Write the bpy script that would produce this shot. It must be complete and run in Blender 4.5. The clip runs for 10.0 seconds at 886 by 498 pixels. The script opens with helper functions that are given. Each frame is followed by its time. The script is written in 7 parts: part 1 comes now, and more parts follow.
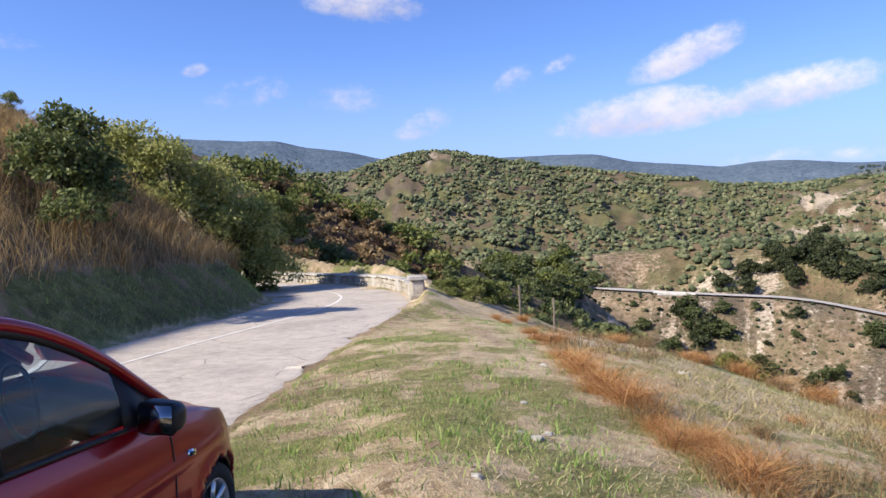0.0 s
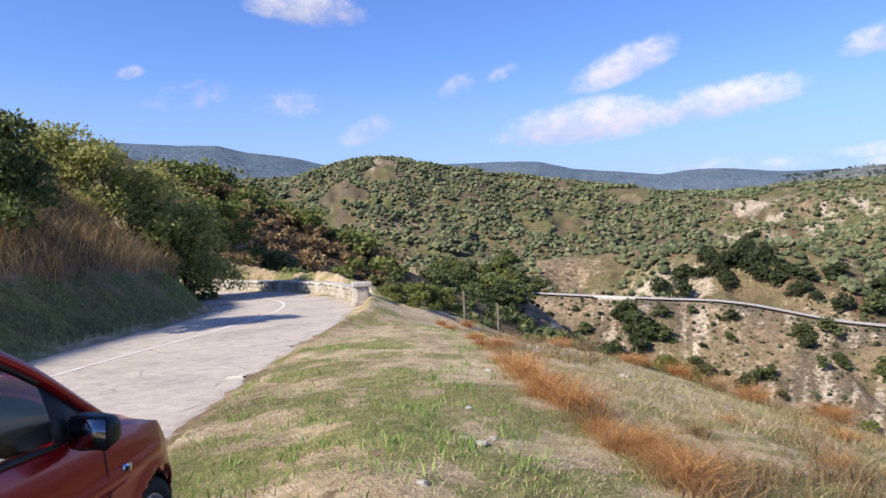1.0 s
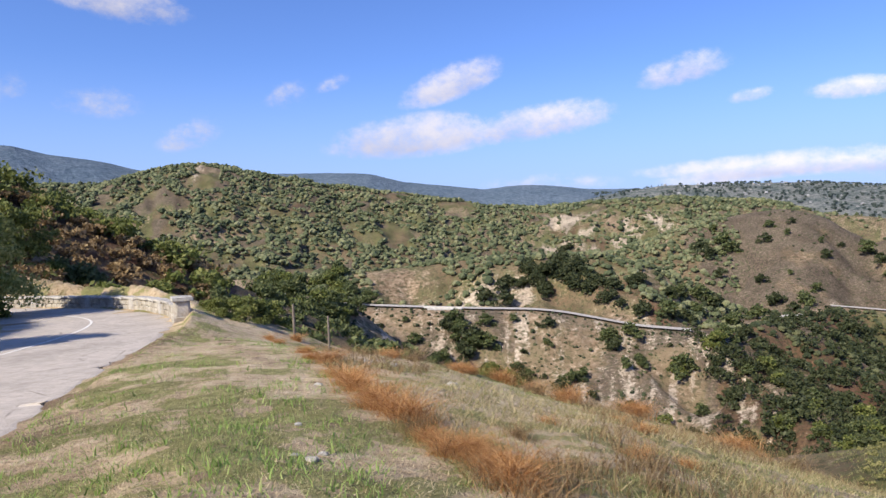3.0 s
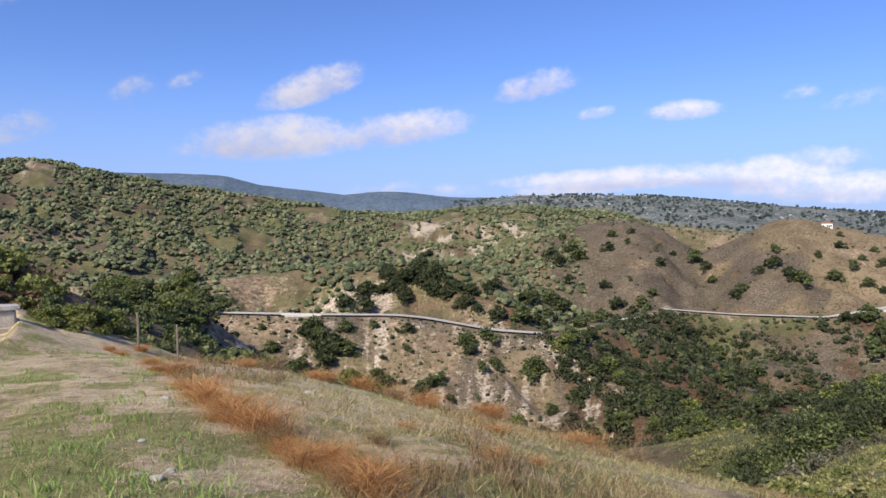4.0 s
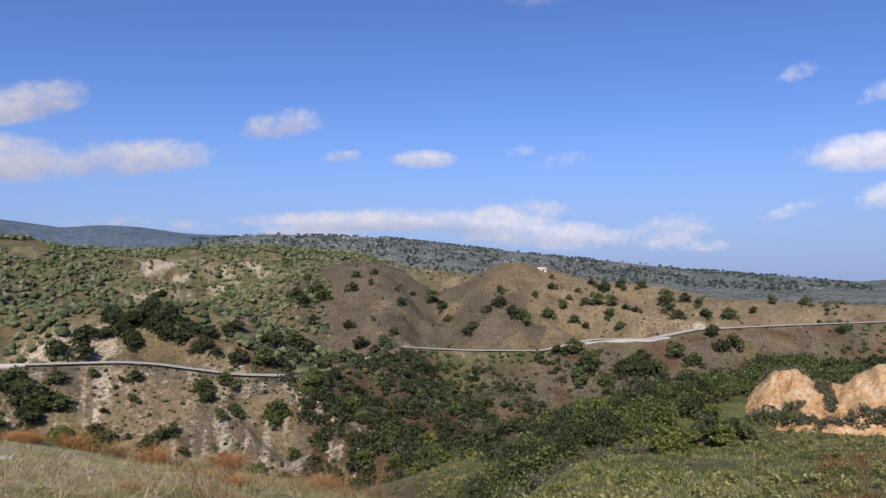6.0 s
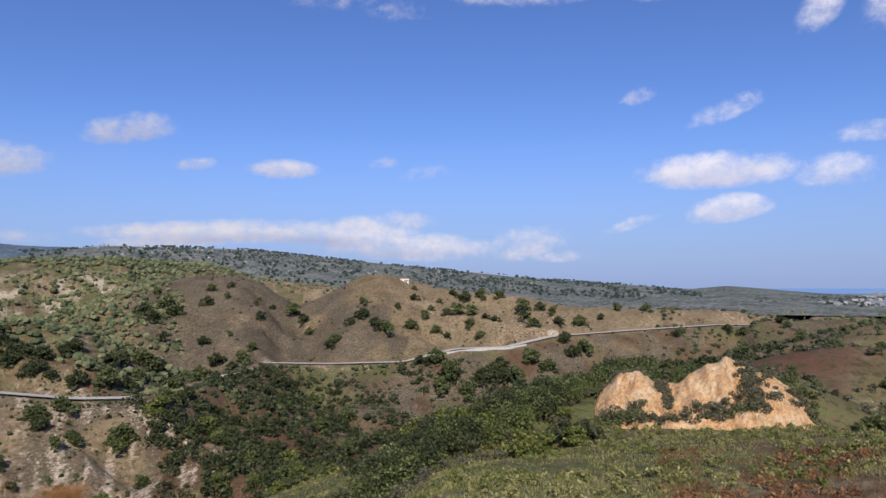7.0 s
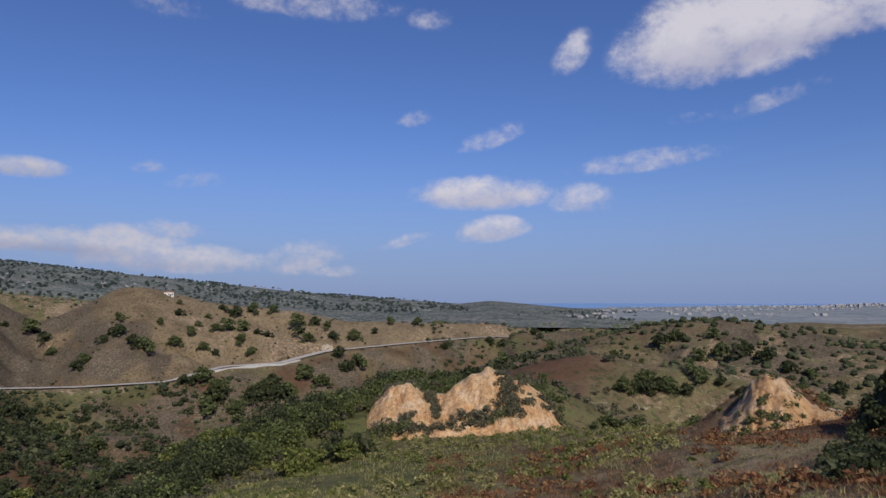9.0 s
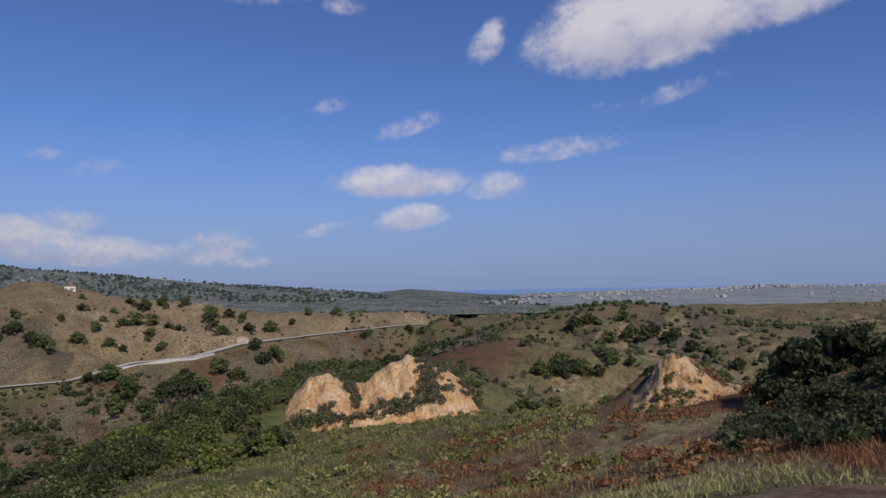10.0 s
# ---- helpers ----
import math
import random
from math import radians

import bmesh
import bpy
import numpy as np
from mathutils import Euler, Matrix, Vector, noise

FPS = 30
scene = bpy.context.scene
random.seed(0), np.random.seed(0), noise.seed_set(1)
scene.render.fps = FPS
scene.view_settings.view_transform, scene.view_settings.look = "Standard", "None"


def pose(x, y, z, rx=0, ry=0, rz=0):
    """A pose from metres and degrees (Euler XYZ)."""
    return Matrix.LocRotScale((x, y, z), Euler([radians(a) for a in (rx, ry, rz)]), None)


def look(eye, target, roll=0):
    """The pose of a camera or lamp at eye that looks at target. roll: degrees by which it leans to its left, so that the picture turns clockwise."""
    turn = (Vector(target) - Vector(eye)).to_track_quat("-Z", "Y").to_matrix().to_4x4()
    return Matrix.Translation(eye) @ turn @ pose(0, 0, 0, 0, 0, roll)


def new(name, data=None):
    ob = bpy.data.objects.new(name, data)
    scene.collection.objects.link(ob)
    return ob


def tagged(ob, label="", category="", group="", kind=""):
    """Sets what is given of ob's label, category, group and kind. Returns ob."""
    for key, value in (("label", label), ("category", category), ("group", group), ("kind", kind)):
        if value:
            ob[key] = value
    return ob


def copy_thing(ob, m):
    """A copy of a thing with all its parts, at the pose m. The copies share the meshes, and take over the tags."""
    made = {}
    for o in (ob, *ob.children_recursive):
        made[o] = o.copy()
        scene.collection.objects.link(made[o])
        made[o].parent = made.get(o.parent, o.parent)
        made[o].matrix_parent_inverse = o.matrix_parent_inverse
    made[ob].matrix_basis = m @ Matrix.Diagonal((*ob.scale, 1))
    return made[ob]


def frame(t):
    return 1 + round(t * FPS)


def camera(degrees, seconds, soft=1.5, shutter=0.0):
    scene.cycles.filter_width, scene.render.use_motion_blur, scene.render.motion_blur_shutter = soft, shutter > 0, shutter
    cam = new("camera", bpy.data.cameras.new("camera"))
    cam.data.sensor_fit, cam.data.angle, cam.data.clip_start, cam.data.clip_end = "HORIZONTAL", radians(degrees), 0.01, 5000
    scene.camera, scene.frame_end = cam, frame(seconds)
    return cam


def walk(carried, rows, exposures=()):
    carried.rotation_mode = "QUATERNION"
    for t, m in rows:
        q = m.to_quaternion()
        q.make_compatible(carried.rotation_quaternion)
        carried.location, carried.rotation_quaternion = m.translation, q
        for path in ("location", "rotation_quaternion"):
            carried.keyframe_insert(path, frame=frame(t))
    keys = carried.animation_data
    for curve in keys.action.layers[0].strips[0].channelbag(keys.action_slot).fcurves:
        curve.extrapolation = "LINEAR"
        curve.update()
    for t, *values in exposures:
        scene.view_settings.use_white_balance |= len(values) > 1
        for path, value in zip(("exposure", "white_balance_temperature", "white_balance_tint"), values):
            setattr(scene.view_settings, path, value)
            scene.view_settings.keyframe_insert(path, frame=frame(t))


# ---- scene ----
# camera: stands on the verge and pans to the right
EYE = (0.0, 0.0, 2.4)
TURNS = [
    (0, -0.00, -2.79, 1.75), (0.5, 1.94, -2.60, 1.71), (1, 4.64, -2.41, 1.75), (1.5, 7.51, -2.17, 2.04),
    (2, 10.56, -2.05, 2.05), (2.5, 14.03, -1.95, 1.66), (2.7, 15.76, -1.86, 1.46), (3.8, 27.97, -1.58, 0.55),
    (4, 30.35, -1.43, 0.39), (4.5, 35.52, -1.03, -0.11), (5, 40.52, -0.18, -0.12), (5.5, 45.70, 0.93, -0.34),
    (5.7, 47.98, 1.41, -0.44), (6.8, 60.46, 2.61, 0.41), (7, 62.81, 2.88, 0.33), (7.5, 68.39, 3.47, 0.25),
    (8, 73.44, 4.04, 0.07), (8.5, 77.49, 4.33, -0.14), (9, 81.34, 4.02, 0.10), (9.5, 84.70, 3.49, 0.49),
    (10, 88.15, 2.97, 1.17)]
cam = camera(65.7, 10.0)


def bearing(az, dist, el, eye=EYE):
    """A place by its bearing and elevation in degrees and its distance in metres from the lookout."""
    a, e = radians(az), radians(el)
    return (eye[0] + dist * math.sin(a), eye[1] + dist * math.cos(a), eye[2] + dist * math.tan(e))


walk(cam, [(t, look(EYE, bearing(yaw, 10, pitch), -roll)) for t, yaw, pitch, roll in TURNS],
     [(0, 0.58), (2.5, 0.49), (4.5, 0.21), (5.5, 0.0), (7, -0.05), (7.5, -0.06), (8.5, -0.41), (9, -0.51), (10, -0.56)])

# ---- sky, sun ----
SUN_AZ, SUN_EL = -117.0, 39.0
sun = new("sun", bpy.data.lights.new("sun", "SUN"))
sun.data.energy, sun.data.angle, sun.data.color = 5.0, radians(0.53), (1.0, 0.925, 0.80)
sun.matrix_world = look(bearing(SUN_AZ, 100, SUN_EL), EYE)

world = bpy.data.worlds.new("sky")
scene.world = world
world.use_nodes = True
WN, WL = world.node_tree.nodes, world.node_tree.links
WN.clear()


def wmath(op, a, b=None, c=None, clamp=False):
    n = WN.new("ShaderNodeMath")
    n.operation, n.use_clamp = op, clamp
    for i, v in enumerate((a, b, c)):
        if v is None:
            continue
        if isinstance(v, (int, float)):
            n.inputs[i].default_value = v
        else:
            WL.new(v, n.inputs[i])
    return n.outputs[0]


sky = WN.new("ShaderNodeTexSky")
sky.sky_type, sky.sun_disc = "NISHITA", False
sky.sun_elevation, sky.sun_rotation = radians(SUN_EL), radians(SUN_AZ)
sky.altitude, sky.air_density, sky.dust_density, sky.ozone_density = 300, 1.0, 0.6, 2.0
coord = WN.new("ShaderNodeTexCoord")
split = WN.new("ShaderNodeSeparateXYZ")
WL.new(coord.outputs["Generated"], split.inputs[0])
sx, sy, sz = split.outputs
w_az = wmath("MULTIPLY", wmath("ARCTAN2", sx, sy), 180 / math.pi)
w_el = wmath("MULTIPLY", wmath("ARCSINE", sz), 180 / math.pi)


def wnoise(scale, detail, rough, stretch):
    m = WN.new("ShaderNodeMapping")
    m.inputs["Scale"].default_value = (1, 1, stretch)
    WL.new(coord.outputs["Generated"], m.inputs[0])
    n = WN.new("ShaderNodeTexNoise")
    n.inputs["Scale"].default_value, n.inputs["Detail"].default_value, n.inputs["Roughness"].default_value = scale, detail, rough
    WL.new(m.outputs[0], n.inputs["Vector"])
    return n.outputs["Fac"]


edge_noise = wnoise(30, 7, 0.6, 1.5)
soft_noise = wnoise(9, 5, 0.55, 1.4)
# clouds: bearing, elevation, half width, half height, lean (rise per degree), weight
CLOUDS_WEST = [
    (19.8, 11.6, 4.5, 1.8, 0.3, 1.1), (16.8, 7.3, 7.6, 2.2, 0.08, 1.1), (26.8, 8.2, 6.7, 1.8, 0.12, 1),
    (-5.6, 16.7, 5.1, 1.8, -0.05, 0.9), (-19.3, 11.6, 1.2, 0.7, 0.2, 0.7), (-1.2, 7.4, 2.6, 1.6, 0.3, 0.62),
    (-15.3, 9.9, 3.9, 1.7, 0.15, 0.45), (-7.5, 9.5, 3.9, 1.5, 0, 0.42), (6.2, 10.7, 2, 1.6, 0.2, 0.5),
    (9.9, 11.7, 1.6, 0.9, 0.4, 0.4), (27.7, 3.4, 5.7, 1, 0, 0.5), (-31, 13, 2.6, 1, 0, 0.35)]
CLOUDS_MID = [
    (38, 11.6, 3.8, 1.5, 0.15, 1), (42.9, 9.4, 1.8, 0.7, 0.1, 0.75), (49.7, 9.2, 3.2, 1, 0, 0.9),
    (57.8, 9.9, 1.6, 0.7, 0.1, 0.5), (61.5, 9.2, 2.6, 1, 0.1, 0.4), (43.6, 3.9, 7.1, 1.3, 0.1, 1.05),
    (52.9, 4, 5.8, 1.5, 0, 1.05), (59.4, 5.1, 3.1, 1.1, 0, 0.7), (58.3, 3, 8.5, 1.6, -0.05, 0.9),
    (45.9, 4, 11.2, 1.1, 0, 1), (55.8, 4.1, 5.8, 1.6, 0, 0.9), (61.4, 2.9, 6.2, 1.3, 0, 0.8),
    (59.2, 21.9, 3.1, 1.2, 0, 0.4), (53.4, 23.1, 6.2, 1.9, 0, 0.4)]
CLOUDS_EAST = [
    (69.8, 3.1, 3.6, 1.8, 0.1, 0.7), (78.4, 4.7, 2.6, 0.7, 0.3, 0.5), (72.6, 2.1, 2.6, 0.7, 0, 0.55),
    (84.6, 8.4, 6.2, 1.8, 0, 1.2), (85.5, 5.5, 3.3, 1.4, 0.1, 1.1), (92.9, 7.9, 3.1, 1.6, 0, 0.75),
    (79.1, 14.6, 1.9, 0.9, 0.15, 0.6), (85.7, 13.1, 3.3, 1.1, 0.3, 0.55), (98.1, 10.8, 6.4, 1.2, 0.08, 0.65),
    (101.6, 13.9, 2.3, 0.7, 0.1, 0.45), (107.3, 14.6, 4.1, 1.1, 0.25, 0.5), (92.2, 19.3, 1.8, 2, 0.5, 0.65),
    (105, 19.6, 9.5, 4.7, 0.1, 1.4), (113.4, 19.8, 10.3, 2.4, 0.1, 1.2), (70.2, 23.3, 7.7, 1.8, 0, 0.65),
    (80.3, 22.4, 2, 1.2, 0, 0.45)]
total, lift = None, None
for az, el, a, b, lean, weight in CLOUDS_WEST + CLOUDS_MID + CLOUDS_EAST:
    da = wmath("SUBTRACT", w_az, az)
    de = wmath("SUBTRACT", wmath("SUBTRACT", w_el, el), wmath("MULTIPLY", da, lean))
    u, v = wmath("DIVIDE", da, a), wmath("DIVIDE", de, b)
    flat = wmath("MAXIMUM", v, wmath("MULTIPLY", v, -1.45))  # flatter below
    q = wmath("ADD", wmath("MULTIPLY", u, u), wmath("MULTIPLY", flat, flat))
    g = wmath("MULTIPLY", wmath("SUBTRACT", 1.25, q, clamp=True), weight)
    total = g if total is None else wmath("MAXIMUM", total, g)
    up = wmath("MULTIPLY", g, v)
    lift = up if lift is None else wmath("ADD", lift, up)
fine_noise = wnoise(75, 6, 0.62, 1.3)
wob = wmath("ADD", wmath("MULTIPLY_ADD", edge_noise, 1.3, -0.65), wmath("MULTIPLY_ADD", soft_noise, 1.3, -0.65))
wob = wmath("ADD", wob, wmath("MULTIPLY_ADD", fine_noise, 0.9, -0.45))
field = wmath("ADD", wmath("MULTIPLY", total, 0.95), wob)
density = WN.new("ShaderNodeMapRange")
density.interpolation_type = "SMOOTHSTEP"
density.inputs["From Min"].default_value, density.inputs["From Max"].default_value = 0.08, 1.36
WL.new(field, density.inputs["Value"])
cover = wmath("MULTIPLY", wmath("MULTIPLY", density.outputs[0], wmath("MULTIPLY", total, 2.5, clamp=True)), 0.95, clamp=True)
tone = WN.new("ShaderNodeMapRange")
tone.inputs["From Min"].default_value, tone.inputs["From Max"].default_value = -0.55, 0.6
WL.new(wmath("ADD", wmath("MULTIPLY", lift, 0.8), wmath("ADD", wmath("MULTIPLY_ADD", edge_noise, 0.8, -0.35), wmath("MULTIPLY_ADD", soft_noise, 1.6, -0.7))), tone.inputs["Value"])
cloud_col = WN.new("ShaderNodeMix")
cloud_col.data_type = "RGBA"
cloud_col.inputs["A"].default_value, cloud_col.inputs["B"].default_value = (0.50, 0.51, 0.70, 1), (0.86, 0.83, 0.92, 1)
WL.new(tone.outputs[0], cloud_col.inputs["Factor"])
SKY_STRENGTH = 0.089
sky_mul = WN.new("ShaderNodeMix")
sky_mul.data_type, sky_mul.blend_type = "RGBA", "MULTIPLY"
sky_mul.inputs["Factor"].default_value = 1
sky_mul.inputs["B"].default_value = (SKY_STRENGTH * 0.78, SKY_STRENGTH * 0.99, SKY_STRENGTH * 1.58, 1)
WL.new(sky.outputs[0], sky_mul.inputs["A"])
mixed = WN.new("ShaderNodeMix")
mixed.data_type = "RGBA"
WL.new(cover, mixed.inputs["Factor"])
haze = WN.new("ShaderNodeMix")  # blue haze along the horizon
haze.data_type = "RGBA"
haze.inputs["B"].default_value = (0.30, 0.40, 0.72, 1)
low = WN.new("ShaderNodeMapRange")
low.interpolation_type = "SMOOTHSTEP"
low.inputs["From Min"].default_value, low.inputs["From Max"].default_value = -1, 14
low.inputs["To Min"].default_value, low.inputs["To Max"].default_value = 0.8, 0
WL.new(w_el, low.inputs["Value"])
WL.new(low.outputs[0], haze.inputs["Factor"])
WL.new(sky_mul.outputs["Result"], haze.inputs["A"])
WL.new(haze.outputs["Result"], mixed.inputs["A"])
facing = WN.new("ShaderNodeMapRange")  # clouds opposite the sun are lit full on
facing.inputs["From Min"].default_value, facing.inputs["From Max"].default_value = 0, 85
facing.inputs["To Min"].default_value, facing.inputs["To Max"].default_value = 0.68, 1.06
WL.new(w_az, facing.inputs["Value"])
lit = WN.new("ShaderNodeVectorMath")
lit.operation = "SCALE"
WL.new(cloud_col.outputs["Result"], lit.inputs[0])
WL.new(facing.outputs[0], lit.inputs["Scale"])
WL.new(lit.outputs[0], mixed.inputs["B"])
bg = WN.new("ShaderNodeBackground")
WL.new(mixed.outputs["Result"], bg.inputs["Color"])
w_out = WN.new("ShaderNodeOutputWorld")
WL.new(bg.outputs[0], w_out.inputs["Surface"])

# ---- small tools ----
def rgb(*c):
    return (*c, 1.0)


class Mat:
    """A node material with a principled shader, and short ways to add nodes."""

    def __init__(self, name, rough=0.85, metal=0.0, spec=0.3):
        self.m = bpy.data.materials.new(name)
        self.m.use_nodes = True
        self.n, self.l = self.m.node_tree.nodes, self.m.node_tree.links
        self.b = self.n["Principled BSDF"]
        self.b.inputs["Roughness"].default_value, self.b.inputs["Metallic"].default_value = rough, metal
        self.b.inputs["Specular IOR Level"].default_value = spec
        g = self.n.new("ShaderNodeNewGeometry")
        self.pos, self.island = g.outputs["Position"], g.outputs["Random Per Island"]
        self.normal = g.outputs["Normal"]

    def noise(self, scale, detail=4, rough=0.55, stretch=None, vec=None):
        v = vec or self.pos
        if stretch:
            mp = self.n.new("ShaderNodeMapping")
            mp.inputs["Scale"].default_value = stretch
            self.l.new(v, mp.inputs[0])
            v = mp.outputs[0]
        t = self.n.new("ShaderNodeTexNoise")
        t.inputs["Scale"].default_value, t.inputs["Detail"].default_value, t.inputs["Roughness"].default_value = scale, detail, rough
        self.l.new(v, t.inputs["Vector"])
        return t.outputs["Fac"]

    def ramp(self, fac, stops):
        r = self.n.new("ShaderNodeValToRGB")
        e = r.color_ramp.elements
        while len(e) < len(stops):
            e.new(0.5)
        for el, (p, c) in zip(e, stops):
            el.position, el.color = p, rgb(*c)
        self.l.new(fac, r.inputs[0])
        return r.outputs[0]

    def step(self, fac, lo, hi):
        r = self.n.new("ShaderNodeMapRange")
        r.interpolation_type = "SMOOTHSTEP"
        r.inputs["From Min"].default_value, r.inputs["From Max"].default_value = lo, hi
        self.l.new(fac, r.inputs["Value"])
        return r.outputs[0]

    def math(self, op, a, b, clamp=False):
        n = self.n.new("ShaderNodeMath")
        n.operation, n.use_clamp = op, clamp
        for i, v in enumerate((a, b)):
            if isinstance(v, (int, float)):
                n.inputs[i].default_value = v
            else:
                self.l.new(v, n.inputs[i])
        return n.outputs[0]

    def mix(self, fac, a, b, blend="MIX"):
        n = self.n.new("ShaderNodeMix")
        n.data_type, n.blend_type = "RGBA", blend
        for key, v in (("Factor", fac), ("A", a), ("B", b)):
            if isinstance(v, (int, float)):
                n.inputs[key].default_value = v
            elif isinstance(v, tuple):
                n.inputs[key].default_value = rgb(*v)
            else:
                self.l.new(v, n.inputs[key])
        return n.outputs["Result"]

    def attr(self, name):
        a = self.n.new("ShaderNodeAttribute")
        a.attribute_name = name
        s = self.n.new("ShaderNodeSeparateColor")
        self.l.new(a.outputs["Color"], s.inputs[0])
        self.alpha = a.outputs["Alpha"]
        return s.outputs[0], s.outputs[1], s.outputs[2]

    def colour(self, c):
        if isinstance(c, tuple):
            self.b.inputs["Base Color"].default_value = rgb(*c)
        else:
            self.l.new(c, self.b.inputs["Base Color"])
        return self

    def bump(self, height, strength=0.5, dist=0.02):
        n = self.n.new("ShaderNodeBump")
        n.inputs["Strength"].default_value, n.inputs["Distance"].default_value = strength, dist
        self.l.new(height, n.inputs["Height"])
        self.l.new(n.outputs[0], self.b.inputs["Normal"])
        return self


def hash2(ix, iy, seed):
    h = (ix * 374761393 + iy * 668265263 + seed * 974634777) & 0x7FFFFFFF
    h = ((h ^ (h >> 13)) * 1274126177) & 0x7FFFFFFF
    return ((h ^ (h >> 16)) & 0xFFFF) / 65535.0


def vnoise(x, y, seed=0):
    """Smooth value noise in -1 to 1."""
    ix, iy = np.floor(x).astype(np.int64), np.floor(y).astype(np.int64)
    fx, fy = x - ix, y - iy
    fx, fy = fx * fx * fx * (fx * (fx * 6 - 15) + 10), fy * fy * fy * (fy * (fy * 6 - 15) + 10)
    a, b = hash2(ix, iy, seed), hash2(ix + 1, iy, seed)
    c, d = hash2(ix, iy + 1, seed), hash2(ix + 1, iy + 1, seed)
    return 2 * ((a + (b - a) * fx) * (1 - fy) + (c + (d - c) * fx) * fy) - 1


def fbm(x, y, octaves=4, seed=0):
    s, amp, f = 0, 0.5, 1.0
    for i in range(octaves):
        s = s + amp * vnoise(x * f + 17.3 * i, y * f - 9.1 * i, seed + i)
        amp, f = amp * 0.5, f * 2.03
    return s


def sstep(v, lo, hi):
    t = np.clip((v - lo) / (hi - lo), 0, 1)
    return t * t * (3 - 2 * t)


def polyline(points, x, y):
    """Distance from (x, y) to a line of (x, y, z) points, the line's height there and the signed side."""
    best = np.full(np.shape(x), 1e12)
    zc = np.zeros(np.shape(x))
    for (x0, y0, z0), (x1, y1, z1) in zip(points, points[1:]):
        dx, dy = x1 - x0, y1 - y0
        t = np.clip(((x - x0) * dx + (y - y0) * dy) / (dx * dx + dy * dy), 0, 1)
        d = (x - x0 - t * dx) ** 2 + (y - y0 - t * dy) ** 2
        near = d < best
        best = np.where(near, d, best)
        zc = np.where(near, z0 + t * (z1 - z0), zc)
    return np.sqrt(best), zc


def crest(dist, pairs):
    return [bearing(az, dist if len(rest) == 1 else rest[0], rest[-1]) for az, *rest in pairs]


def grid_mesh(name, verts, faces, smooth=True):
    me = bpy.data.meshes.new(name)
    v, f = np.asarray(verts, dtype=np.float32), np.asarray(faces, dtype=np.int32)
    k = f.shape[1]
    me.vertices.add(len(v))
    me.vertices.foreach_set("co", v.ravel())
    me.loops.add(f.size)
    me.loops.foreach_set("vertex_index", f.ravel())
    me.polygons.add(len(f))
    me.polygons.foreach_set("loop_start", np.arange(0, f.size, k, dtype=np.int32))
    me.polygons.foreach_set("use_smooth", np.full(len(f), smooth))
    me.update(calc_edges=True)
    return me


# ---- the lie of the land ----
ROAD_FALL = -0.04
ROAD_MID = [(-8.5, -60, 2.4), (-7.5, -20, 0.8), (-6.6, 0, 0), (-6.1, 9, -0.36), (-5.7, 15, -0.6), (-5.2, 20, -0.8), (-4.5, 26, -1.04),
            (-4.6, 31, -1.24), (-5.9, 35.8, -1.45), (-8.6, 40.4, -1.7), (-12.6, 44.6, -1.9), (-18.5, 48.6, -2.1), (-30, 54, -2.5), (-44, 59, -2.9)]
ROAD_HALF = 3.1
MAIN = crest(1100, [(-28, 2.4), (-15.5, 2.6), (-10.2, 3.7), (-6.5, 3.7), (-4.2, 4.25), (-1.8, 5.05), (-0.5, 5.3), (2.4, 4.75), (5.6, 4.2),
                    (10.2, 3.55), (14.6, 2.9), (18.9, 2.35), (22.3, 1.7), (26.8, 1.45), (31.5, 1.8), (37.1, 2.0), (42.7, 1.6), (45.4, 0.8), (52, 0.0)])
TAN = crest(620, [(34, -2.2), (37, -1.2), (40.8, 0.1), (43.6, 0.75), (45.9, 0.75), (48.1, 0.1), (51.6, -0.6), (54.2, 0.25), (57, 0.8), (59.7, 0.2),
                  (64.1, -0.6), (68.6, -1.1), (73.2, -1.9), (82.5, -2.15), (87.1, -2.15), (91.6, -2.8), (96.3, -3.1), (106, -4.2)])
SPUR = crest(380, [(-6, 430, -4.0), (5, 405, -3.9), (13.8, 385, -3.5), (19.2, 400, -2.9), (25, -2.6), (30.5, -2.6), (34.3, 370, -3.3), (36.5, 360, -4.9), (39, 340, -6.2)])
SPUR_END = crest(300, [(38.5, 318, -7.8), (39.4, -8.9), (42.2, 265, -11.1), (45.5, 230, -13.7), (48.2, 205, -16.2), (51, 185, -20.5)])
RAVINE_A = crest(0, [(45.2, 615, 0.6), (46.2, 540, -2.6), (47.5, 470, -6.0), (49, 420, -8.6)])
RAVINE_B = crest(0, [(57, 615, 0.7), (56, 540, -2.2), (55.5, 470, -6.0), (55, 410, -9.2)])
RAVINE = crest(0, [(51.6, 640, 0), (51.8, 560, 0), (51.0, 500, 0), (51.8, 430, 0)])
GULLY = crest(0, [(61, 560, 0), (60, 500, 0), (57, 440, 0)])
FOOT = crest(262, [(-14, 290, -2.6), (-6, -3.9), (0, -4.4), (4, 255, -4.7), (8, 262, -6.6), (11, 285, -8.5)])
HILL_W = crest(86, [(-34, 9.0), (-24, 6.5), (-18, 4.4), (-14.5, 1.9), (-11, 0.9), (-8, -0.3), (-4.5, -2.2), (-2.2, -4.8), (-0.5, -8.0)])
THICKET_RIDGE = crest(90, [(54, 66, -20.5), (56, 70, -18.6), (59, 77, -15.6), (62.5, 85, -13.2), (67, 94, -11.0), (71, 102, -9.5), (73.5, 108, -8.9), (76.5, 118, -8.0), (80, 124, -7.5)])
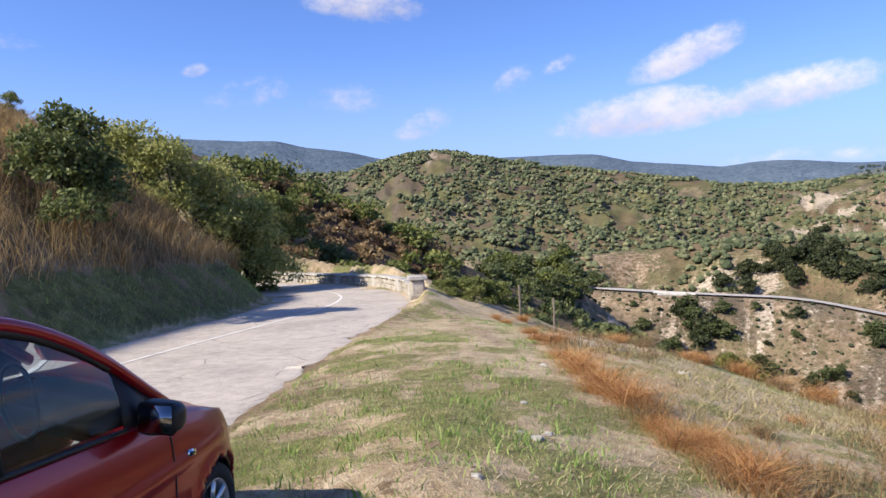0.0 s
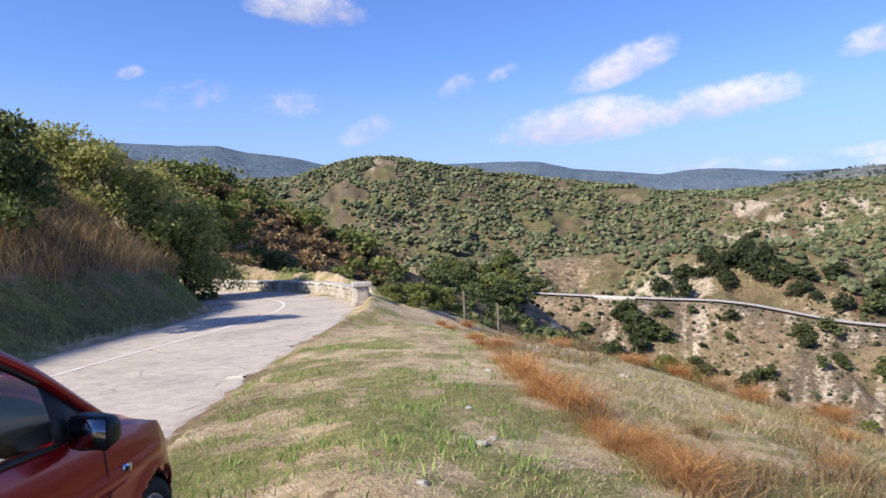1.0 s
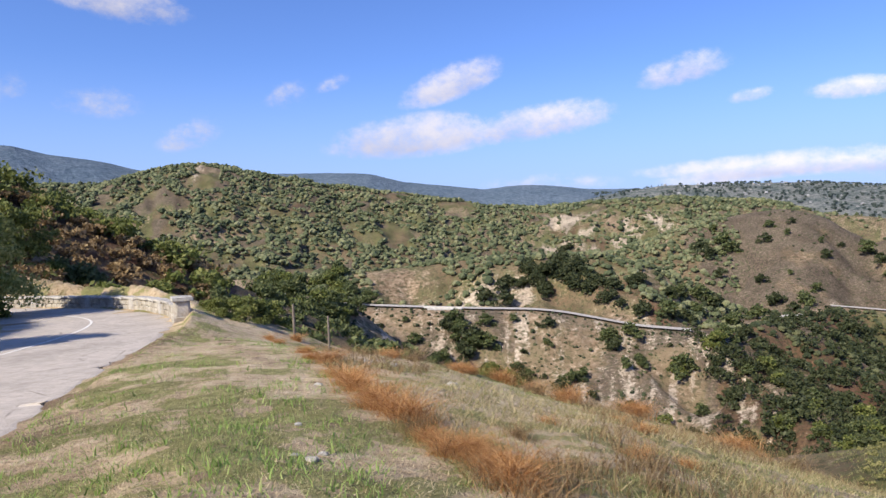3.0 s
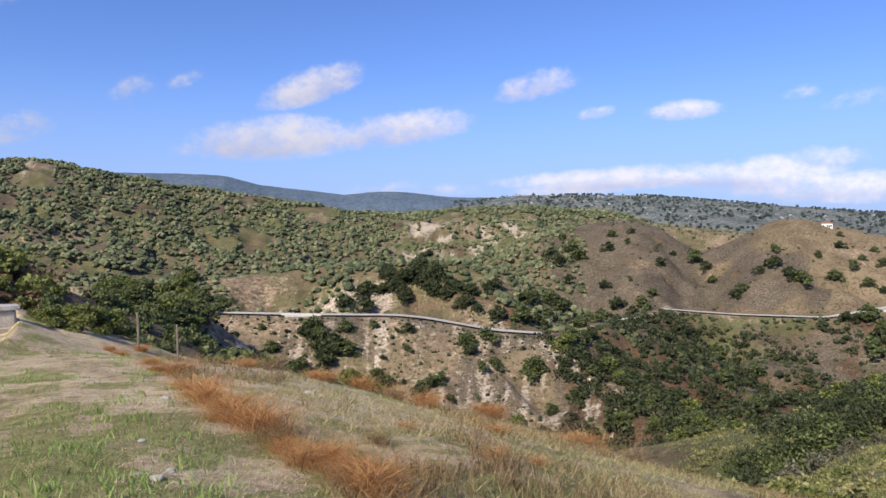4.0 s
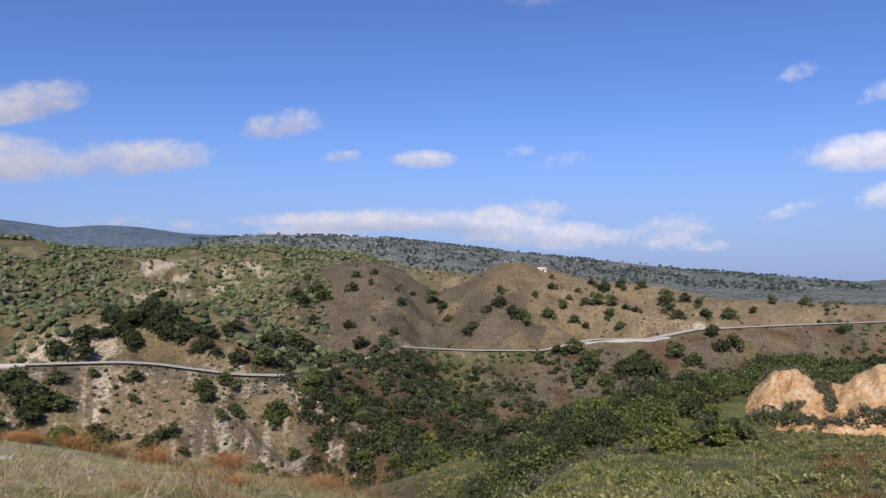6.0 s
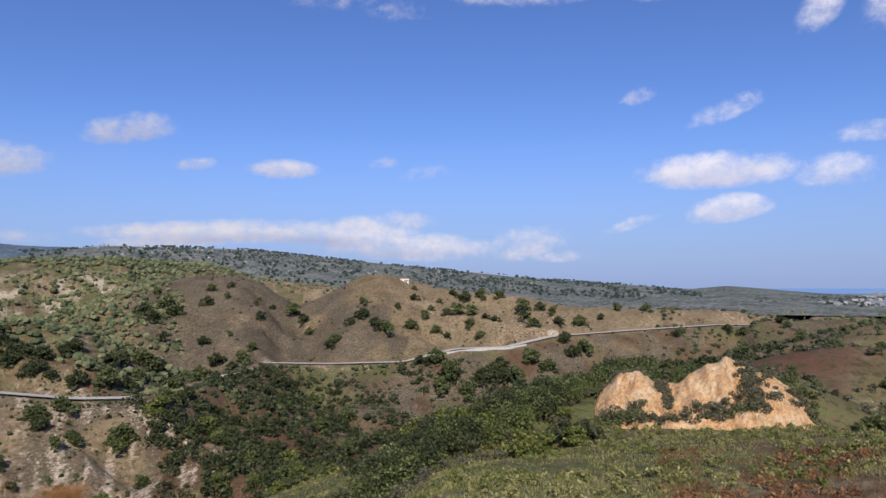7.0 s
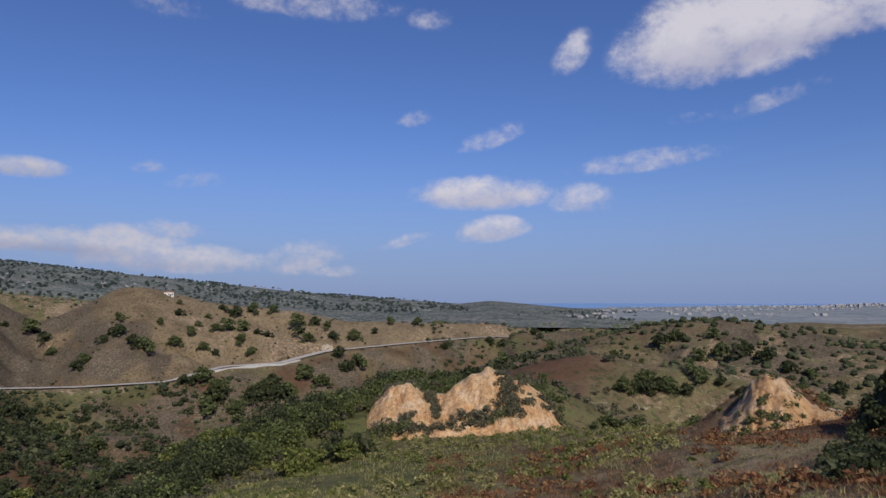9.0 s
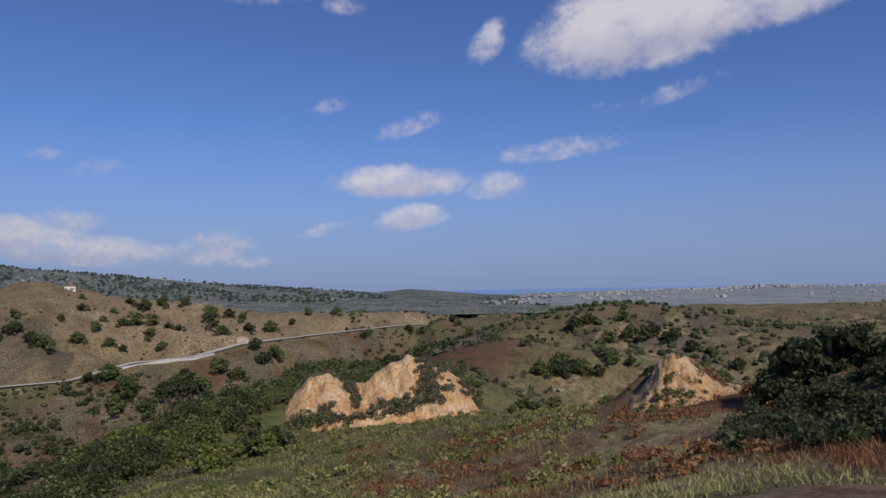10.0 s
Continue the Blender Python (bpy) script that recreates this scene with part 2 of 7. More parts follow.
BANK = [(-30, 6, 9.6), (-24, 20, 8.4), (-19.4, 31, 7.2), (-16.0, 33.0, 5.4), (-13.8, 34.0, 4.0), (-12.0, 34.6, 2.7), (-11.1, 35.4, 2.0), (-10.4, 35.9, 1.2), (-9.8, 36.4, 0.3), (-9.2, 36.8, -1.1)]
BANK_BACK = [(-46, 0, 12), (-38, 24, 10), (-30, 38, 7.5), (-25, 46, 4.5)]
MOUND = crest(122, [(72, -9.0), (75, -7.9), (78.8, -6.3), (82, -5.9), (85.3, -5.75), (87.5, -6.2), (89.3, -7.3), (91.8, 116, -9.6)])
GRASS_HILL = crest(190, [(84, 185, -6.8), (88, -6.0), (93.7, -4.75), (101, -5.6), (104.5, -6.9), (110, 175, -9)])
ROUND_HILL = crest(480, [(93, -3.9), (97.5, -2.8), (101.2, -1.95), (103.2, -1.8), (106.4, -2.25), (110.5, -3.15), (116, -3.7), (124, -4.4)])
KNOLL = crest(60, [(104.6, 60, -7.6), (106.9, 61, -6.1), (108.2, 60, -7.2), (110.8, 58, -8.9)])
RIGHT_SLOPE = crest(40, [(112.5, 62, -8.8), (116, 52, -7.6), (118.5, 46, -6.8), (124, 38, -5.4), (134, 30, -2.5), (150, 26, 2), (175, 28, 5)])
# height above or below the road by bearing and distance, round the lookout
NEAR_R = (0, 6, 12, 20, 35, 60, 95, 130, 190)
NEAR_AZ = (-180, -100, -40, -15, 0, 15, 30, 48, 62, 75, 90, 105, 120, 150, 180)
NEAR_WEST = (
    (.75, .5, .5, .8, 1.4, 2.4, 3.8, 5, 7), (.75, .1, 0, .2, 1, 2, 3, 4, 5), (.75, .2, -.3, -.6, -1, -2, -3, -4, -6),
    (.75, .2, -.4, -.9, -1.4, -2.6, -12, -26, -50), (.75, .4, .0, -.75, -1.75, -12, -36, -56, -80),
    (.75, .15, -.3, -1.4, -5, -24, -50, -72, -92), (.75, -.1, -1.0, -2.8, -11, -31, -55, -74, -95), (.75, -.5, -1.8, -4.3, -11, -27, -50, -70, -95))
NEAR_EAST = (
    (.75, -.7, -2.2, -4.9, -9.3, -13.5, -24, -46, -85), (.75, -.7, -2.2, -4.9, -9.0, -13.0, -17.5, -30, -70), (.75, -.6, -2, -4.5, -8.3, -11.5, -15.5, -23, -50),
    (.75, -.4, -1.4, -3.2, -5.6, -7.4, -14, -22, -45), (.75, -.3, -.9, -1.9, -3.6, -6.0, -10, -17, -40), (.75, .2, .1, .3, 1, 2, 3, 3, 0), (.75, .5, .5, .8, 1.4, 2.4, 3.8, 5, 7))


def near_height(x, y):
    a, r = np.arctan2(x, y), np.hypot(x, y)
    taps = ((-6, 0.12), (-3, 0.22), (0, 0.32), (3, 0.22), (6, 0.12))
    return sum(w * near_table(r * np.sin(a + radians(t)), r * np.cos(a + radians(t))) for t, w in taps)


def near_table(x, y):
    r, az = np.hypot(x, y), np.degrees(np.arctan2(x, y))
    tab = np.array(NEAR_WEST + NEAR_EAST)
    i = np.clip(np.searchsorted(NEAR_AZ, az) - 1, 0, len(NEAR_AZ) - 2)
    a0, a1 = np.array(NEAR_AZ)[i], np.array(NEAR_AZ)[i + 1]
    f = np.clip((az - a0) / (a1 - a0), 0, 1)
    f = f * f * (3 - 2 * f) * 0.6 + f * 0.4
    j = np.clip(np.searchsorted(NEAR_R, r) - 1, 0, len(NEAR_R) - 2)
    r0, r1 = np.array(NEAR_R)[j], np.array(NEAR_R)[j + 1]
    g = np.clip((r - r0) / (r1 - r0), 0, 1)
    z0 = tab[i, j] * (1 - f) + tab[i + 1, j] * f
    z1 = tab[i, j + 1] * (1 - f) + tab[i + 1, j + 1] * f
    return z0 + (z1 - z0) * g


def ridge_height(points, slope, rnd, x, y):
    """The height of a ridge: the highest of its segments' flanks, and the distance to its crest."""
    h, near = np.full(np.shape(x), -1e9), np.full(np.shape(x), 1e12)
    for (x0, y0, z0), (x1, y1, z1) in zip(points, points[1:]):
        dx, dy = x1 - x0, y1 - y0
        t = np.clip(((x - x0) * dx + (y - y0) * dy) / (dx * dx + dy * dy), 0, 1)
        d = (x - x0 - t * dx) ** 2 + (y - y0 - t * dy) ** 2
        h = smax(z0 + t * (z1 - z0) - slope * (np.sqrt(d + rnd * rnd) - rnd), h, rnd * 0.02 + 0.02)
        near = np.minimum(near, d)
    return np.sqrt(near), h


def smax(a, b, k):
    h = np.clip(0.5 + 0.5 * (a - b) / k, 0, 1)
    return b + (a - b) * h + k * h * (1 - h)


RIDGES = [  # crest, side slope, rounding, blend
    (MAIN, 0.42, 60, 18), (TAN, 0.42, 22, 8), (SPUR, 0.40, 22, 8), (SPUR_END, 0.50, 6, 5), (RAVINE_A, 0.42, 16, 8), (RAVINE_B, 0.42, 16, 8), (FOOT, 0.5, 8, 5), (HILL_W, 0.55, 5, 3), (THICKET_RIDGE, 0.42, 4, 3),
    (BANK, 0.44, 1.0, 0.6), (BANK_BACK, 0.5, 6, 2), (MOUND, 0.5, 5, 2.0), (GRASS_HILL, 0.36, 16, 5), (ROUND_HILL, 0.34, 40, 8), (KNOLL, 0.9, 1.0, 0.8),
    (RIGHT_SLOPE, 0.75, 1.5, 1)]
FAR_ROAD = crest(300, [(8, 330, -6.0), (13.7, 306, -6.49), (19.2, -6.8), (26.3, -7.0), (28.7, -7.24), (34.7, -8.3), (39, -8.55), (41, 330, -8.3), (43.6, 385, -7.43), (46.8, 420, -7.0),
                       (48.2, 455, -6.32), (53.4, 465, -6.55), (59.5, 455, -6.5), (62.2, 460, -5.85), (63.7, 465, -5.49), (68.1, 480, -5.3), (69.7, 490, -4.91), (71.6, 510, -4.45),
                       (78, 540, -3.89), (84.2, 590, -3.38), (90.8, 640, -3.2), (96.9, 690, -2.91)])
FAR_ROAD_W = crest(240, [(-4, 250, -5.2), (2.6, -5.3), (5.4, -5.25), (8, 260, -5.5)])


def terrain(x, y, detail=True):
    x, y = np.asarray(x, dtype=float), np.asarray(y, dtype=float)
    r = np.hypot(x, y)
    az = np.degrees(np.arctan2(x, y))
    plain = -50.0 + 2.0 * fbm(x / 300, y / 300, 3, 5)
    floor = -84 + (plain + 84) * sstep(r, 500, 1300)
    shore = sstep(az, 60, 100) * (1 - sstep(az, 145, 172)) * sstep(r, 190, 420)  # the land falls away to the coastal plain
    z = smax(near_height(x, y) - 80 * shore, floor, 4)
    calm = np.ones_like(z)
    for line, slope, rnd, k in RIDGES:
        d, h = ridge_height(line, slope, rnd, x, y)
        z = smax(h, z, k)
        if rnd > 10:
            calm = np.minimum(calm, sstep(d, rnd * 0.3, rnd * 2.2))
    # the ravine between the two tan hills, and the gully below the far road's end
    for line, depth, width in ((RAVINE, 14.0, 34.0), (GULLY, 5.0, 30.0)):
        d, _ = polyline(line, x, y)
        z = z - depth * np.exp(-(d / width) ** 2)
    if detail:
        far = sstep(r, 60, 260) * (1 - 0.9 * sstep(r, 1200, 1500))
        gully = 1 - np.abs(fbm(x / 70, y / 70, 4, 11)) * 2.2
        z = z + far * calm * (-10.0 * sstep(gully, 0.3, 1.0) + 5.0 * fbm(x / 60, y / 60, 4, 3)) + far * 1.8 * fbm(x / 16, y / 16, 4, 8)
        mid = sstep(r, 8, 40) * (1 - sstep(r, 150, 300))
        z = z + mid * 0.7 * fbm(x / 9, y / 9, 4, 21) + 0.10 * sstep(r, 1, 5) * fbm(x / 1.7, y / 1.7, 4, 22)
    for line, half, soft in ((FAR_ROAD, 4.5, 12.0), (FAR_ROAD_W, 4.0, 8.0)):
        d, zc = polyline(line, x, y)
        t = np.clip((d - half) / (soft + 1.3 * np.abs(zc - z)), 0, 1)
        t = t * t * (3 - 2 * t)
        z = zc * (1 - t) + z * t
    t = sstep(np.hypot(x + 2.4, y - 2.9), 1.7, 3.2)  # level stand for the car
    z = (0.30 - 0.04 * (y - 2.9)) * (1 - t) + z * t
    d, zc = polyline(ROAD_MID, x, y)
    z = np.minimum(z, zc + 0.08 + 1.1 * np.clip(d - ROAD_HALF - 0.35, 0, 1.7) + 0.8 * np.maximum(d - ROAD_HALF - 2.05, 0))  # the cut beside the road
    t = np.clip((d - ROAD_HALF + 0.15) / (0.6 + 0.65 * np.maximum(zc - z, 0)), 0, 1)
    t = t * t * (3 - 2 * t)
    return (zc - 0.012) * (1 - t) + z * t

# ---- materials of the ground ----
def ground_material():
    m = Mat("ground", 0.95, spec=0.1)
    green, bare, red = m.attr("cover")
    n0, n1, n2, n3 = m.noise(0.06, 5), m.noise(0.45, 6, 0.62), m.noise(3.2, 6, 0.68), m.noise(24, 4, 0.7)
    litter = m.alpha
    garrigue_shade, scree, moor_shade = m.attr("rock")
    dry = m.ramp(n2, [(0.25, (0.085, 0.064, 0.04)), (0.5, (0.19, 0.138, 0.083)), (0.75, (0.30, 0.23, 0.145))])
    bleached = m.ramp(n2, [(0.25, (0.25, 0.18, 0.11)), (0.47, (0.53, 0.41, 0.265)), (0.7, (0.78, 0.65, 0.47))])
    dry = m.mix(litter, dry, bleached)
    soil = m.ramp(n1, [(0.3, (0.17, 0.115, 0.07)), (0.55, (0.32, 0.235, 0.155)), (0.75, (0.52, 0.41, 0.29))])
    grass = m.ramp(n2, [(0.3, (0.06, 0.07, 0.028)), (0.55, (0.135, 0.145, 0.058)), (0.8, (0.25, 0.23, 0.11))])
    grass = m.mix(litter, grass, m.ramp(n2, [(0.3, (0.13, 0.13, 0.048)), (0.55, (0.29, 0.275, 0.115)), (0.8, (0.54, 0.46, 0.26))]))
    rust = m.ramp(n2, [(0.3, (0.075, 0.042, 0.030)), (0.7, (0.19, 0.105, 0.065))])

    def blend(value, spread):
        wob = m.math("ADD", m.math("MULTIPLY", m.math("SUBTRACT", n1, 0.5), 1.0), m.math("MULTIPLY", m.math("SUBTRACT", n2, 0.5), 1.9))
        return m.step(m.math("ADD", value, m.math("MULTIPLY", wob, spread)), 0.4, 0.62)

    tuft = m.math("MULTIPLY", m.step(m.noise(0.55, 4, 0.6), 0.53, 0.60), m.math("SUBTRACT", 1.0, litter, True))
    c = m.mix(blend(green, 1.0), dry, grass)
    c = m.mix(blend(red, 0.8), c, rust)
    c = m.mix(blend(bare, 1.0), c, soil)
    low = m.noise(0.9, 6, 0.7)
    c = m.mix(blend(garrigue_shade, 0.5), c, m.ramp(low, [(0.3, (0.045, 0.040, 0.033)), (0.5, (0.14, 0.108, 0.078)), (0.7, (0.26, 0.205, 0.15))]))
    c = m.mix(blend(moor_shade, 0.7), c, m.ramp(low, [(0.3, (0.05, 0.034, 0.022)), (0.5, (0.12, 0.075, 0.045)), (0.7, (0.20, 0.125, 0.07))]))
    c = m.mix(blend(scree, 0.9), c, m.ramp(low, [(0.3, (0.20, 0.155, 0.115)), (0.5, (0.45, 0.37, 0.28)), (0.7, (0.66, 0.57, 0.46))]))
    c = m.mix(m.math("MULTIPLY", tuft, 0.75), c, m.ramp(n2, [(0.3, (0.035, 0.042, 0.02)), (0.7, (0.10, 0.105, 0.05))]))
    c = m.mix(0.55, c, m.ramp(n3, [(0.3, (0.5, 0.5, 0.5)), (0.7, (1.25, 1.25, 1.25))]), "MULTIPLY")
    c = m.mix(0.3, c, m.ramp(n1, [(0.35, (0.6, 0.58, 0.55)), (0.6, (1.1, 1.1, 1.1))]), "MULTIPLY")
    c = m.mix(0.7, c, m.ramp(n0, [(0.32, (0.62, 0.58, 0.56)), (0.6, (1.12, 1.1, 1.06))]), "MULTIPLY")
    return m.colour(c).bump(m.math("ADD", m.math("MULTIPLY", n2, 2.0), n3), 0.8, 0.06).m


GROUND = ground_material()


def build_ground():
    az = np.concatenate([np.arange(-36, 126, 0.2), np.arange(126, 324.01, 3.0)])[:-1]
    rr = np.concatenate([np.linspace(0.0, 3, 8), np.geomspace(3.3, 60, 140), np.geomspace(60.8, 1500, 180), np.geomspace(1530, 4950, 20)])
    A, Rr = np.meshgrid(np.radians(az), rr, indexing="ij")
    x, y = Rr * np.sin(A), Rr * np.cos(A)
    z = terrain(x, y)
    n, k = A.shape
    verts = np.stack([x, y, z], -1).reshape(-1, 3)
    i = np.arange(n)[:, None] * k
    j = np.arange(k - 1)[None, :]
    i2 = np.roll(np.arange(n), -1)[:, None] * k
    faces = np.stack([i + j, i + j + 1, i2 + j + 1, i2 + j], -1).reshape(-1, 4)
    me = grid_mesh("ground", verts, faces)
    ob = new("ground", me)
    x, y, z = verts.T
    r, a = np.hypot(x, y), np.degrees(np.arctan2(x, y))
    n1, n2 = fbm(x / 6, y / 6, 4, 31), fbm(x / 45, y / 45, 4, 33)
    near = 1 - sstep(r, 35, 60)
    heath = sstep(a, 46, 56) * (1 - sstep(a, 88, 98)) * sstep(r, 18, 32) * (1 - sstep(r, 125, 150))
    field = sstep(a, 78, 90) * (1 - sstep(a, 128, 136)) * sstep(r, 8, 14) * (1 - sstep(r, 75, 95))
    wood = sstep(r, 560, 700) * (1 - sstep(a, 44, 50)) * (1 - sstep(r, 1350, 1450))
    fr_a, fr_d = np.degrees(np.arctan2([p[0] for p in FAR_ROAD], [p[1] for p in FAR_ROAD])), np.hypot([p[0] for p in FAR_ROAD], [p[1] for p in FAR_ROAD])
    order = np.argsort(fr_a)
    road_r = np.interp(a, fr_a[order], fr_d[order])
    tan = sstep(a, 36, 42) * sstep(r, road_r - 4, road_r + 12) * (1 - sstep(r, 700, 800)) * (1 - sstep(a, 96, 102))
    deep = sstep(a, 37, 42) * (1 - sstep(a, 90, 98)) * sstep(r, 130, 170) * (1 - sstep(r, road_r - 16, road_r - 4))
    scree = sstep(a, 8, 14) * (1 - sstep(a, 42, 50)) * sstep(r, 150, 190) * (1 - sstep(r, 305, 330))
    green = np.clip(0.46 - 0.17 * near + (0.4 * n1 + 0.75 * fbm(x / 1.3, y / 1.3, 3, 32) + 0.5 * fbm(x / 0.45, y / 0.45, 3, 34)) * near + 0.7 * n2 * (1 - near) + 0.3 * heath + 0.2 * wood - 0.35 * tan + 0.1 * deep - 0.05 * field, 0, 1)
    bare = (np.clip(0.28 + 0.9 * n2 + 0.4 * n1, 0, 1) * (1 - near) + near * np.clip(0.08 + 0.8 * fbm(x / 2.5, y / 2.5, 4, 35), 0, 1)
            - 0.3 * heath + 0.02 * wood - 0.10 * tan - 0.3 * deep + 0.16 * scree)
    track = np.exp(-((x - 1.0 - 0.6 * np.sin(y / 5)) / 0.45) ** 2) * near * (y > 0)
    bare = np.clip(bare + 0.22 * track, 0, 1)
    red = np.clip(0.12 + 0.8 * fbm(x / 30, y / 30, 4, 37), 0, 1) * (1 - near) * (1 - heath) * (1 - 0.6 * tan) + 0.35 * deep + field * np.clip(0.42 + 1.0 * fbm(x / 6, y / 6, 4, 38), 0, 1)
    bank = near * (x < -6) * sstep(z + 0.07 * np.clip(y - 22, 0, 20), 0.9, 1.5)
    foot = near * (x < -6) * (1 - bank) * (polyline(ROAD_MID, x, y)[0] > ROAD_HALF + 0.4)
    green, bare = np.clip(green + 0.35 * foot, 0, 1), bare * (1 - foot)
    green, red, bare = green * (1 - 0.8 * bank), red + 0.2 * bank, bare * (1 - bank)
    terrace = near * (x > 2.0) * (y > 0) * sstep(x, 2.0, 3.2)
    bare, green = bare * (1 - terrace), green + terrace * (0.10 + 0.5 * fbm(x / 3, y / 3, 3, 39))
    d_road = polyline(ROAD_MID, x, y)[0]
    shoulder_strip = np.exp(-((d_road - ROAD_HALF - 0.1) / 0.55) ** 2) * (y < 28)
    bare = np.clip(bare + 0.35 * shoulder_strip * (x > -8), 0, 1)
    green = np.clip(green + 0.16 * np.exp(-((d_road - ROAD_HALF - 1.1) / 0.6) ** 2) * (x > -8) * near, 0, 1)
    cut = np.exp(-(polyline(FAR_ROAD, x, y)[0] / 11) ** 2) * sstep(fbm(x / 30, y / 30, 3, 40), -0.15, 0.15)
    bare = np.clip(bare + 0.5 * cut * (r > 150), 0, 1)
    hillside = (r > 45) * (r < 130) * (a < 2) * (a > -40)
    red, bare, green = red + 0.35 * hillside, bare - 0.35 * hillside, green - 0.1 * hillside
    litter = (1 - sstep(r, 40, 75)) * (1 - 0.75 * sstep(a, 42, 62))
    # less bleached litter here; on the foot this paints its shade as darker ground
    litter = litter * (1 - 0.8 * bank) * (1 - 0.65 * foot)
    litter = np.maximum(litter, 0.14 * tan * sstep(a, 52, 64) + 0.12 * scree)
    plot = sstep(a, -3.4, -2.6) * (1 - sstep(a, 2.6, 3.2)) * sstep(r, 268, 285) * (1 - sstep(r, 400, 430))
    green, red, bare = green * (1 - plot), red * (1 - plot), bare * (1 - plot)
    litter = np.maximum(litter, 0.45 * plot)
    ca = me.attributes.new("cover", "FLOAT_COLOR", "POINT")
    ca.data.foreach_set("color", np.stack([green, bare, red, litter], -1).astype(np.float32).ravel())
    region = lambda a0, a1, a2, a3, r0, r1, r2, r3: sstep(a, a0, a1) * (1 - sstep(a, a2, a3)) * sstep(r, r0, r1) * (1 - sstep(r, r2, r3))
    n4, streak = fbm(x / 18, y / 18, 4, 42), 0.6 * fbm(a / 0.45 + 0.6 * n1, r / 26, 4, 43) + 0.5 * fbm(x / 7, y / 7, 3, 45)
    # grey-brown low scrub; its deep term darkens the valley in place of cloud shadow
    garrigue_shade = np.clip(region(36, 40, 53, 57, road_r + 4, road_r + 30, 660, 720) * (0.78 + 0.8 * n4) + deep * (0.52 + 0.8 * n4) + region(-20, -16, 44, 48, 600, 680, 1100, 1150) * (0.42 + 0.8 * n4) + region(52, 56, 59, 61, road_r + 4, road_r + 12, 540, 590) * (0.45 + 0.9 * n4)
                       + region(96, 100, 126, 130, 330, 380, 520, 560) * (0.5 + 0.8 * n4) + scree * (0.42 + 0.7 * n4), 0, 1)
    rocks = np.clip(scree * (0.30 + 0.95 * streak) + region(47.5, 48.3, 51.2, 52.5, road_r - 2, road_r + 6, road_r + 24, road_r + 34) * (0.6 + 0.8 * streak)
                    + region(62, 63.5, 72, 76, road_r - 2, road_r + 4, road_r + 30, road_r + 50) * (0.32 + 1.3 * streak)
                    + region(14, 17, 25, 28, road_r, road_r + 5, road_r + 40, road_r + 60) * (0.35 + 1.2 * n4)
                    + region(25, 28, 37, 40, 760, 800, 1000, 1060) * (0.40 + 1.1 * n4) + region(4, 8, 18, 22, 420, 470, 640, 700) * (0.22 + 1.2 * n4)
                    + region(-3, -2, 2, 4, 960, 1000, 1080, 1120) * (0.25 + 1.3 * streak), 0, 1)
    # rust-brown heath, with valley shade painted in by the deep term
    moor_shade = np.clip(deep * (0.22 + 1.0 * fbm(x / 40, y / 40, 4, 44)) + region(38, 40, 46, 50, 190, 205, 290, 305) * (0.35 + 0.8 * n4), 0, 1)
    rocks, garrigue_shade = rocks * (r > 60), garrigue_shade * (r > 60)
    cb = me.attributes.new("rock", "FLOAT_COLOR", "POINT")
    cb.data.foreach_set("color", np.stack([garrigue_shade, rocks, moor_shade, np.ones_like(moor_shade)], -1).astype(np.float32).ravel())
    me.materials.append(GROUND)
    tagged(ob, "dry grass and scrub hillsides round a deep valley", "ground", kind="structure")
    return ob


build_ground()


def ribbon(points, half, lift, step=1.0, cross=(-1, 1), drape=False):
    """A strip along a line: vertices in rows across it."""
    p = np.array(points, dtype=float)
    seg = np.r_[0, np.cumsum(np.hypot(*np.diff(p[:, :2], axis=0).T))]
    s = np.arange(0, seg[-1], step)
    q = np.stack([np.interp(s, seg, p[:, k]) for k in range(3)], 1)
    w = max(1, int(4 / step))
    ker = np.ones(2 * w + 1) / (2 * w + 1)
    pad = np.vstack([q[:1] + (q[:1] - q[w:0:-1]), q, q[-1:] + (q[-1:] - q[-2:-w - 2:-1])])
    q = np.stack([np.convolve(pad[:, k], ker, "valid") for k in range(3)], 1)
    t = np.gradient(q[:, :2], axis=0)
    t /= np.linalg.norm(t, axis=1)[:, None]
    side = np.stack([t[:, 1], -t[:, 0]], 1)
    rows = [np.column_stack([q[:, :2] + side * half * c, q[:, 2] + lift]) for c in cross]
    v = np.stack(rows, 1)
    m, k = v.shape[:2]
    i = np.arange(m - 1)[:, None] * k + np.arange(k - 1)[None, :]
    return v.reshape(-1, 3), np.stack([i, i + 1, i + k + 1, i + k], -1).reshape(-1, 4), q, side


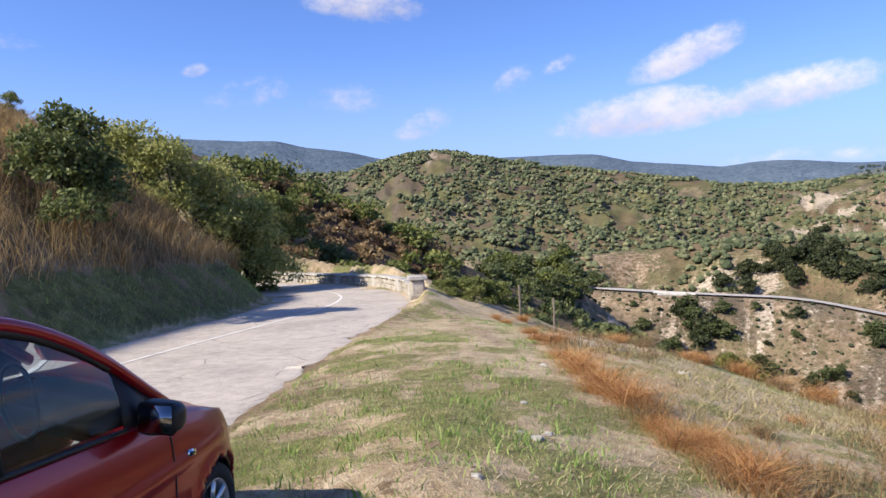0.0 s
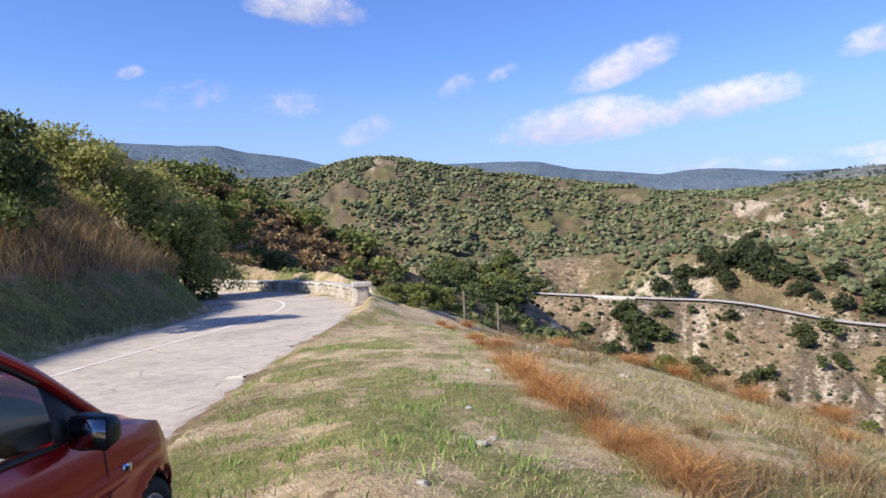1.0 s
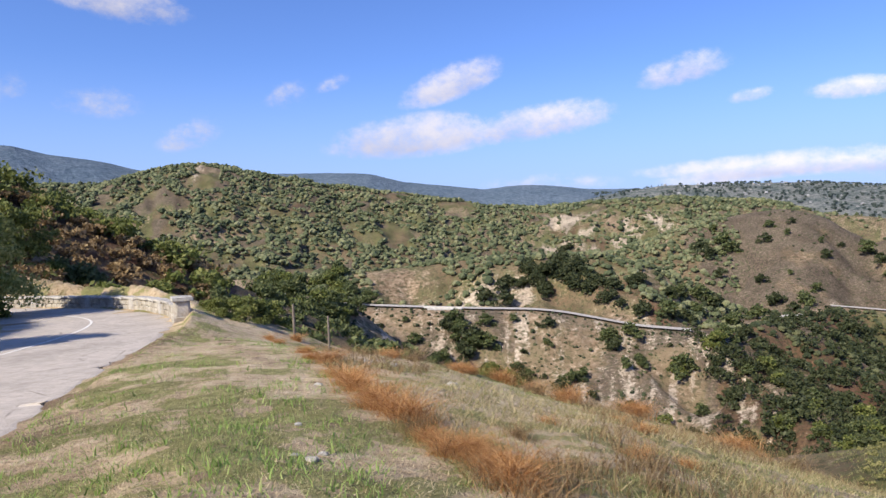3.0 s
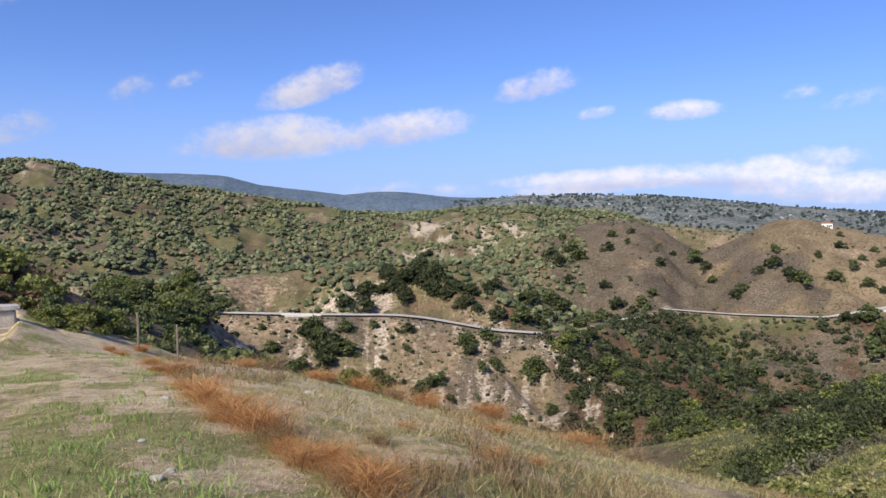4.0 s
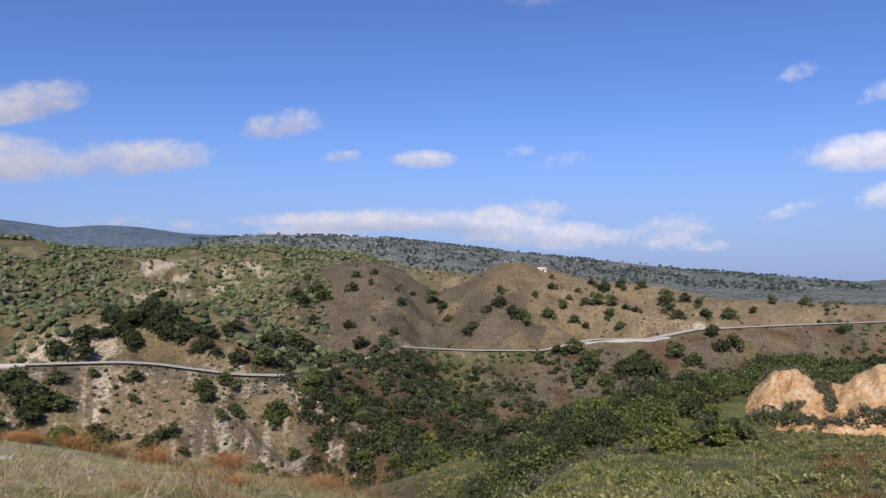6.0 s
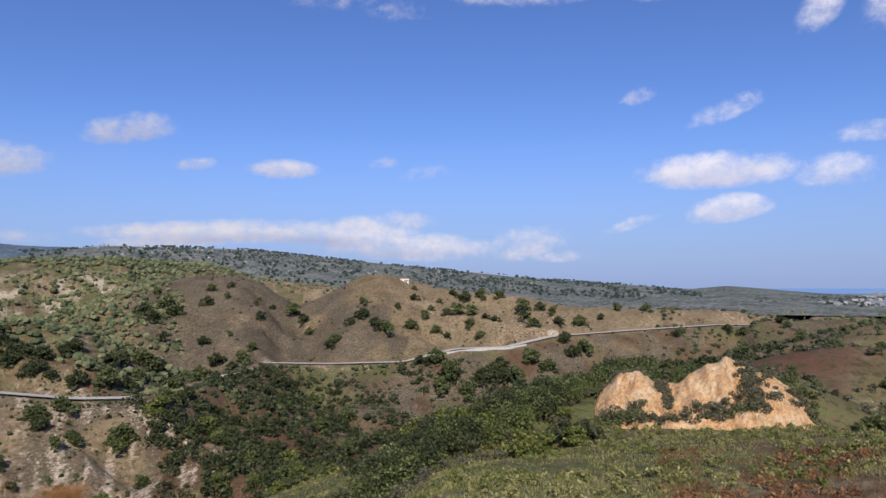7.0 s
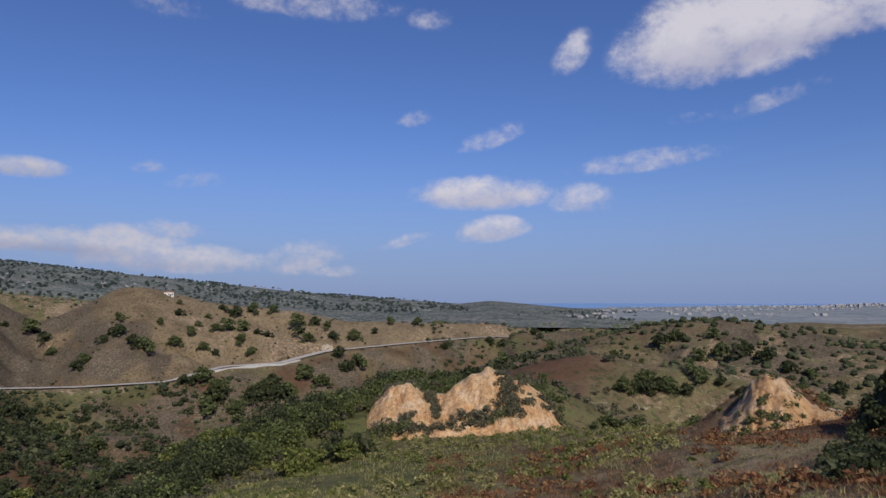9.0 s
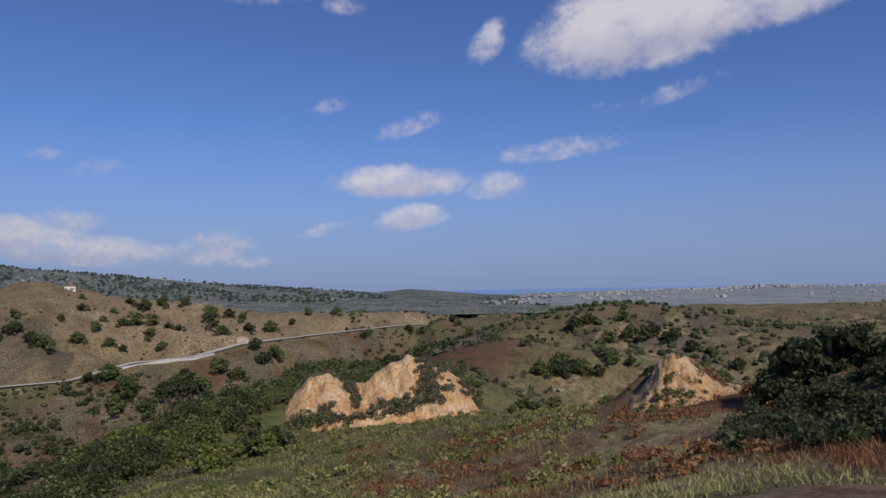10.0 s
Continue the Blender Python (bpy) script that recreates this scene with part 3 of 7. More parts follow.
def asphalt(name, base):
    m = Mat(name, 0.92, spec=0.2)
    n1, n2, n3 = m.noise(0.6, 6, 0.65), m.noise(55, 3, 0.75), m.noise(3.5, 7, 0.75)
    c = m.ramp(n1, [(0.3, tuple(v * 0.78 for v in base)), (0.5, base), (0.72, tuple(v * 1.15 for v in base))])
    c = m.mix(0.75, c, m.ramp(n2, [(0.3, (0.5, 0.5, 0.5)), (0.7, (1.3, 1.3, 1.3))]), "MULTIPLY")
    c = m.mix(0.55, c, m.ramp(n3, [(0.36, (0.62, 0.61, 0.60)), (0.56, (1.08, 1.08, 1.07))]), "MULTIPLY")
    cell = m.n.new("ShaderNodeTexVoronoi")  # fine cracks
    cell.feature = "DISTANCE_TO_EDGE"
    cell.inputs["Scale"].default_value = 0.55
    warp = m.n.new("ShaderNodeVectorMath")
    warp.operation = "ADD"
    m.l.new(m.pos, warp.inputs[0])
    t3 = m.n.new("ShaderNodeTexNoise")
    t3.inputs["Scale"].default_value = 1.4
    m.l.new(t3.outputs["Color"], warp.inputs[1])
    m.l.new(warp.outputs[0], cell.inputs["Vector"])
    crack = m.math("SUBTRACT", 1.0, m.step(cell.outputs["Distance"], 0.004, 0.014))
    c = m.mix(m.math("MULTIPLY", crack, m.step(n1, 0.5, 0.62)), c, tuple(v * 0.42 for v in base))
    return m.colour(c).bump(m.math("ADD", n2, m.math("MULTIPLY", n3, 0.6)), 0.55, 0.012).m


ASPHALT, PALE_ROAD = asphalt("worn_asphalt", (0.50, 0.435, 0.37)), asphalt("pale_road", (0.50, 0.45, 0.39))
v, f, ROAD_Q, ROAD_SIDE = ribbon(ROAD_MID, ROAD_HALF, 0.0, 0.25, np.r_[-1.06, -1, np.linspace(-0.93, 0.93, 15), 1, 1.06])
rows = v.reshape(len(ROAD_Q), -1, 3)  # broken, sunken edges
for side, cols in ((-1, (0, 1)), (1, (-1, -2))):
    s = np.arange(len(ROAD_Q)) * 0.25
    wander = 0.42 * fbm(s / 2.1, s * 0 + side, 4, 61) + 0.30 * fbm(s / 0.5, s * 0 + side, 3, 62)
    for c in cols:
        rows[:, c, :2] += ROAD_SIDE * (side * wander)[:, None]
    rows[:, cols[0], 2] -= 0.07
v = rows.reshape(-1, 3)
me = grid_mesh("road", v, f)
me.materials.append(ASPHALT)
tagged(new("road", me), "sun-bleached grey asphalt mountain road bending behind a grassy bank", "road", kind="structure")
for pts, half in ((FAR_ROAD[:7], 3.3), (FAR_ROAD[8:10], 3.0), (FAR_ROAD[10:], 3.6), (FAR_ROAD_W, 2.4)):
    v, f, _, _ = ribbon(pts, half, 0.8, 3.0, (-1, 0, 1))
    me = grid_mesh("road", v, f)
    me.materials.append(PALE_ROAD)
    tagged(new("road", me), "pale road winding along the hillside across the valley", "road", kind="structure")


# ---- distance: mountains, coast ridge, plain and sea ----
# two-tone slopes for the distance; aerial haze is part of the colours passed in
def hazed_material(name, a, b, scale):
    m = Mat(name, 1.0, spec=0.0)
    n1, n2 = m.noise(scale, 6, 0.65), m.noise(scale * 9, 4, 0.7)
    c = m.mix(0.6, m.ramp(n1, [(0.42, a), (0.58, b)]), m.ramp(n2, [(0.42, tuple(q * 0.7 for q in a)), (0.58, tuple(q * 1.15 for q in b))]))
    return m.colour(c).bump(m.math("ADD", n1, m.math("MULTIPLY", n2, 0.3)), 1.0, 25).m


def far_ridge(name, dist, pairs, drop, mat, label, depth=900, base=-50, rough=14):
    az = np.arange(pairs[0][0], pairs[-1][0], 0.12)
    el = np.interp(az, [p[0] for p in pairs], [p[1] for p in pairs])
    ker = np.ones(7) / 7
    el = np.convolve(np.pad(el, 3, mode="edge"), ker, "valid")
    v = np.linspace(0, 1.25, 46)
    A, V = np.meshgrid(np.radians(az), v, indexing="ij")
    top = (EYE[2] + dist * np.tan(np.radians(el)))[:, None]
    d = dist - depth + depth * V
    prof = np.where(V < 1, np.sin(np.clip(V, 0, 1) * math.pi / 2) ** 1.1, 1 - (V - 1) * 1.5)
    x, y = d * np.sin(A), d * np.cos(A)
    z = base + (top - base) * prof
    z = z + rough * (1 - np.clip(V, 0, 1) ** 3) * 2.2 * np.abs(fbm(x / 420, y / 420, 5, 51)) * V + rough * 0.10 * fbm(x / 40, y / 40, 3, 53)
    n, k = A.shape
    i = np.arange(n - 1)[:, None] * k + np.arange(k - 1)[None, :]
    me = grid_mesh(name, np.stack([x, y, z], -1).reshape(-1, 3), np.stack([i, i + 1, i + k + 1, i + k], -1).reshape(-1, 4))
    me.materials.append(mat)
    return tagged(new(name, me), label, "mountains", kind="structure")


# forest tones shifted to blue to paint the haze
HAZE_BLUE = hazed_material("hazed_forest", (0.085, 0.122, 0.160), (0.135, 0.170, 0.21), 0.006)
# ridge greens greyed in the base colour to paint haze
HAZE_GREEN = hazed_material("hazed_slopes", (0.07, 0.10, 0.095), (0.25, 0.25, 0.225), 0.012)
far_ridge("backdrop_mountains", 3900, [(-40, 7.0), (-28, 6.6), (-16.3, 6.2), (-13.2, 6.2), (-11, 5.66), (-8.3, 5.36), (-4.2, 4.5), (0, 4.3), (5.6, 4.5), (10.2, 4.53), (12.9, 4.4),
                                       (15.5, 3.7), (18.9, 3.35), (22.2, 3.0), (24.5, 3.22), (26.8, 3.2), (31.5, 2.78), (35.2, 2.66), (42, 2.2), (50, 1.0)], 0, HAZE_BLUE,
          "distant forested mountains with blue haze painted into their colour", 1500)
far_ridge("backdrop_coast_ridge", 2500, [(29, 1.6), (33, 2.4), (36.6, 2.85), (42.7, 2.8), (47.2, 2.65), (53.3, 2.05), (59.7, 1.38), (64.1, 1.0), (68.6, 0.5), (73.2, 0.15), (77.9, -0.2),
                                         (82.6, -0.55), (85.3, -0.3), (88, -0.55), (91.6, -0.88), (95.9, -1.15), (99, -1.3)], 0, HAZE_GREEN, "long ridge in painted haze tones with scattered villages running to the coast", 1300, rough=9)


def sea_and_plain():
    m = Mat("sea", 0.4, spec=0.4)
    m.colour(m.ramp(m.noise(0.004, 3), [(0.3, (0.16, 0.29, 0.52)), (0.7, (0.19, 0.33, 0.56))]))
    az = np.radians(np.arange(84, 150, 0.5))
    coast = np.interp(np.degrees(az), (84, 88, 93, 102, 112, 120, 150), (2400, 2550, 2850, 3500, 3880, 4450, 4600)) + 40 * fbm(az * 40, az * 0, 3, 4)
    rows = np.stack([coast, np.full_like(coast, 4960)], 1)
    v = np.stack([rows * np.sin(az)[:, None], rows * np.cos(az)[:, None], np.full_like(rows, -43.5)], -1).reshape(-1, 3)
    i = np.arange(len(az) - 1) * 2
    me = grid_mesh("water", v, np.stack([i, i + 1, i + 3, i + 2], -1))
    me.materials.append(m.m)
    tagged(new("water", me), "hazy blue sea beyond the coastal plain", "sea", kind="structure")


sea_and_plain()


def hazed_plain():
    m = Mat("hazed_plain", 1.0, spec=0.0)
    # field and grove tones turned blue-grey to paint the haze
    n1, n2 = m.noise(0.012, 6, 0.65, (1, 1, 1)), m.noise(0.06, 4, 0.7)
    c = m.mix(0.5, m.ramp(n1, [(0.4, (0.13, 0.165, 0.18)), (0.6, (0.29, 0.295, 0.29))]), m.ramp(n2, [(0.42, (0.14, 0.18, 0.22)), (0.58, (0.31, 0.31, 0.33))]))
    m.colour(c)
    az = np.radians(np.arange(84, 150, 0.5))
    coast = np.interp(np.degrees(az), (84, 88, 93, 102, 112, 120, 150), (2410, 2560, 2860, 3510, 3890, 4460, 4610))
    t = np.linspace(0, 1, 30)[None, :]
    d = 1350 + (coast[:, None] - 1350) * t
    x, y = d * np.sin(az)[:, None], d * np.cos(az)[:, None]
    z = -55.0 + 11.7 * np.minimum(1, t * 5) + 1.5 * fbm(x / 300, y / 300, 3, 12) * (t > 0)
    n, k = d.shape
    i = np.arange(n - 1)[:, None] * k + np.arange(k - 1)[None, :]
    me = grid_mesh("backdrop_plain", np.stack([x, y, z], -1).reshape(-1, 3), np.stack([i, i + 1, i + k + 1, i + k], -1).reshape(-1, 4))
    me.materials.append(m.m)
    tagged(new("backdrop_plain", me), "coastal plain of fields and groves, haze painted into its colour", "plain", kind="structure")


hazed_plain()


# ---- plants ----
def leaf_material(name, stops, rough=0.6, glow=0.35):
    """Leaves that vary piece by piece and let some light through."""
    m = Mat(name, rough, spec=0.25)
    n = m.noise(0.25, 3)
    f = m.math("ADD", m.math("MULTIPLY", m.island, 0.6), m.math("MULTIPLY", n, 0.4))
    c = m.ramp(f, stops)
    m.colour(c)
    t = m.n.new("ShaderNodeBsdfTranslucent")
    m.l.new(c, t.inputs["Color"])
    mix = m.n.new("ShaderNodeMixShader")
    mix.inputs[0].default_value = glow
    m.l.new(m.b.outputs[0], mix.inputs[1])
    m.l.new(t.outputs[0], mix.inputs[2])
    m.l.new(mix.outputs[0], m.n["Material Output"].inputs["Surface"])
    return m.m


LEAF_OAK = leaf_material("oak_leaves", [(0.2, (0.06, 0.08, 0.026)), (0.5, (0.13, 0.16, 0.05)), (0.85, (0.24, 0.255, 0.095))])
LEAF_PALE = leaf_material("acacia_leaves", [(0.2, (0.19, 0.205, 0.055)), (0.5, (0.35, 0.355, 0.11)), (0.85, (0.52, 0.49, 0.20))], 0.6, 0.55)
LEAF_SCRUB = leaf_material("scrub_leaves", [(0.2, (0.055, 0.075, 0.028)), (0.5, (0.115, 0.14, 0.050)), (0.85, (0.22, 0.23, 0.095))])
LEAF_BRIGHT = leaf_material("mastic_leaves", [(0.2, (0.07, 0.09, 0.022)), (0.5, (0.155, 0.18, 0.045)), (0.85, (0.28, 0.28, 0.09))])
# darker version of the oak leaves, with valley and slope shade in its colour
LEAF_SHADED_OAK = leaf_material("shaded_oak_leaves", [(0.2, (0.028, 0.040, 0.017)), (0.5, (0.060, 0.074, 0.030)), (0.85, (0.12, 0.126, 0.056))])
LEAF_DUSTY = leaf_material("broom_leaves", [(0.2, (0.08, 0.075, 0.045)), (0.5, (0.15, 0.14, 0.085)), (0.85, (0.25, 0.23, 0.15))])
STRAW = leaf_material("dry_straw", [(0.2, (0.30, 0.22, 0.11)), (0.5, (0.52, 0.41, 0.23)), (0.85, (0.68, 0.58, 0.38))], 0.8)
TERRACE = leaf_material("terrace_grass", [(0.2, (0.16, 0.155, 0.06)), (0.45, (0.31, 0.27, 0.12)), (0.85, (0.58, 0.47, 0.26))], 0.8)
BROWN_WEED = leaf_material("brown_weeds", [(0.2, (0.12, 0.078, 0.036)), (0.5, (0.27, 0.18, 0.09)), (0.85, (0.46, 0.34, 0.18))], 0.85)
FERN = leaf_material("dead_fern", [(0.2, (0.20, 0.085, 0.028)), (0.5, (0.50, 0.245, 0.085)), (0.85, (0.72, 0.45, 0.21))], 0.8)
RUSTY = leaf_material("rust_weeds", [(0.2, (0.11, 0.045, 0.024)), (0.5, (0.25, 0.115, 0.055)), (0.85, (0.42, 0.26, 0.12))], 0.85)
GRASS = leaf_material("verge_grass", [(0.2, (0.12, 0.20, 0.040)), (0.5, (0.25, 0.36, 0.085)), (0.85, (0.47, 0.52, 0.19))], 0.7)
BANK_STRAW = leaf_material("bank_straw", [(0.2, (0.22, 0.13, 0.05)), (0.5, (0.45, 0.30, 0.13)), (0.85, (0.66, 0.50, 0.26))], 0.8, 0.5)


LEAF_HEATH = leaf_material("heath_leaves", [(0.2, (0.12, 0.13, 0.045)), (0.5, (0.27, 0.26, 0.095)), (0.85, (0.48, 0.42, 0.19))])


def bark_material():
    m = Mat("bark", 0.9)
    n = m.noise(14, 5, 0.7, (1, 1, 0.25))
    return m.colour(m.ramp(n, [(0.3, (0.055, 0.042, 0.032)), (0.7, (0.15, 0.12, 0.09))])).bump(n, 0.8, 0.02).m


BARK = bark_material()
RNG = np.random.default_rng(7)


def part(name, me, mat, parent, label=""):
    """Links a mesh (or a bmesh) as one part under a thing."""
    if isinstance(me, bmesh.types.BMesh):
        bm, me = me, bpy.data.meshes.new(name)
        bm.to_mesh(me)
        bm.free()
        for p in me.polygons:
            p.use_smooth = name not in ("shaft", "plinth", "cap", "pier")
    if mat:
        me.materials.append(mat)
    ob = new(name, me)
    ob.parent = parent
    return tagged(ob, label)


def thing(name, label, category, m=None, group=""):
    ob = new(name)
    if m:
        ob.matrix_world = m
    return tagged(ob, label, category, group)


def cards(centres, size, rng, tall=1.0, up=0.0):
    """Small leaf-shaped quads, freely turned, at the given centres."""
    n = len(centres)
    u = rng.normal(size=(n, 3))
    u[:, 2] *= 1 - up
    u /= np.linalg.norm(u, axis=1)[:, None]
    w = rng.normal(size=(n, 3))
    w -= (w * u).sum(1)[:, None] * u
    w /= np.linalg.norm(w, axis=1)[:, None]
    s = size * rng.uniform(0.6, 1.4, n)[:, None]
    a, b = u * s * tall, w * s * 0.62
    v = np.stack([centres - a, centres + b * 0.9 + a * 0.1, centres + a, centres - b * 0.9 + a * 0.1], 1).reshape(-1, 3)
    return v, np.arange(n * 4).reshape(-1, 4)


def crown_points(n, lumps, rng, shell=0.55):
    """Points in the outer part of several lumps: rows of x, y, z, rx, ry, rz."""
    L = np.array(lumps)
    k = rng.choice(len(L), n, p=(L[:, 3] * L[:, 5]) / (L[:, 3] * L[:, 5]).sum())
    d = rng.normal(size=(n, 3))
    d /= np.linalg.norm(d, axis=1)[:, None]
    d[:, 2] = np.where(d[:, 2] < -0.35, -d[:, 2] * 0.5, d[:, 2])
    rad = shell + (1 - shell) * rng.uniform(0, 1, n) ** 0.6
    rad *= 1 + 0.22 * np.sin(d[:, 0] * 7 + k) * np.cos(d[:, 1] * 6 + d[:, 2] * 5)
    return L[k, :3] + d * rad[:, None] * L[k, 3:]


def limb(bm, a, b, ra, rb, sides=6):
    a, b = Vector(a), Vector(b)
    q = (b - a).to_track_quat("Z", "Y")
    rings = []
    for p, r in ((a, ra), ((a + b) / 2 + Vector((0.03, -0.02, 0)) * (b - a).length, (ra + rb) / 2), (b, rb)):
        rings.append([bm.verts.new(p + q @ Vector((math.cos(t) * r, math.sin(t) * r, 0))) for t in (2 * math.pi * i / sides for i in range(sides))])
    for r0, r1 in zip(rings, rings[1:]):
        for i in range(sides):
            bm.faces.new((r0[i], r0[(i + 1) % sides], r1[(i + 1) % sides], r1[i]))


def tree(name, label, height, spread, leaves, size, leaf_mat, seed, group="", lumps=9, low=0.15, taper=0.55):
    """A tree or tall shrub: trunk, limbs and a crown of leaves in uneven lumps."""
    rng = np.random.default_rng(seed)
    ob = thing(name, label, "tree" if "tree" in name else "shrub", None, group)
    L = []
    for i in range(lumps):
        t = rng.uniform(0, 1)
        a, rr = rng.uniform(0, 2 * math.pi), spread * (0.25 + 0.65 * rng.uniform()) * (1 - taper * t)
        s = spread * rng.uniform(0.30, 0.52)
        L.append((math.cos(a) * rr, math.sin(a) * rr, height * (low + (0.86 - low) * t), s, s, s * rng.uniform(0.65, 0.95)))
    L.append((0, 0, height * 0.84, spread * 0.32, spread * 0.32, height * 0.15))
    bm = bmesh.new()
    tr = 0.022 * height + 0.02
    limb(bm, (0, 0, -0.4), (0.05, 0.02, height * 0.45), tr, tr * 0.6, 8)
    for lx, ly, lz, *_ in L:
        limb(bm, (0.04, 0.02, height * rng.uniform(0.08, 0.42)), (lx * 0.9, ly * 0.9, lz), tr * 0.45, tr * 0.12, 5)
    part("trunk", bm, BARK, ob, "grey-brown branching trunk")
    v, f = cards(crown_points(leaves, L, rng), size, rng)
    part("crown", grid_mesh("crown", v, f, False), leaf_mat, ob)
    return ob


def ground_z(x, y):
    return float(terrain(np.array([x]), np.array([y]))[0])


def stand(ob, az, dist, scale=1.0, turn=0.0, sink=0.0, made=True):
    x, y = dist * math.sin(radians(az)), dist * math.cos(radians(az))
    m = pose(x, y, ground_z(x, y) - sink, 0, 0, turn) @ Matrix.Scale(scale, 4)
    c = copy_thing(ob, pose(0, 0, 0)) if made else ob
    c.matrix_world = m
    return c


# the trees on the bank beside the road
def reach(ob, height, az, dist, el, turn=0.0, made=True):
    """Stands a tree so that its top is seen at the given elevation."""
    x, y = dist * math.sin(radians(az)), dist * math.cos(radians(az))
    top = EYE[2] + dist * math.tan(radians(el))
    return stand(ob, az, dist, min(1.3, max(0.35, (top - ground_z(x, y) + 0.25) / height)), turn, 0.25, made)


t = tree("oak_tree", "dense dark green young oak tree on the dry roadside bank", 4.6, 2.25, 11000, 0.095, LEAF_OAK, 1, lumps=15, low=0.05)
reach(t, 4.6, -28.7, 25.0, 9.2, 0, False)
t = tree("acacia_tree", "feathery light green acacia tree at the top of the bank", 4.6, 2.6, 5200, 0.08, LEAF_PALE, 2, "bank acacias", lumps=13, low=0.05)
reach(t, 4.6, -23.4, 39.5, 8.1, 0, False)
for az, d, el, r in ((-21.4, 39.5, 7.5, 60), (-19.6, 40.0, 6.9, 200), (-18.0, 40.2, 6.0, 310), (-16.9, 41.5, 5.0, 150), (-16.2, 42.0, 4.0, 20), (-25.0, 40, 7.4, 250), (-32.8, 38, 9.4, 20), (-15.7, 42.0, 2.9, 90)):
    reach(t, 4.6, az, d, el, r)
t = tree("oak_tree", "round dark green oak tree beside the bend in the road", 4.6, 2.0, 3600, 0.1, LEAF_BRIGHT, 3, "bend oaks", lumps=10, low=0.06)
reach(t, 4.6, -15.8, 42.0, 1.2, 0, False)
for az, d, el, r in ((-16.8, 40.5, 1.0, 90), (-31.6, 36.5, 9.0, 45), (-13.9, 60, 2.8, 160), (-12.4, 62, 2.3, 250)):
    reach(t, 4.6, az, d, el, r)

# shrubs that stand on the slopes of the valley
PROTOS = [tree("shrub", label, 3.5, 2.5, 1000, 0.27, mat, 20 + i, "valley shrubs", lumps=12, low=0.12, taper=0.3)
          for i, (label, mat) in enumerate((("dark evergreen oak shrub on the valley slope", LEAF_SHADED_OAK), ("olive green mastic shrub on the valley slope", LEAF_SCRUB),
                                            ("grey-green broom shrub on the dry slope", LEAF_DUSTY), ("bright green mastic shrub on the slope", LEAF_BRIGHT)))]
USED = set()


def shrub(kind, az, dist, scale):
    ob = PROTOS[kind]
    first = kind not in USED
    USED.add(kind)
    return stand(ob, az, dist, scale, RNG.uniform(0, 360), 0.15 * scale, not first)


def shrubs(n, az0, az1, d0, d1, kinds, s0, s1, clump=0.0, seed=0):
    for i in range(n * 6):
        if n <= 0:
            return
        az, d = RNG.uniform(az0, az1), math.sqrt(RNG.uniform(d0 * d0, d1 * d1))
        x, y = d * math.sin(radians(az)), d * math.cos(radians(az))
        if clump and float(fbm(np.array([x / 25]), np.array([y / 25]), 3, 60 + seed)[0]) < clump * 0.3:
            continue
        if min(float(polyline(FAR_ROAD, np.array([x]), np.array([y]))[0][0]), float(polyline(ROAD_MID, np.array([x]), np.array([y]))[0][0])) < 4.2 + 2.0 * s1:
            continue
        shrub(int(RNG.choice(kinds)), az, d, RNG.uniform(s0, s1))
        n -= 1


shrubs(16, -14, 0.5, 62, 100, (1, 3, 3), 0.35, 0.8, 0.2)        # hillside behind the bend
shrubs(26, 60, 76, 82, 112, (3, 3, 0), 0.6, 1.0)                     # thicket along the near ridge
shrubs(22, 13, 40, 205, 290, (0, 1, 0), 0.4, 0.9, 0.3, 1)            # below the road across the valley
shrubs(22, 74, 92, 106, 135, (2, 1, 2), 0.25, 0.55)                  # on the clay mound
shrubs(20, 92, 112, 70, 200, (1, 2, 1), 0.3, 0.8)
shrubs(26, 114.6, 124, 45, 60, (0, 0, 0), 0.55, 0.95)                 # dark trees on the right
shrubs(7, 0, 6, 36, 48, (3, 1), 0.18, 0.32)                         # below the end of the parapet


# oaks and bushes that stand singly across the valley: bearing, elevation, breadth in degrees
def sight(az, el, d0=120.0, d1=1200.0):
    """Distance at which the line of sight meets the far slopes."""
    d = np.geomspace(d0, d1, 500)
    x, y = d * math.sin(radians(az)), d * math.cos(radians(az))
    under = terrain(x, y) > EYE[2] + d * math.tan(radians(el))
    return float(d[np.argmax(under)]) if under.any() else None


JOINED = {k: [] for k in range(len(PROTOS))}


def bushes(kinds, rows):
    for i, (az, el, wide) in enumerate(rows):
        k = 4 if wide > 2.2 else 1  # broad ones are groups of crowns
        for j in range(k):
            a, e, w = (az + RNG.uniform(-0.32, 0.32) * wide, el + RNG.uniform(-0.2, 0.2) * wide, wide * RNG.uniform(0.45, 0.68)) if k > 1 else (az, el, wide)
            d = sight(a, e - 0.25 * w)
            if not d:
                continue
            kind, size = kinds[(i + j) % len(kinds)], min(3.0, radians(w) * d / 5.0)
            if j or d > 520:  # crowns that run together, and the farthest
                JOINED[kind].append((d * math.sin(radians(a)), d * math.cos(radians(a)), size, RNG.uniform(0, 2 * math.pi)))
            else:
                ob = shrub(kind, a, d, size)
                ob.location.z -= 0.25 * size


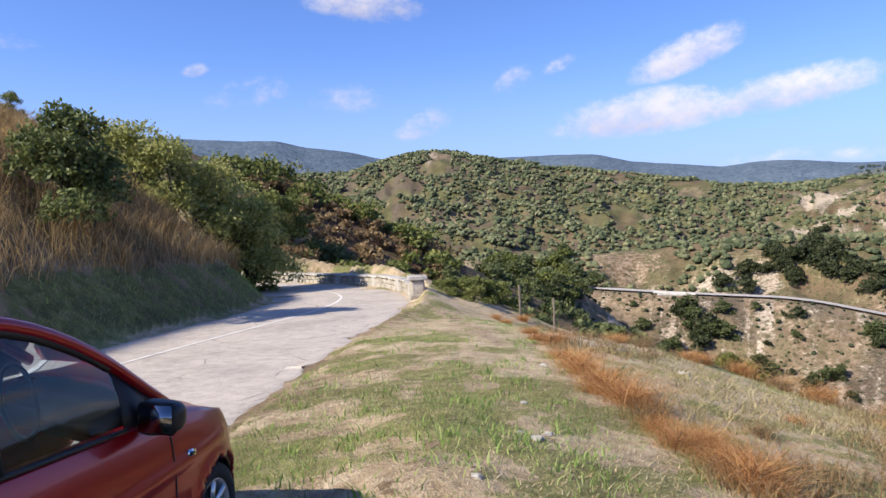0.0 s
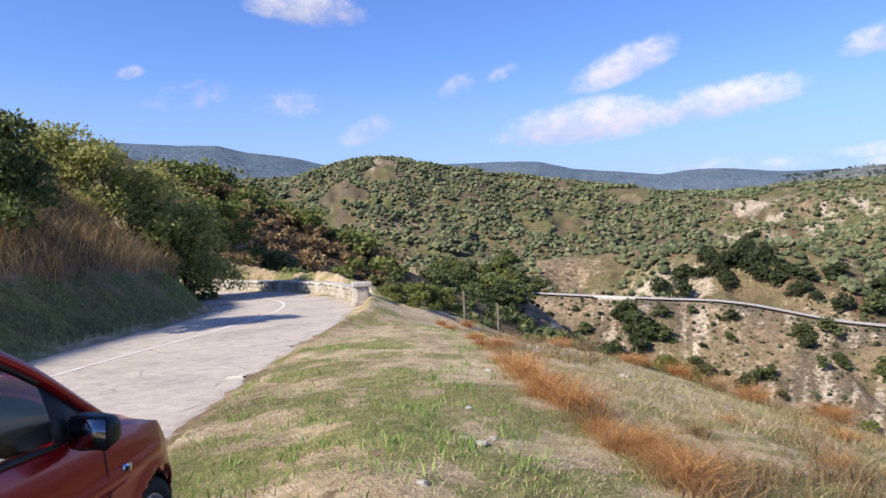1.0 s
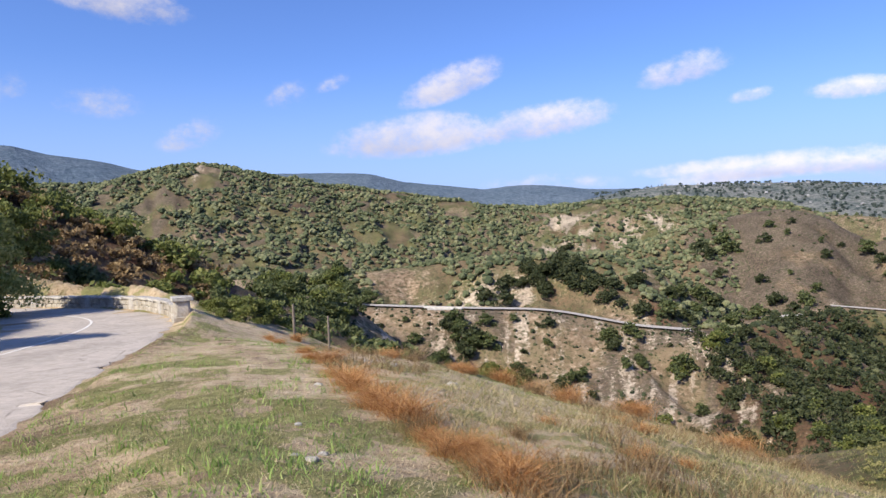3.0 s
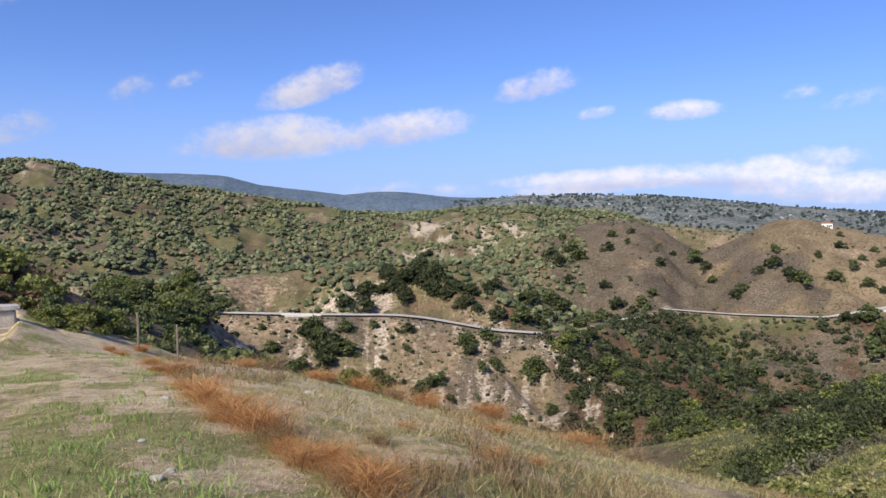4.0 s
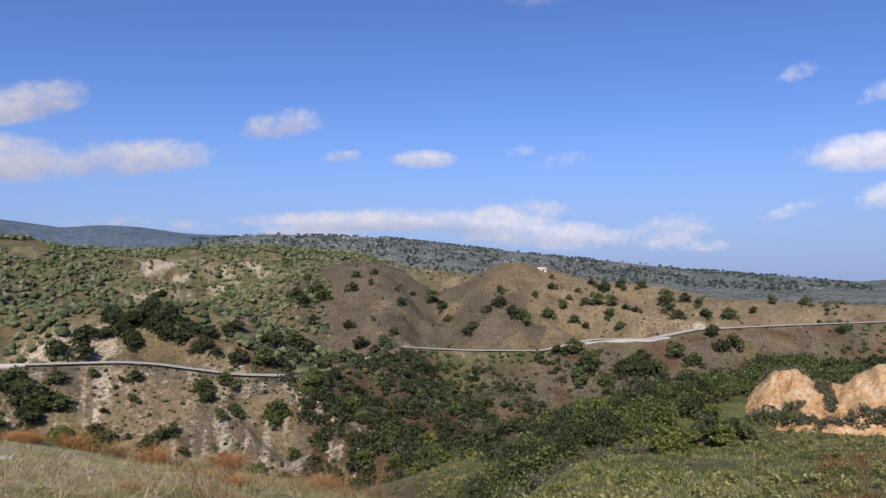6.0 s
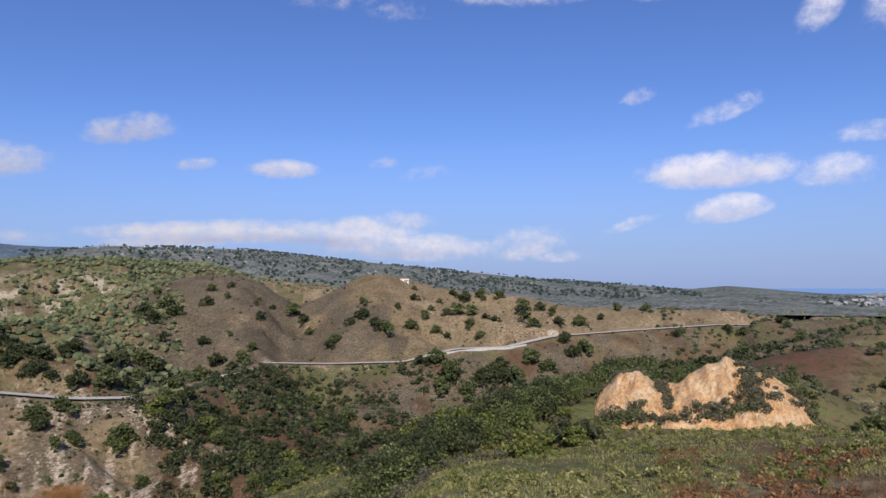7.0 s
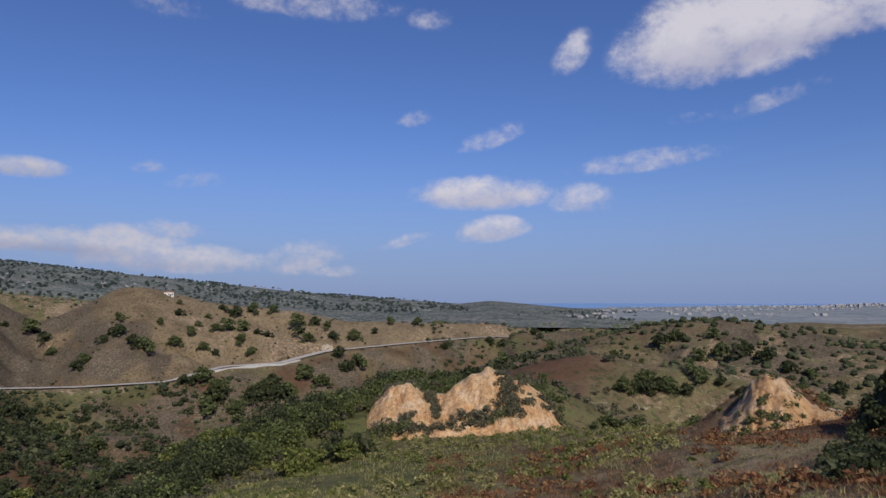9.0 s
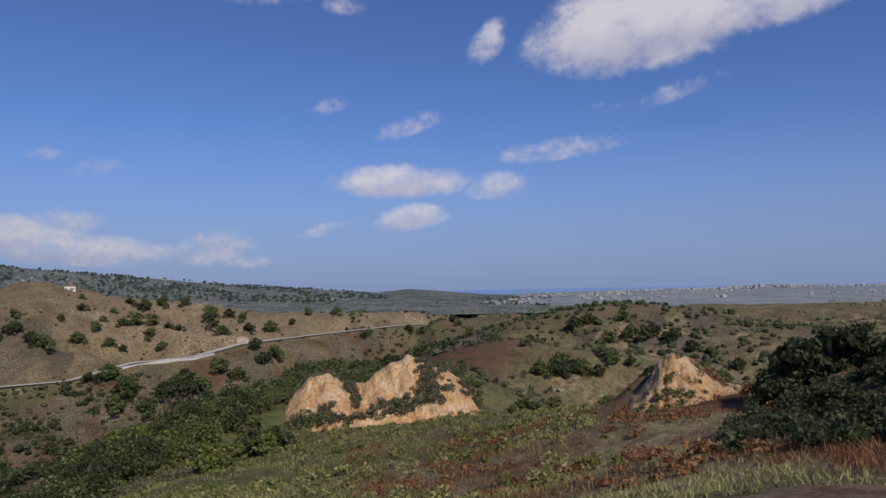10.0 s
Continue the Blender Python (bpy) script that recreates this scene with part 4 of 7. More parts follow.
def joined_crowns(kind, label):
    crown = next(c for c in PROTOS[kind].children if c.name.startswith("crown")).data
    base = np.empty(len(crown.vertices) * 3, dtype=np.float32)
    crown.vertices.foreach_get("co", base)
    base = base.reshape(-1, 3)
    V = []
    for x, y, size, turn in JOINED[kind]:
        c, q = math.cos(turn), math.sin(turn)
        V.append(np.stack([(base[:, 0] * c - base[:, 1] * q) * size + x, (base[:, 0] * q + base[:, 1] * c) * size + y, base[:, 2] * size + ground_z(x, y) - 0.4 * size], -1))
    if V:
        v = np.vstack(V)
        me = grid_mesh("bushes", v, np.arange(len(v)).reshape(-1, 4), False)
        me.materials.append(crown.materials[0])
        tagged(new("bushes", me), label, "scrub", kind="stuff")


OAKS_BELOW_ROAD = [(19, -8.31, 3.05), (21.2, -9.68, 3.73), (18.1, -11.12, 3.05), (19.9, -12.48, 2.04), (25.4, -12.42, 2.71), (29.1, -12.68, 3.05), (24.5, -7.8, 1.02), (27.4, -8.0, 1.36),
                   (33, -9.29, 3.39), (34.2, -11.11, 2.37), (33.8, -14.84, 2.04), (28.4, -13.95, 1.36), (27.3, -9.87, 1.02), (30.8, -13.78, 1.02), (16.2, -9.44, 1.53), (22.2, -8.0, 1.53)]
PALE_TREES = [(23.1, -12.32, 3.73), (15.6, -10.81, 1.87), (34.9, -16.28, 2.04), (20.6, -12.04, 1.7)]
DARK_WOOD = [(27.8, -3.4, 3.73), (25.8, -3.88, 3.05), (24.5, -5.03, 3.05), (29.4, -3.74, 3.05), (30.1, -4.92, 3.05), (22.2, -6.0, 2.04), (27.4, -5.23, 2.71), (23.8, -6.01, 2.04), (32.5, -6.11, 2.37),
             (34.9, -6.89, 2.04), (34.2, -4.77, 2.71), (32.1, -4.76, 2.37), (28.4, -2.22, 2.71)]
VALLEY_FOOT = [(7.4, -5.6, 4.07), (9.3, -6.6, 3.73), (5.6, -4.04, 3.05), (4.1, -4.27, 2.71), (10.4, -4.98, 2.71), (9.9, -3.74, 2.71), (8, -7.12, 3.05), (6.4, -4.66, 2.71), (9, -4.92, 2.71),
               (12.4, -5.83, 2.04), (6.6, -6.45, 3.05), (8.5, -8.05, 2.04), (11.3, -6.39, 2.37)]
HILL_BUSHES = [(45.7, -0.07, 0.75), (44.2, -0.38, 0.85), (47.9, -2.63, 1.02), (45.4, -0.88, 0.68), (43.9, -1.34, 1.19), (40.2, -0.66, 0.85), (39.8, -2.36, 2.04), (41.5, -2.09, 2.04), (40.7, -3.94, 1.19),
               (47.6, -1.55, 0.61), (48.9, -1.83, 0.61), (50.5, -2.08, 1.53), (43.6, -4.5, 1.19), (47.3, -5.1, 1.02), (53.4, -5.09, 1.19), (45.6, -3.93, 0.61), (39.3, -1.89, 1.36), (40.9, -1.45, 1.53),
               (51.3, -2.92, 1.19), (51.8, -3.91, 0.85)]
HUT_BUSHES = [(56.2, -1.48, 1.02), (56.1, -2.48, 1.53), (58.1, -3.84, 1.7), (60.1, -3.63, 1.19), (60.4, -1.18, 0.95), (60.4, -0.4, 0.51), (61.3, -2.7, 1.09), (55.1, -3.14, 1.02), (53.9, -4.61, 1.19),
              (59.1, -1.94, 0.51), (57.2, -3.33, 1.53), (62.2, -3.94, 1.02), (63.1, -2.46, 0.95), (64.6, -1.3, 1.53), (64, -2.29, 1.53), (65.2, -2.32, 1.36), (66.3, -2.82, 0.85), (65, -3.5, 1.19),
              (65.9, -4.35, 1.02), (63.1, -4.32, 0.85), (61.8, -2.1, 0.68), (62.5, -1.48, 0.61), (63.6, -0.9, 0.85), (65.9, -0.9, 1.19), (67.5, -1.0, 1.02), (67.1, -3.05, 0.85), (59, -1.84, 0.68)]
EAST_BUSHES = [(69.4, -1.89, 1.53), (70.8, -1.99, 1.19), (70.3, -3.39, 1.19), (72.3, -3.22, 1.19), (74, -3.21, 1.36), (75.7, -2.88, 0.85), (77, -2.0, 0.95), (81.5, -4.1, 0.95), (86.3, -5.07, 1.36),
               (86.3, -3.84, 1.02), (90.2, -4.05, 1.02), (69.5, -2.73, 1.36), (71.8, -2.39, 1.02), (85.2, -3.8, 1.02), (79.2, -2.1, 1.02), (88.9, -2.9, 1.02)]
ROADSIDE = [(62.2, -6.17, 1.87), (60.9, -6.39, 1.36), (63.4, -7.14, 2.04), (67.1, -6.73, 2.37), (62.6, -8.68, 2.04), (67.7, -7.82, 2.04), (41.6, -7.74, 2.04), (38.6, -7.27, 2.37), (36.9, -6.95, 2.04),
            (40.3, -6.25, 2.04), (43.3, -7.04, 1.7), (44.6, -6.19, 1.7), (46.6, -5.98, 1.7), (37.6, -5.77, 2.37), (39.3, -5.76, 2.04), (45.8, -6.49, 1.19), (41.0, -8.7, 1.9), (42.4, -8.4, 1.7)]
VALLEY = [(43.3, -11.32, 2.71), (37.6, -11.43, 3.05), (41.7, -13.31, 2.04), (45.3, -14.93, 2.37), (39.3, -14.65, 1.36), (47, -13.43, 2.71), (49.9, -14.53, 3.39), (52.7, -11.38, 2.04), (54.9, -10.93, 1.7),
          (50.2, -17.27, 3.39), (53.4, -16.1, 2.71), (54.9, -13.24, 2.04), (52.1, -9.68, 2.04), (40.3, -9.25, 2.04), (49.4, -7.7, 1.7), (42.5, -15.2, 0.68), (45, -17.44, 0.85), (36.6, -15.64, 1.7),
          (38.6, -16.25, 1.36), (44.7, -12.09, 2.71), (48.3, -15.09, 3.05), (51.8, -15.47, 3.05)]
VALLEY_EAST = [(67.5, -6.71, 1.87), (70.1, -6.2, 1.87), (73.4, -5.84, 1.7), (71.4, -7.01, 1.7), (63.4, -7.37, 2.04), (64.8, -9, 2.04), (66.1, -7.7, 2.04), (68.8, -7.69, 2.04), (72.8, -4.6, 1.53), (74.4, -5.34, 1.7)]
EAST_HILLS = [(98.2, -6.95, 2.73), (99.3, -6.78, 2.43), (97.3, -7.25, 1.82), (95.9, -7.13, 1.82), (100.6, -7.18, 1.52), (106.6, -8.2, 1.82), (104.8, -7.46, 1.82), (109.6, -8.31, 1.82), (94.8, -4.97, 0.91), (101.8, -6.3, 1.82), (103.2, -6.54, 1.21), (101, -5.75, 1.21), (114.1, -8.4, 1.82), (115.2, -8.45, 1.82),
              (116.3, -8.49, 1.82), (110.1, -7.62, 1.52), (105.8, -7.83, 1.21), (108.6, -6.89, 1.21), (104.9, -3.99, 1.82), (103.2, -4.3, 1.82), (106.4, -4.52, 1.82), (101.6, -4.61, 1.52), (107.9, -5.3, 1.52), (109.4, -5.79, 1.21), (111.1, -6.52, 1.52), (102.7, -2.89, 1.21), (98.8, -3.49, 1.82), (100, -3.19, 1.52)]
for kinds, rows in (((1, 0, 1), OAKS_BELOW_ROAD), ((3,), PALE_TREES), ((0,), DARK_WOOD), ((1, 1, 3), VALLEY_FOOT), ((0, 1), HILL_BUSHES), ((1, 0, 1), HUT_BUSHES), ((1, 0), EAST_BUSHES), ((1, 0), ROADSIDE),
                    ((1, 3, 0, 1), VALLEY), ((0, 1), VALLEY_EAST), ((0, 1), EAST_HILLS)):
    bushes(kinds, rows)
joined_crowns(0, "dark evergreen oak clumps on the far slopes")
joined_crowns(1, "olive green scrub oak clumps on the far slopes")
joined_crowns(3, "bright green crowns among the valley oaks")


# woods on the far slopes, too many to count
def blob_variant(seed, lumps):
    rng = np.random.default_rng(seed)
    bm = bmesh.new()
    for k in range(lumps):
        geo = bmesh.ops.create_icosphere(bm, subdivisions=2 if lumps == 1 else 1, radius=1.0)
        off = Vector((rng.uniform(-0.5, 0.5), rng.uniform(-0.5, 0.5), rng.uniform(0.1, 0.6)))
        s = rng.uniform(0.65, 0.95)
        for vert in geo["verts"]:
            vert.co = vert.co * s * rng.uniform(0.70, 1.16) + off
    bmesh.ops.delete(bm, geom=[fc for fc in bm.faces if fc.calc_center_median().z < -0.25], context="FACES")
    bm.verts.index_update()
    v = np.array([vert.co[:] for vert in bm.verts])
    f = np.array([[q.index for q in face.verts] for face in bm.faces])
    bm.free()
    return v, f


BLOBS = [blob_variant(s, 2) for s in range(6)]
DOMES = [blob_variant(s, 1) for s in range(6, 12)]


def woods(name, label, xs, ys, sizes, mat, seed, shapes=BLOBS, zs=None):
    rng = np.random.default_rng(seed)
    zs = terrain(xs, ys) if zs is None else zs
    V, F, base = [], [], 0
    kind = rng.integers(0, len(shapes), len(xs))
    for k, (bv, bf) in enumerate(shapes):
        sel = np.nonzero(kind == k)[0]
        if not len(sel):
            continue
        a = rng.uniform(0, 2 * math.pi, len(sel))
        c, s = np.cos(a)[:, None], np.sin(a)[:, None]
        sz = sizes[sel][:, None]
        hz = sz * rng.uniform(0.55, 0.9, len(sel))[:, None]
        px = (bv[None, :, 0] * c - bv[None, :, 1] * s) * sz + xs[sel][:, None]
        py = (bv[None, :, 0] * s + bv[None, :, 1] * c) * sz + ys[sel][:, None]
        pz = bv[None, :, 2] * hz + zs[sel][:, None] + 0.1 * sz
        V.append(np.stack([px, py, pz], -1).reshape(-1, 3))
        F.append((bf[None] + (np.arange(len(sel)) * len(bv))[:, None, None] + base).reshape(-1, 3))
        base += len(sel) * len(bv)
    me = grid_mesh(name, np.vstack(V), np.vstack(F), False)
    me.materials.append(mat)
    return tagged(new(name, me), label, "woods", kind="stuff")


def wood_material(name, tones):
    m = Mat(name, 0.8, spec=0.15)
    n = m.noise(0.02, 4)
    f = m.math("ADD", m.math("MULTIPLY", m.island, 0.65), m.math("MULTIPLY", n, 0.35))
    c = m.ramp(f, list(zip((0.15, 0.5, 0.8, 0.95), tones)))
    n3 = m.noise(1.6, 3, 0.7)
    c = m.mix(0.7, c, m.ramp(n3, [(0.35, (0.45, 0.45, 0.45)), (0.65, (1.35, 1.35, 1.35))]), "MULTIPLY")
    return m.colour(c).bump(n3, 1.0, 0.5).m


WOODS = wood_material("far_woods", ((0.052, 0.068, 0.034), (0.122, 0.138, 0.067), (0.205, 0.205, 0.104), (0.29, 0.27, 0.15)))
# WOODS again at about half tone: shade painted into the colour
SHADED_WOODS = wood_material("shaded_woods", ((0.028, 0.038, 0.018), (0.06, 0.072, 0.034), (0.105, 0.11, 0.052), (0.16, 0.15, 0.075)))


def scatter(n, az0, az1, d0, d1, seed, thr=-1.0, cell=60):
    rng = np.random.default_rng(seed)
    az, d = rng.uniform(az0, az1, n), np.sqrt(rng.uniform(d0 * d0, d1 * d1, n))
    x, y = d * np.sin(np.radians(az)), d * np.cos(np.radians(az))
    plot = (az > -3.4) & (az < 3.2) & (d > 268) & (d < 410)
    keep = ~plot & (fbm(x / cell, y / cell, 4, seed) > thr) & (polyline(FAR_ROAD, x, y)[0] > 4.8) & (polyline(FAR_ROAD_W, x, y)[0] > 6)
    return x[keep], y[keep]


rng = np.random.default_rng(3)
for label, n, az0, az1, d0, d1, seed, thr, cell, s0, s1, shapes in (
        ("dense oak wood on the large hill across the valley", 19000, -20, 48, 640, 1150, 71, -0.3, 60, 1.9, 5.0, DOMES),
        ("broken scrub on the foot of the large hill", 9500, -10, 42, 320, 660, 72, -0.16, 50, 1.2, 3.4, DOMES),
        ("scattered low bushes on the tan hillside", 900, 37, 100, 430, 640, 73, -0.15, 45, 0.5, 1.5, BLOBS),
        ("wood filling the valley bottom, its colour darkened for shade", 4200, 36, 92, 300, 450, 74, -0.25, 40, 0.8, 2.3, DOMES),
        ("scrub on the round hill and beyond", 6000, 80, 126, 210, 900, 75, -0.22, 60, 1.1, 3.0, DOMES),
        ("scrub on the plateau behind the tan hill", 3800, 30, 100, 640, 1500, 77, -0.05, 120, 2.0, 4.5, DOMES),
        ("trees and groves on the coastal plain", 1500, 84, 126, 900, 1700, 78, -0.15, 300, 1.5, 4, DOMES),
        ("scrub on the slope below the far road", 2300, 6, 42, 190, 330, 76, -0.08, 25, 0.35, 1.1, DOMES)):
    xs, ys = scatter(n, az0, az1, d0, d1, seed, thr, cell)
    if seed == 71:  # the olive plateau is open
        az_, r_ = np.degrees(np.arctan2(xs, ys)), np.hypot(xs, ys)
        thin = (az_ > 26) & (az_ < 38) & (r_ > 760) & (r_ < 1040) & (rng.uniform(0, 1, len(xs)) < 0.6)
        xs, ys = xs[~thin], ys[~thin]
    woods("far_woods", label, xs, ys, rng.uniform(s0, s1, len(xs)), SHADED_WOODS if seed in (73, 74, 75, 76) else WOODS, seed, shapes)


def thicket(name, label, n, az0, az1, d0, d1, s0, s1, mat, seed, leaves=150, size=0.30, thr=-0.2, cell=25):
    """Leafy scrub, one mass: crowns of leaf clumps on the slope."""
    rng = np.random.default_rng(seed)
    lumps = [(rng.uniform(-1, 1), rng.uniform(-1, 1), rng.uniform(0.6, 1.7), 0.9, 0.9, 0.8) for k in range(5)]
    pts = crown_points(leaves * 5, lumps, rng)
    xs, ys = scatter(n, az0, az1, d0, d1, seed, thr, cell)
    zs, sc = terrain(xs, ys), rng.uniform(s0, s1, len(xs))
    pick = rng.integers(0, len(pts), (len(xs), leaves))
    turn = rng.uniform(0, 2 * math.pi, len(xs))[:, None]
    p = pts[pick]
    px = p[..., 0] * np.cos(turn) - p[..., 1] * np.sin(turn)
    py = p[..., 0] * np.sin(turn) + p[..., 1] * np.cos(turn)
    c = np.stack([px * sc[:, None] + xs[:, None], py * sc[:, None] + ys[:, None], p[..., 2] * sc[:, None] + zs[:, None] - 0.2], -1).reshape(-1, 3)
    v, f = cards(c, size, rng)
    me = grid_mesh(name, v, f, False)
    me.materials.append(mat)
    return tagged(new(name, me), label, "scrub", kind="stuff")




def ridge_thicket(label, n, s0, s1, mat, seed, leaves, size, back, front):
    """Leafy scrub along the near ridge."""
    rng = np.random.default_rng(seed)
    p = np.array(THICKET_RIDGE)
    k, u = rng.integers(0, len(p) - 1, n), rng.uniform(0, 1, n)
    q = p[k] + (p[k + 1] - p[k]) * u[:, None]
    r = np.hypot(q[:, 0], q[:, 1])
    side = np.clip((75.0 - np.degrees(np.arctan2(q[:, 0], q[:, 1]))) / 3, 0, 1)  # it passes behind the clay mound
    o = rng.uniform(-1, 0, n) * front * side + rng.uniform(0, 1, n) * back
    xs, ys = q[:, 0] * (1 + o / r), q[:, 1] * (1 + o / r)
    zs, sc = terrain(xs, ys), rng.uniform(s0, s1, n)
    lumps = [(rng.uniform(-0.8, 0.8), rng.uniform(-0.8, 0.8), rng.uniform(0.5, 1.5), 0.7, 0.7, 0.65) for i in range(5)]
    pts = crown_points(leaves * 5, lumps, rng)[rng.integers(0, leaves * 5, (n, leaves))]
    c = (pts * sc[:, None, None] + np.stack([xs, ys, zs - 0.2], -1)[:, None, :]).reshape(-1, 3)
    v, f = cards(c, size, rng)
    me = grid_mesh("thicket", v, f, False)
    me.materials.append(mat)
    return tagged(new("thicket", me), label, "scrub", kind="stuff")


ridge_thicket("green mastic thicket along the near ridge", 270, 0.9, 1.9, LEAF_OAK, 81, 260, 0.17, 6, 8)
ridge_thicket("dark green oak scrub along the near ridge", 200, 0.9, 2.2, LEAF_SHADED_OAK, 96, 280, 0.18, 8, 10)
ridge_thicket("brown broom scrub at the foot of the thicket", 120, 0.5, 1.0, LEAF_DUSTY, 97, 200, 0.15, 0, 17)
thicket("thicket", "leafy oak scrub in the valley", 520, 38, 70, 150, 290, 1.2, 2.3, LEAF_SHADED_OAK, 82, 90, 0.6, -0.3)
# valley woods in the darkened leaves, standing in for cloud shadow
thicket("thicket", "shade-darkened wood in the valley bottom", 950, 40, 92, 170, 310, 1.0, 2.1, LEAF_SHADED_OAK, 91, 75, 0.62, -0.22, 40)
thicket("thicket", "shade-darkened oak wood on the slope under the far road", 2300, 44, 88, 270, 440, 1.0, 2.2, LEAF_SHADED_OAK, 92, 44, 0.7, -0.2, 45)
thicket("thicket", "scrub on the drop beyond the verge", 220, 3, 16, 42, 110, 0.35, 0.9, LEAF_SCRUB, 93, 110, 0.24, -0.3, 12)
thicket("thicket", "green scrub on the earthy hillside behind the bend", 170, -18, 0.8, 56, 100, 0.5, 1.1, LEAF_BRIGHT, 84, 130, 0.26, -0.1, 14)
thicket("thicket", "dead brown scrub on the earthy hillside behind the bend", 420, -18, 0.8, 54, 100, 0.3, 0.8, BROWN_WEED, 89, 90, 0.22, -0.2, 10)
thicket("thicket", "oak scrub along the hillside's crest", 60, -18, -1, 76, 100, 0.8, 1.4, LEAF_BRIGHT, 90, 200, 0.26, -0.3, 14)
def scrub_at(name, label, pts, s0, s1, mat, seed, leaves, size):
    """Low leafy tufts at given places."""
    rng = np.random.default_rng(seed)
    d = rng.normal(size=(len(pts), leaves, 3))
    d /= np.linalg.norm(d, axis=2)[..., None]
    sc = rng.uniform(s0, s1, len(pts))[:, None, None]
    c = (np.asarray(pts)[:, None, :] + d * sc * rng.uniform(0.5, 1.0, d.shape[:2])[..., None] * np.array([1.2, 1.2, 0.8])).reshape(-1, 3)
    v, f = cards(c, size, rng)
    me = grid_mesh(name, v, f, False)
    me.materials.append(mat)
    return tagged(new(name, me), label, "scrub", kind="stuff")


thicket("thicket", "dark scrub along the crest of the clay mound", 150, 76, 91, 107, 117, 0.45, 0.95, LEAF_SCRUB, 98, 150, 0.17, -0.3, 8)
# dark green scrub added to stand in for deep shade on this slope
thicket("thicket", "dark scrub added for the deep shade on the slope by the field", 170, 110.5, 125, 17, 46, 0.25, 0.6, LEAF_SHADED_OAK, 99, 150, 0.11, -0.3, 8)
thicket("thicket", "dusty heath on the clay mound and grassy hill", 420, 76, 104, 104, 200, 0.3, 0.7, LEAF_DUSTY, 85, 55, 0.26, -0.1, 18)
thicket("thicket", "low olive heath on the slope", 1200, 50, 100, 26, 100, 0.16, 0.45, LEAF_HEATH, 86, 70, 0.12, -0.1, 10)
thicket("thicket", "rust-brown dead bushes on the field", 750, 80, 116, 20, 70, 0.12, 0.36, RUSTY, 94, 45, 0.11, 0.0, 6)
thicket("thicket", "fresh green clumps among the heath", 650, 56, 104, 26, 95, 0.15, 0.45, LEAF_BRIGHT, 95, 55, 0.12, 0.0, 7)
t = tree("bramble_bush", "sprawling green bramble bush beyond the parapet's end", 1.5, 1.25, 2600, 0.07, LEAF_BRIGHT, 87, "brambles by the parapet", lumps=12, low=0.1, taper=0.2)
reach(t, 1.5, 0.2, 31.6, -5.2, 0, False)
for az, d, el, r in ((-0.7, 32.4, -5.5, 120), (1.7, 32.0, -5.15, 60), (3.2, 32.4, -5.3, 200), (4.6, 33.2, -5.7, 300), (2.4, 30.6, -5.9, 30), (0.9, 30.4, -6.0, 250)):
    reach(t, 1.5, az, d, el, r)
thicket("thicket", "scrub with the slope's shade in its black-green colour", 130, 112.8, 124, 43, 62, 0.35, 0.75, LEAF_SHADED_OAK, 88, 260, 0.15, -0.4, 12)


# ---- grass, straw and ferns ----
def blades(xs, ys, h0, h1, width, lean, rng, zs=None, segs=2):
    """Bent tapering blades rising from the ground."""
    n = len(xs)
    zs = terrain(xs, ys) if zs is None else zs
    a = rng.uniform(0, 2 * math.pi, n)
    h = rng.uniform(h0, h1, n)
    bend = rng.uniform(0.2, 1.0, n) * lean * h
    dx, dy = np.cos(a), np.sin(a)
    w = width * rng.uniform(0.6, 1.4, n)
    b = rng.uniform(0, 2 * math.pi, n)
    wx, wy = np.cos(b) * w, np.sin(b) * w
    rows = []
    for i in range(segs + 1):
        t = i / segs
        cx, cy, cz = xs + dx * bend * t * t, ys + dy * bend * t * t, zs - 0.03 + h * (t - 0.35 * lean * t * t * 0.6)
        k = (1 - t) * 0.9 + 0.1
        rows += [np.stack([cx - wx * k, cy - wy * k, cz], -1), np.stack([cx + wx * k, cy + wy * k, cz], -1)]
    v = np.stack(rows, 1)
    m = v.shape[1]
    i = np.arange(n)[:, None] * m + (np.arange(segs) * 2)[None, :]
    return v.reshape(-1, 3), np.stack([i, i + 1, i + 3, i + 2], -1).reshape(-1, 4)


def stuff(name, label, category, v, f, mat):
    me = grid_mesh(name, v, f, False)
    me.materials.append(mat)
    return tagged(new(name, me), label, category, kind="stuff")


def around(n, az0, az1, d0, d1, rng, power=1.0):
    az, d = np.radians(rng.uniform(az0, az1, n)), d0 + (d1 - d0) * rng.uniform(0, 1, n) ** power
    return d * np.sin(az), d * np.cos(az)


def off_road(x, y, gap=0.2):
    return polyline(ROAD_MID, x, y)[0] > ROAD_HALF + gap


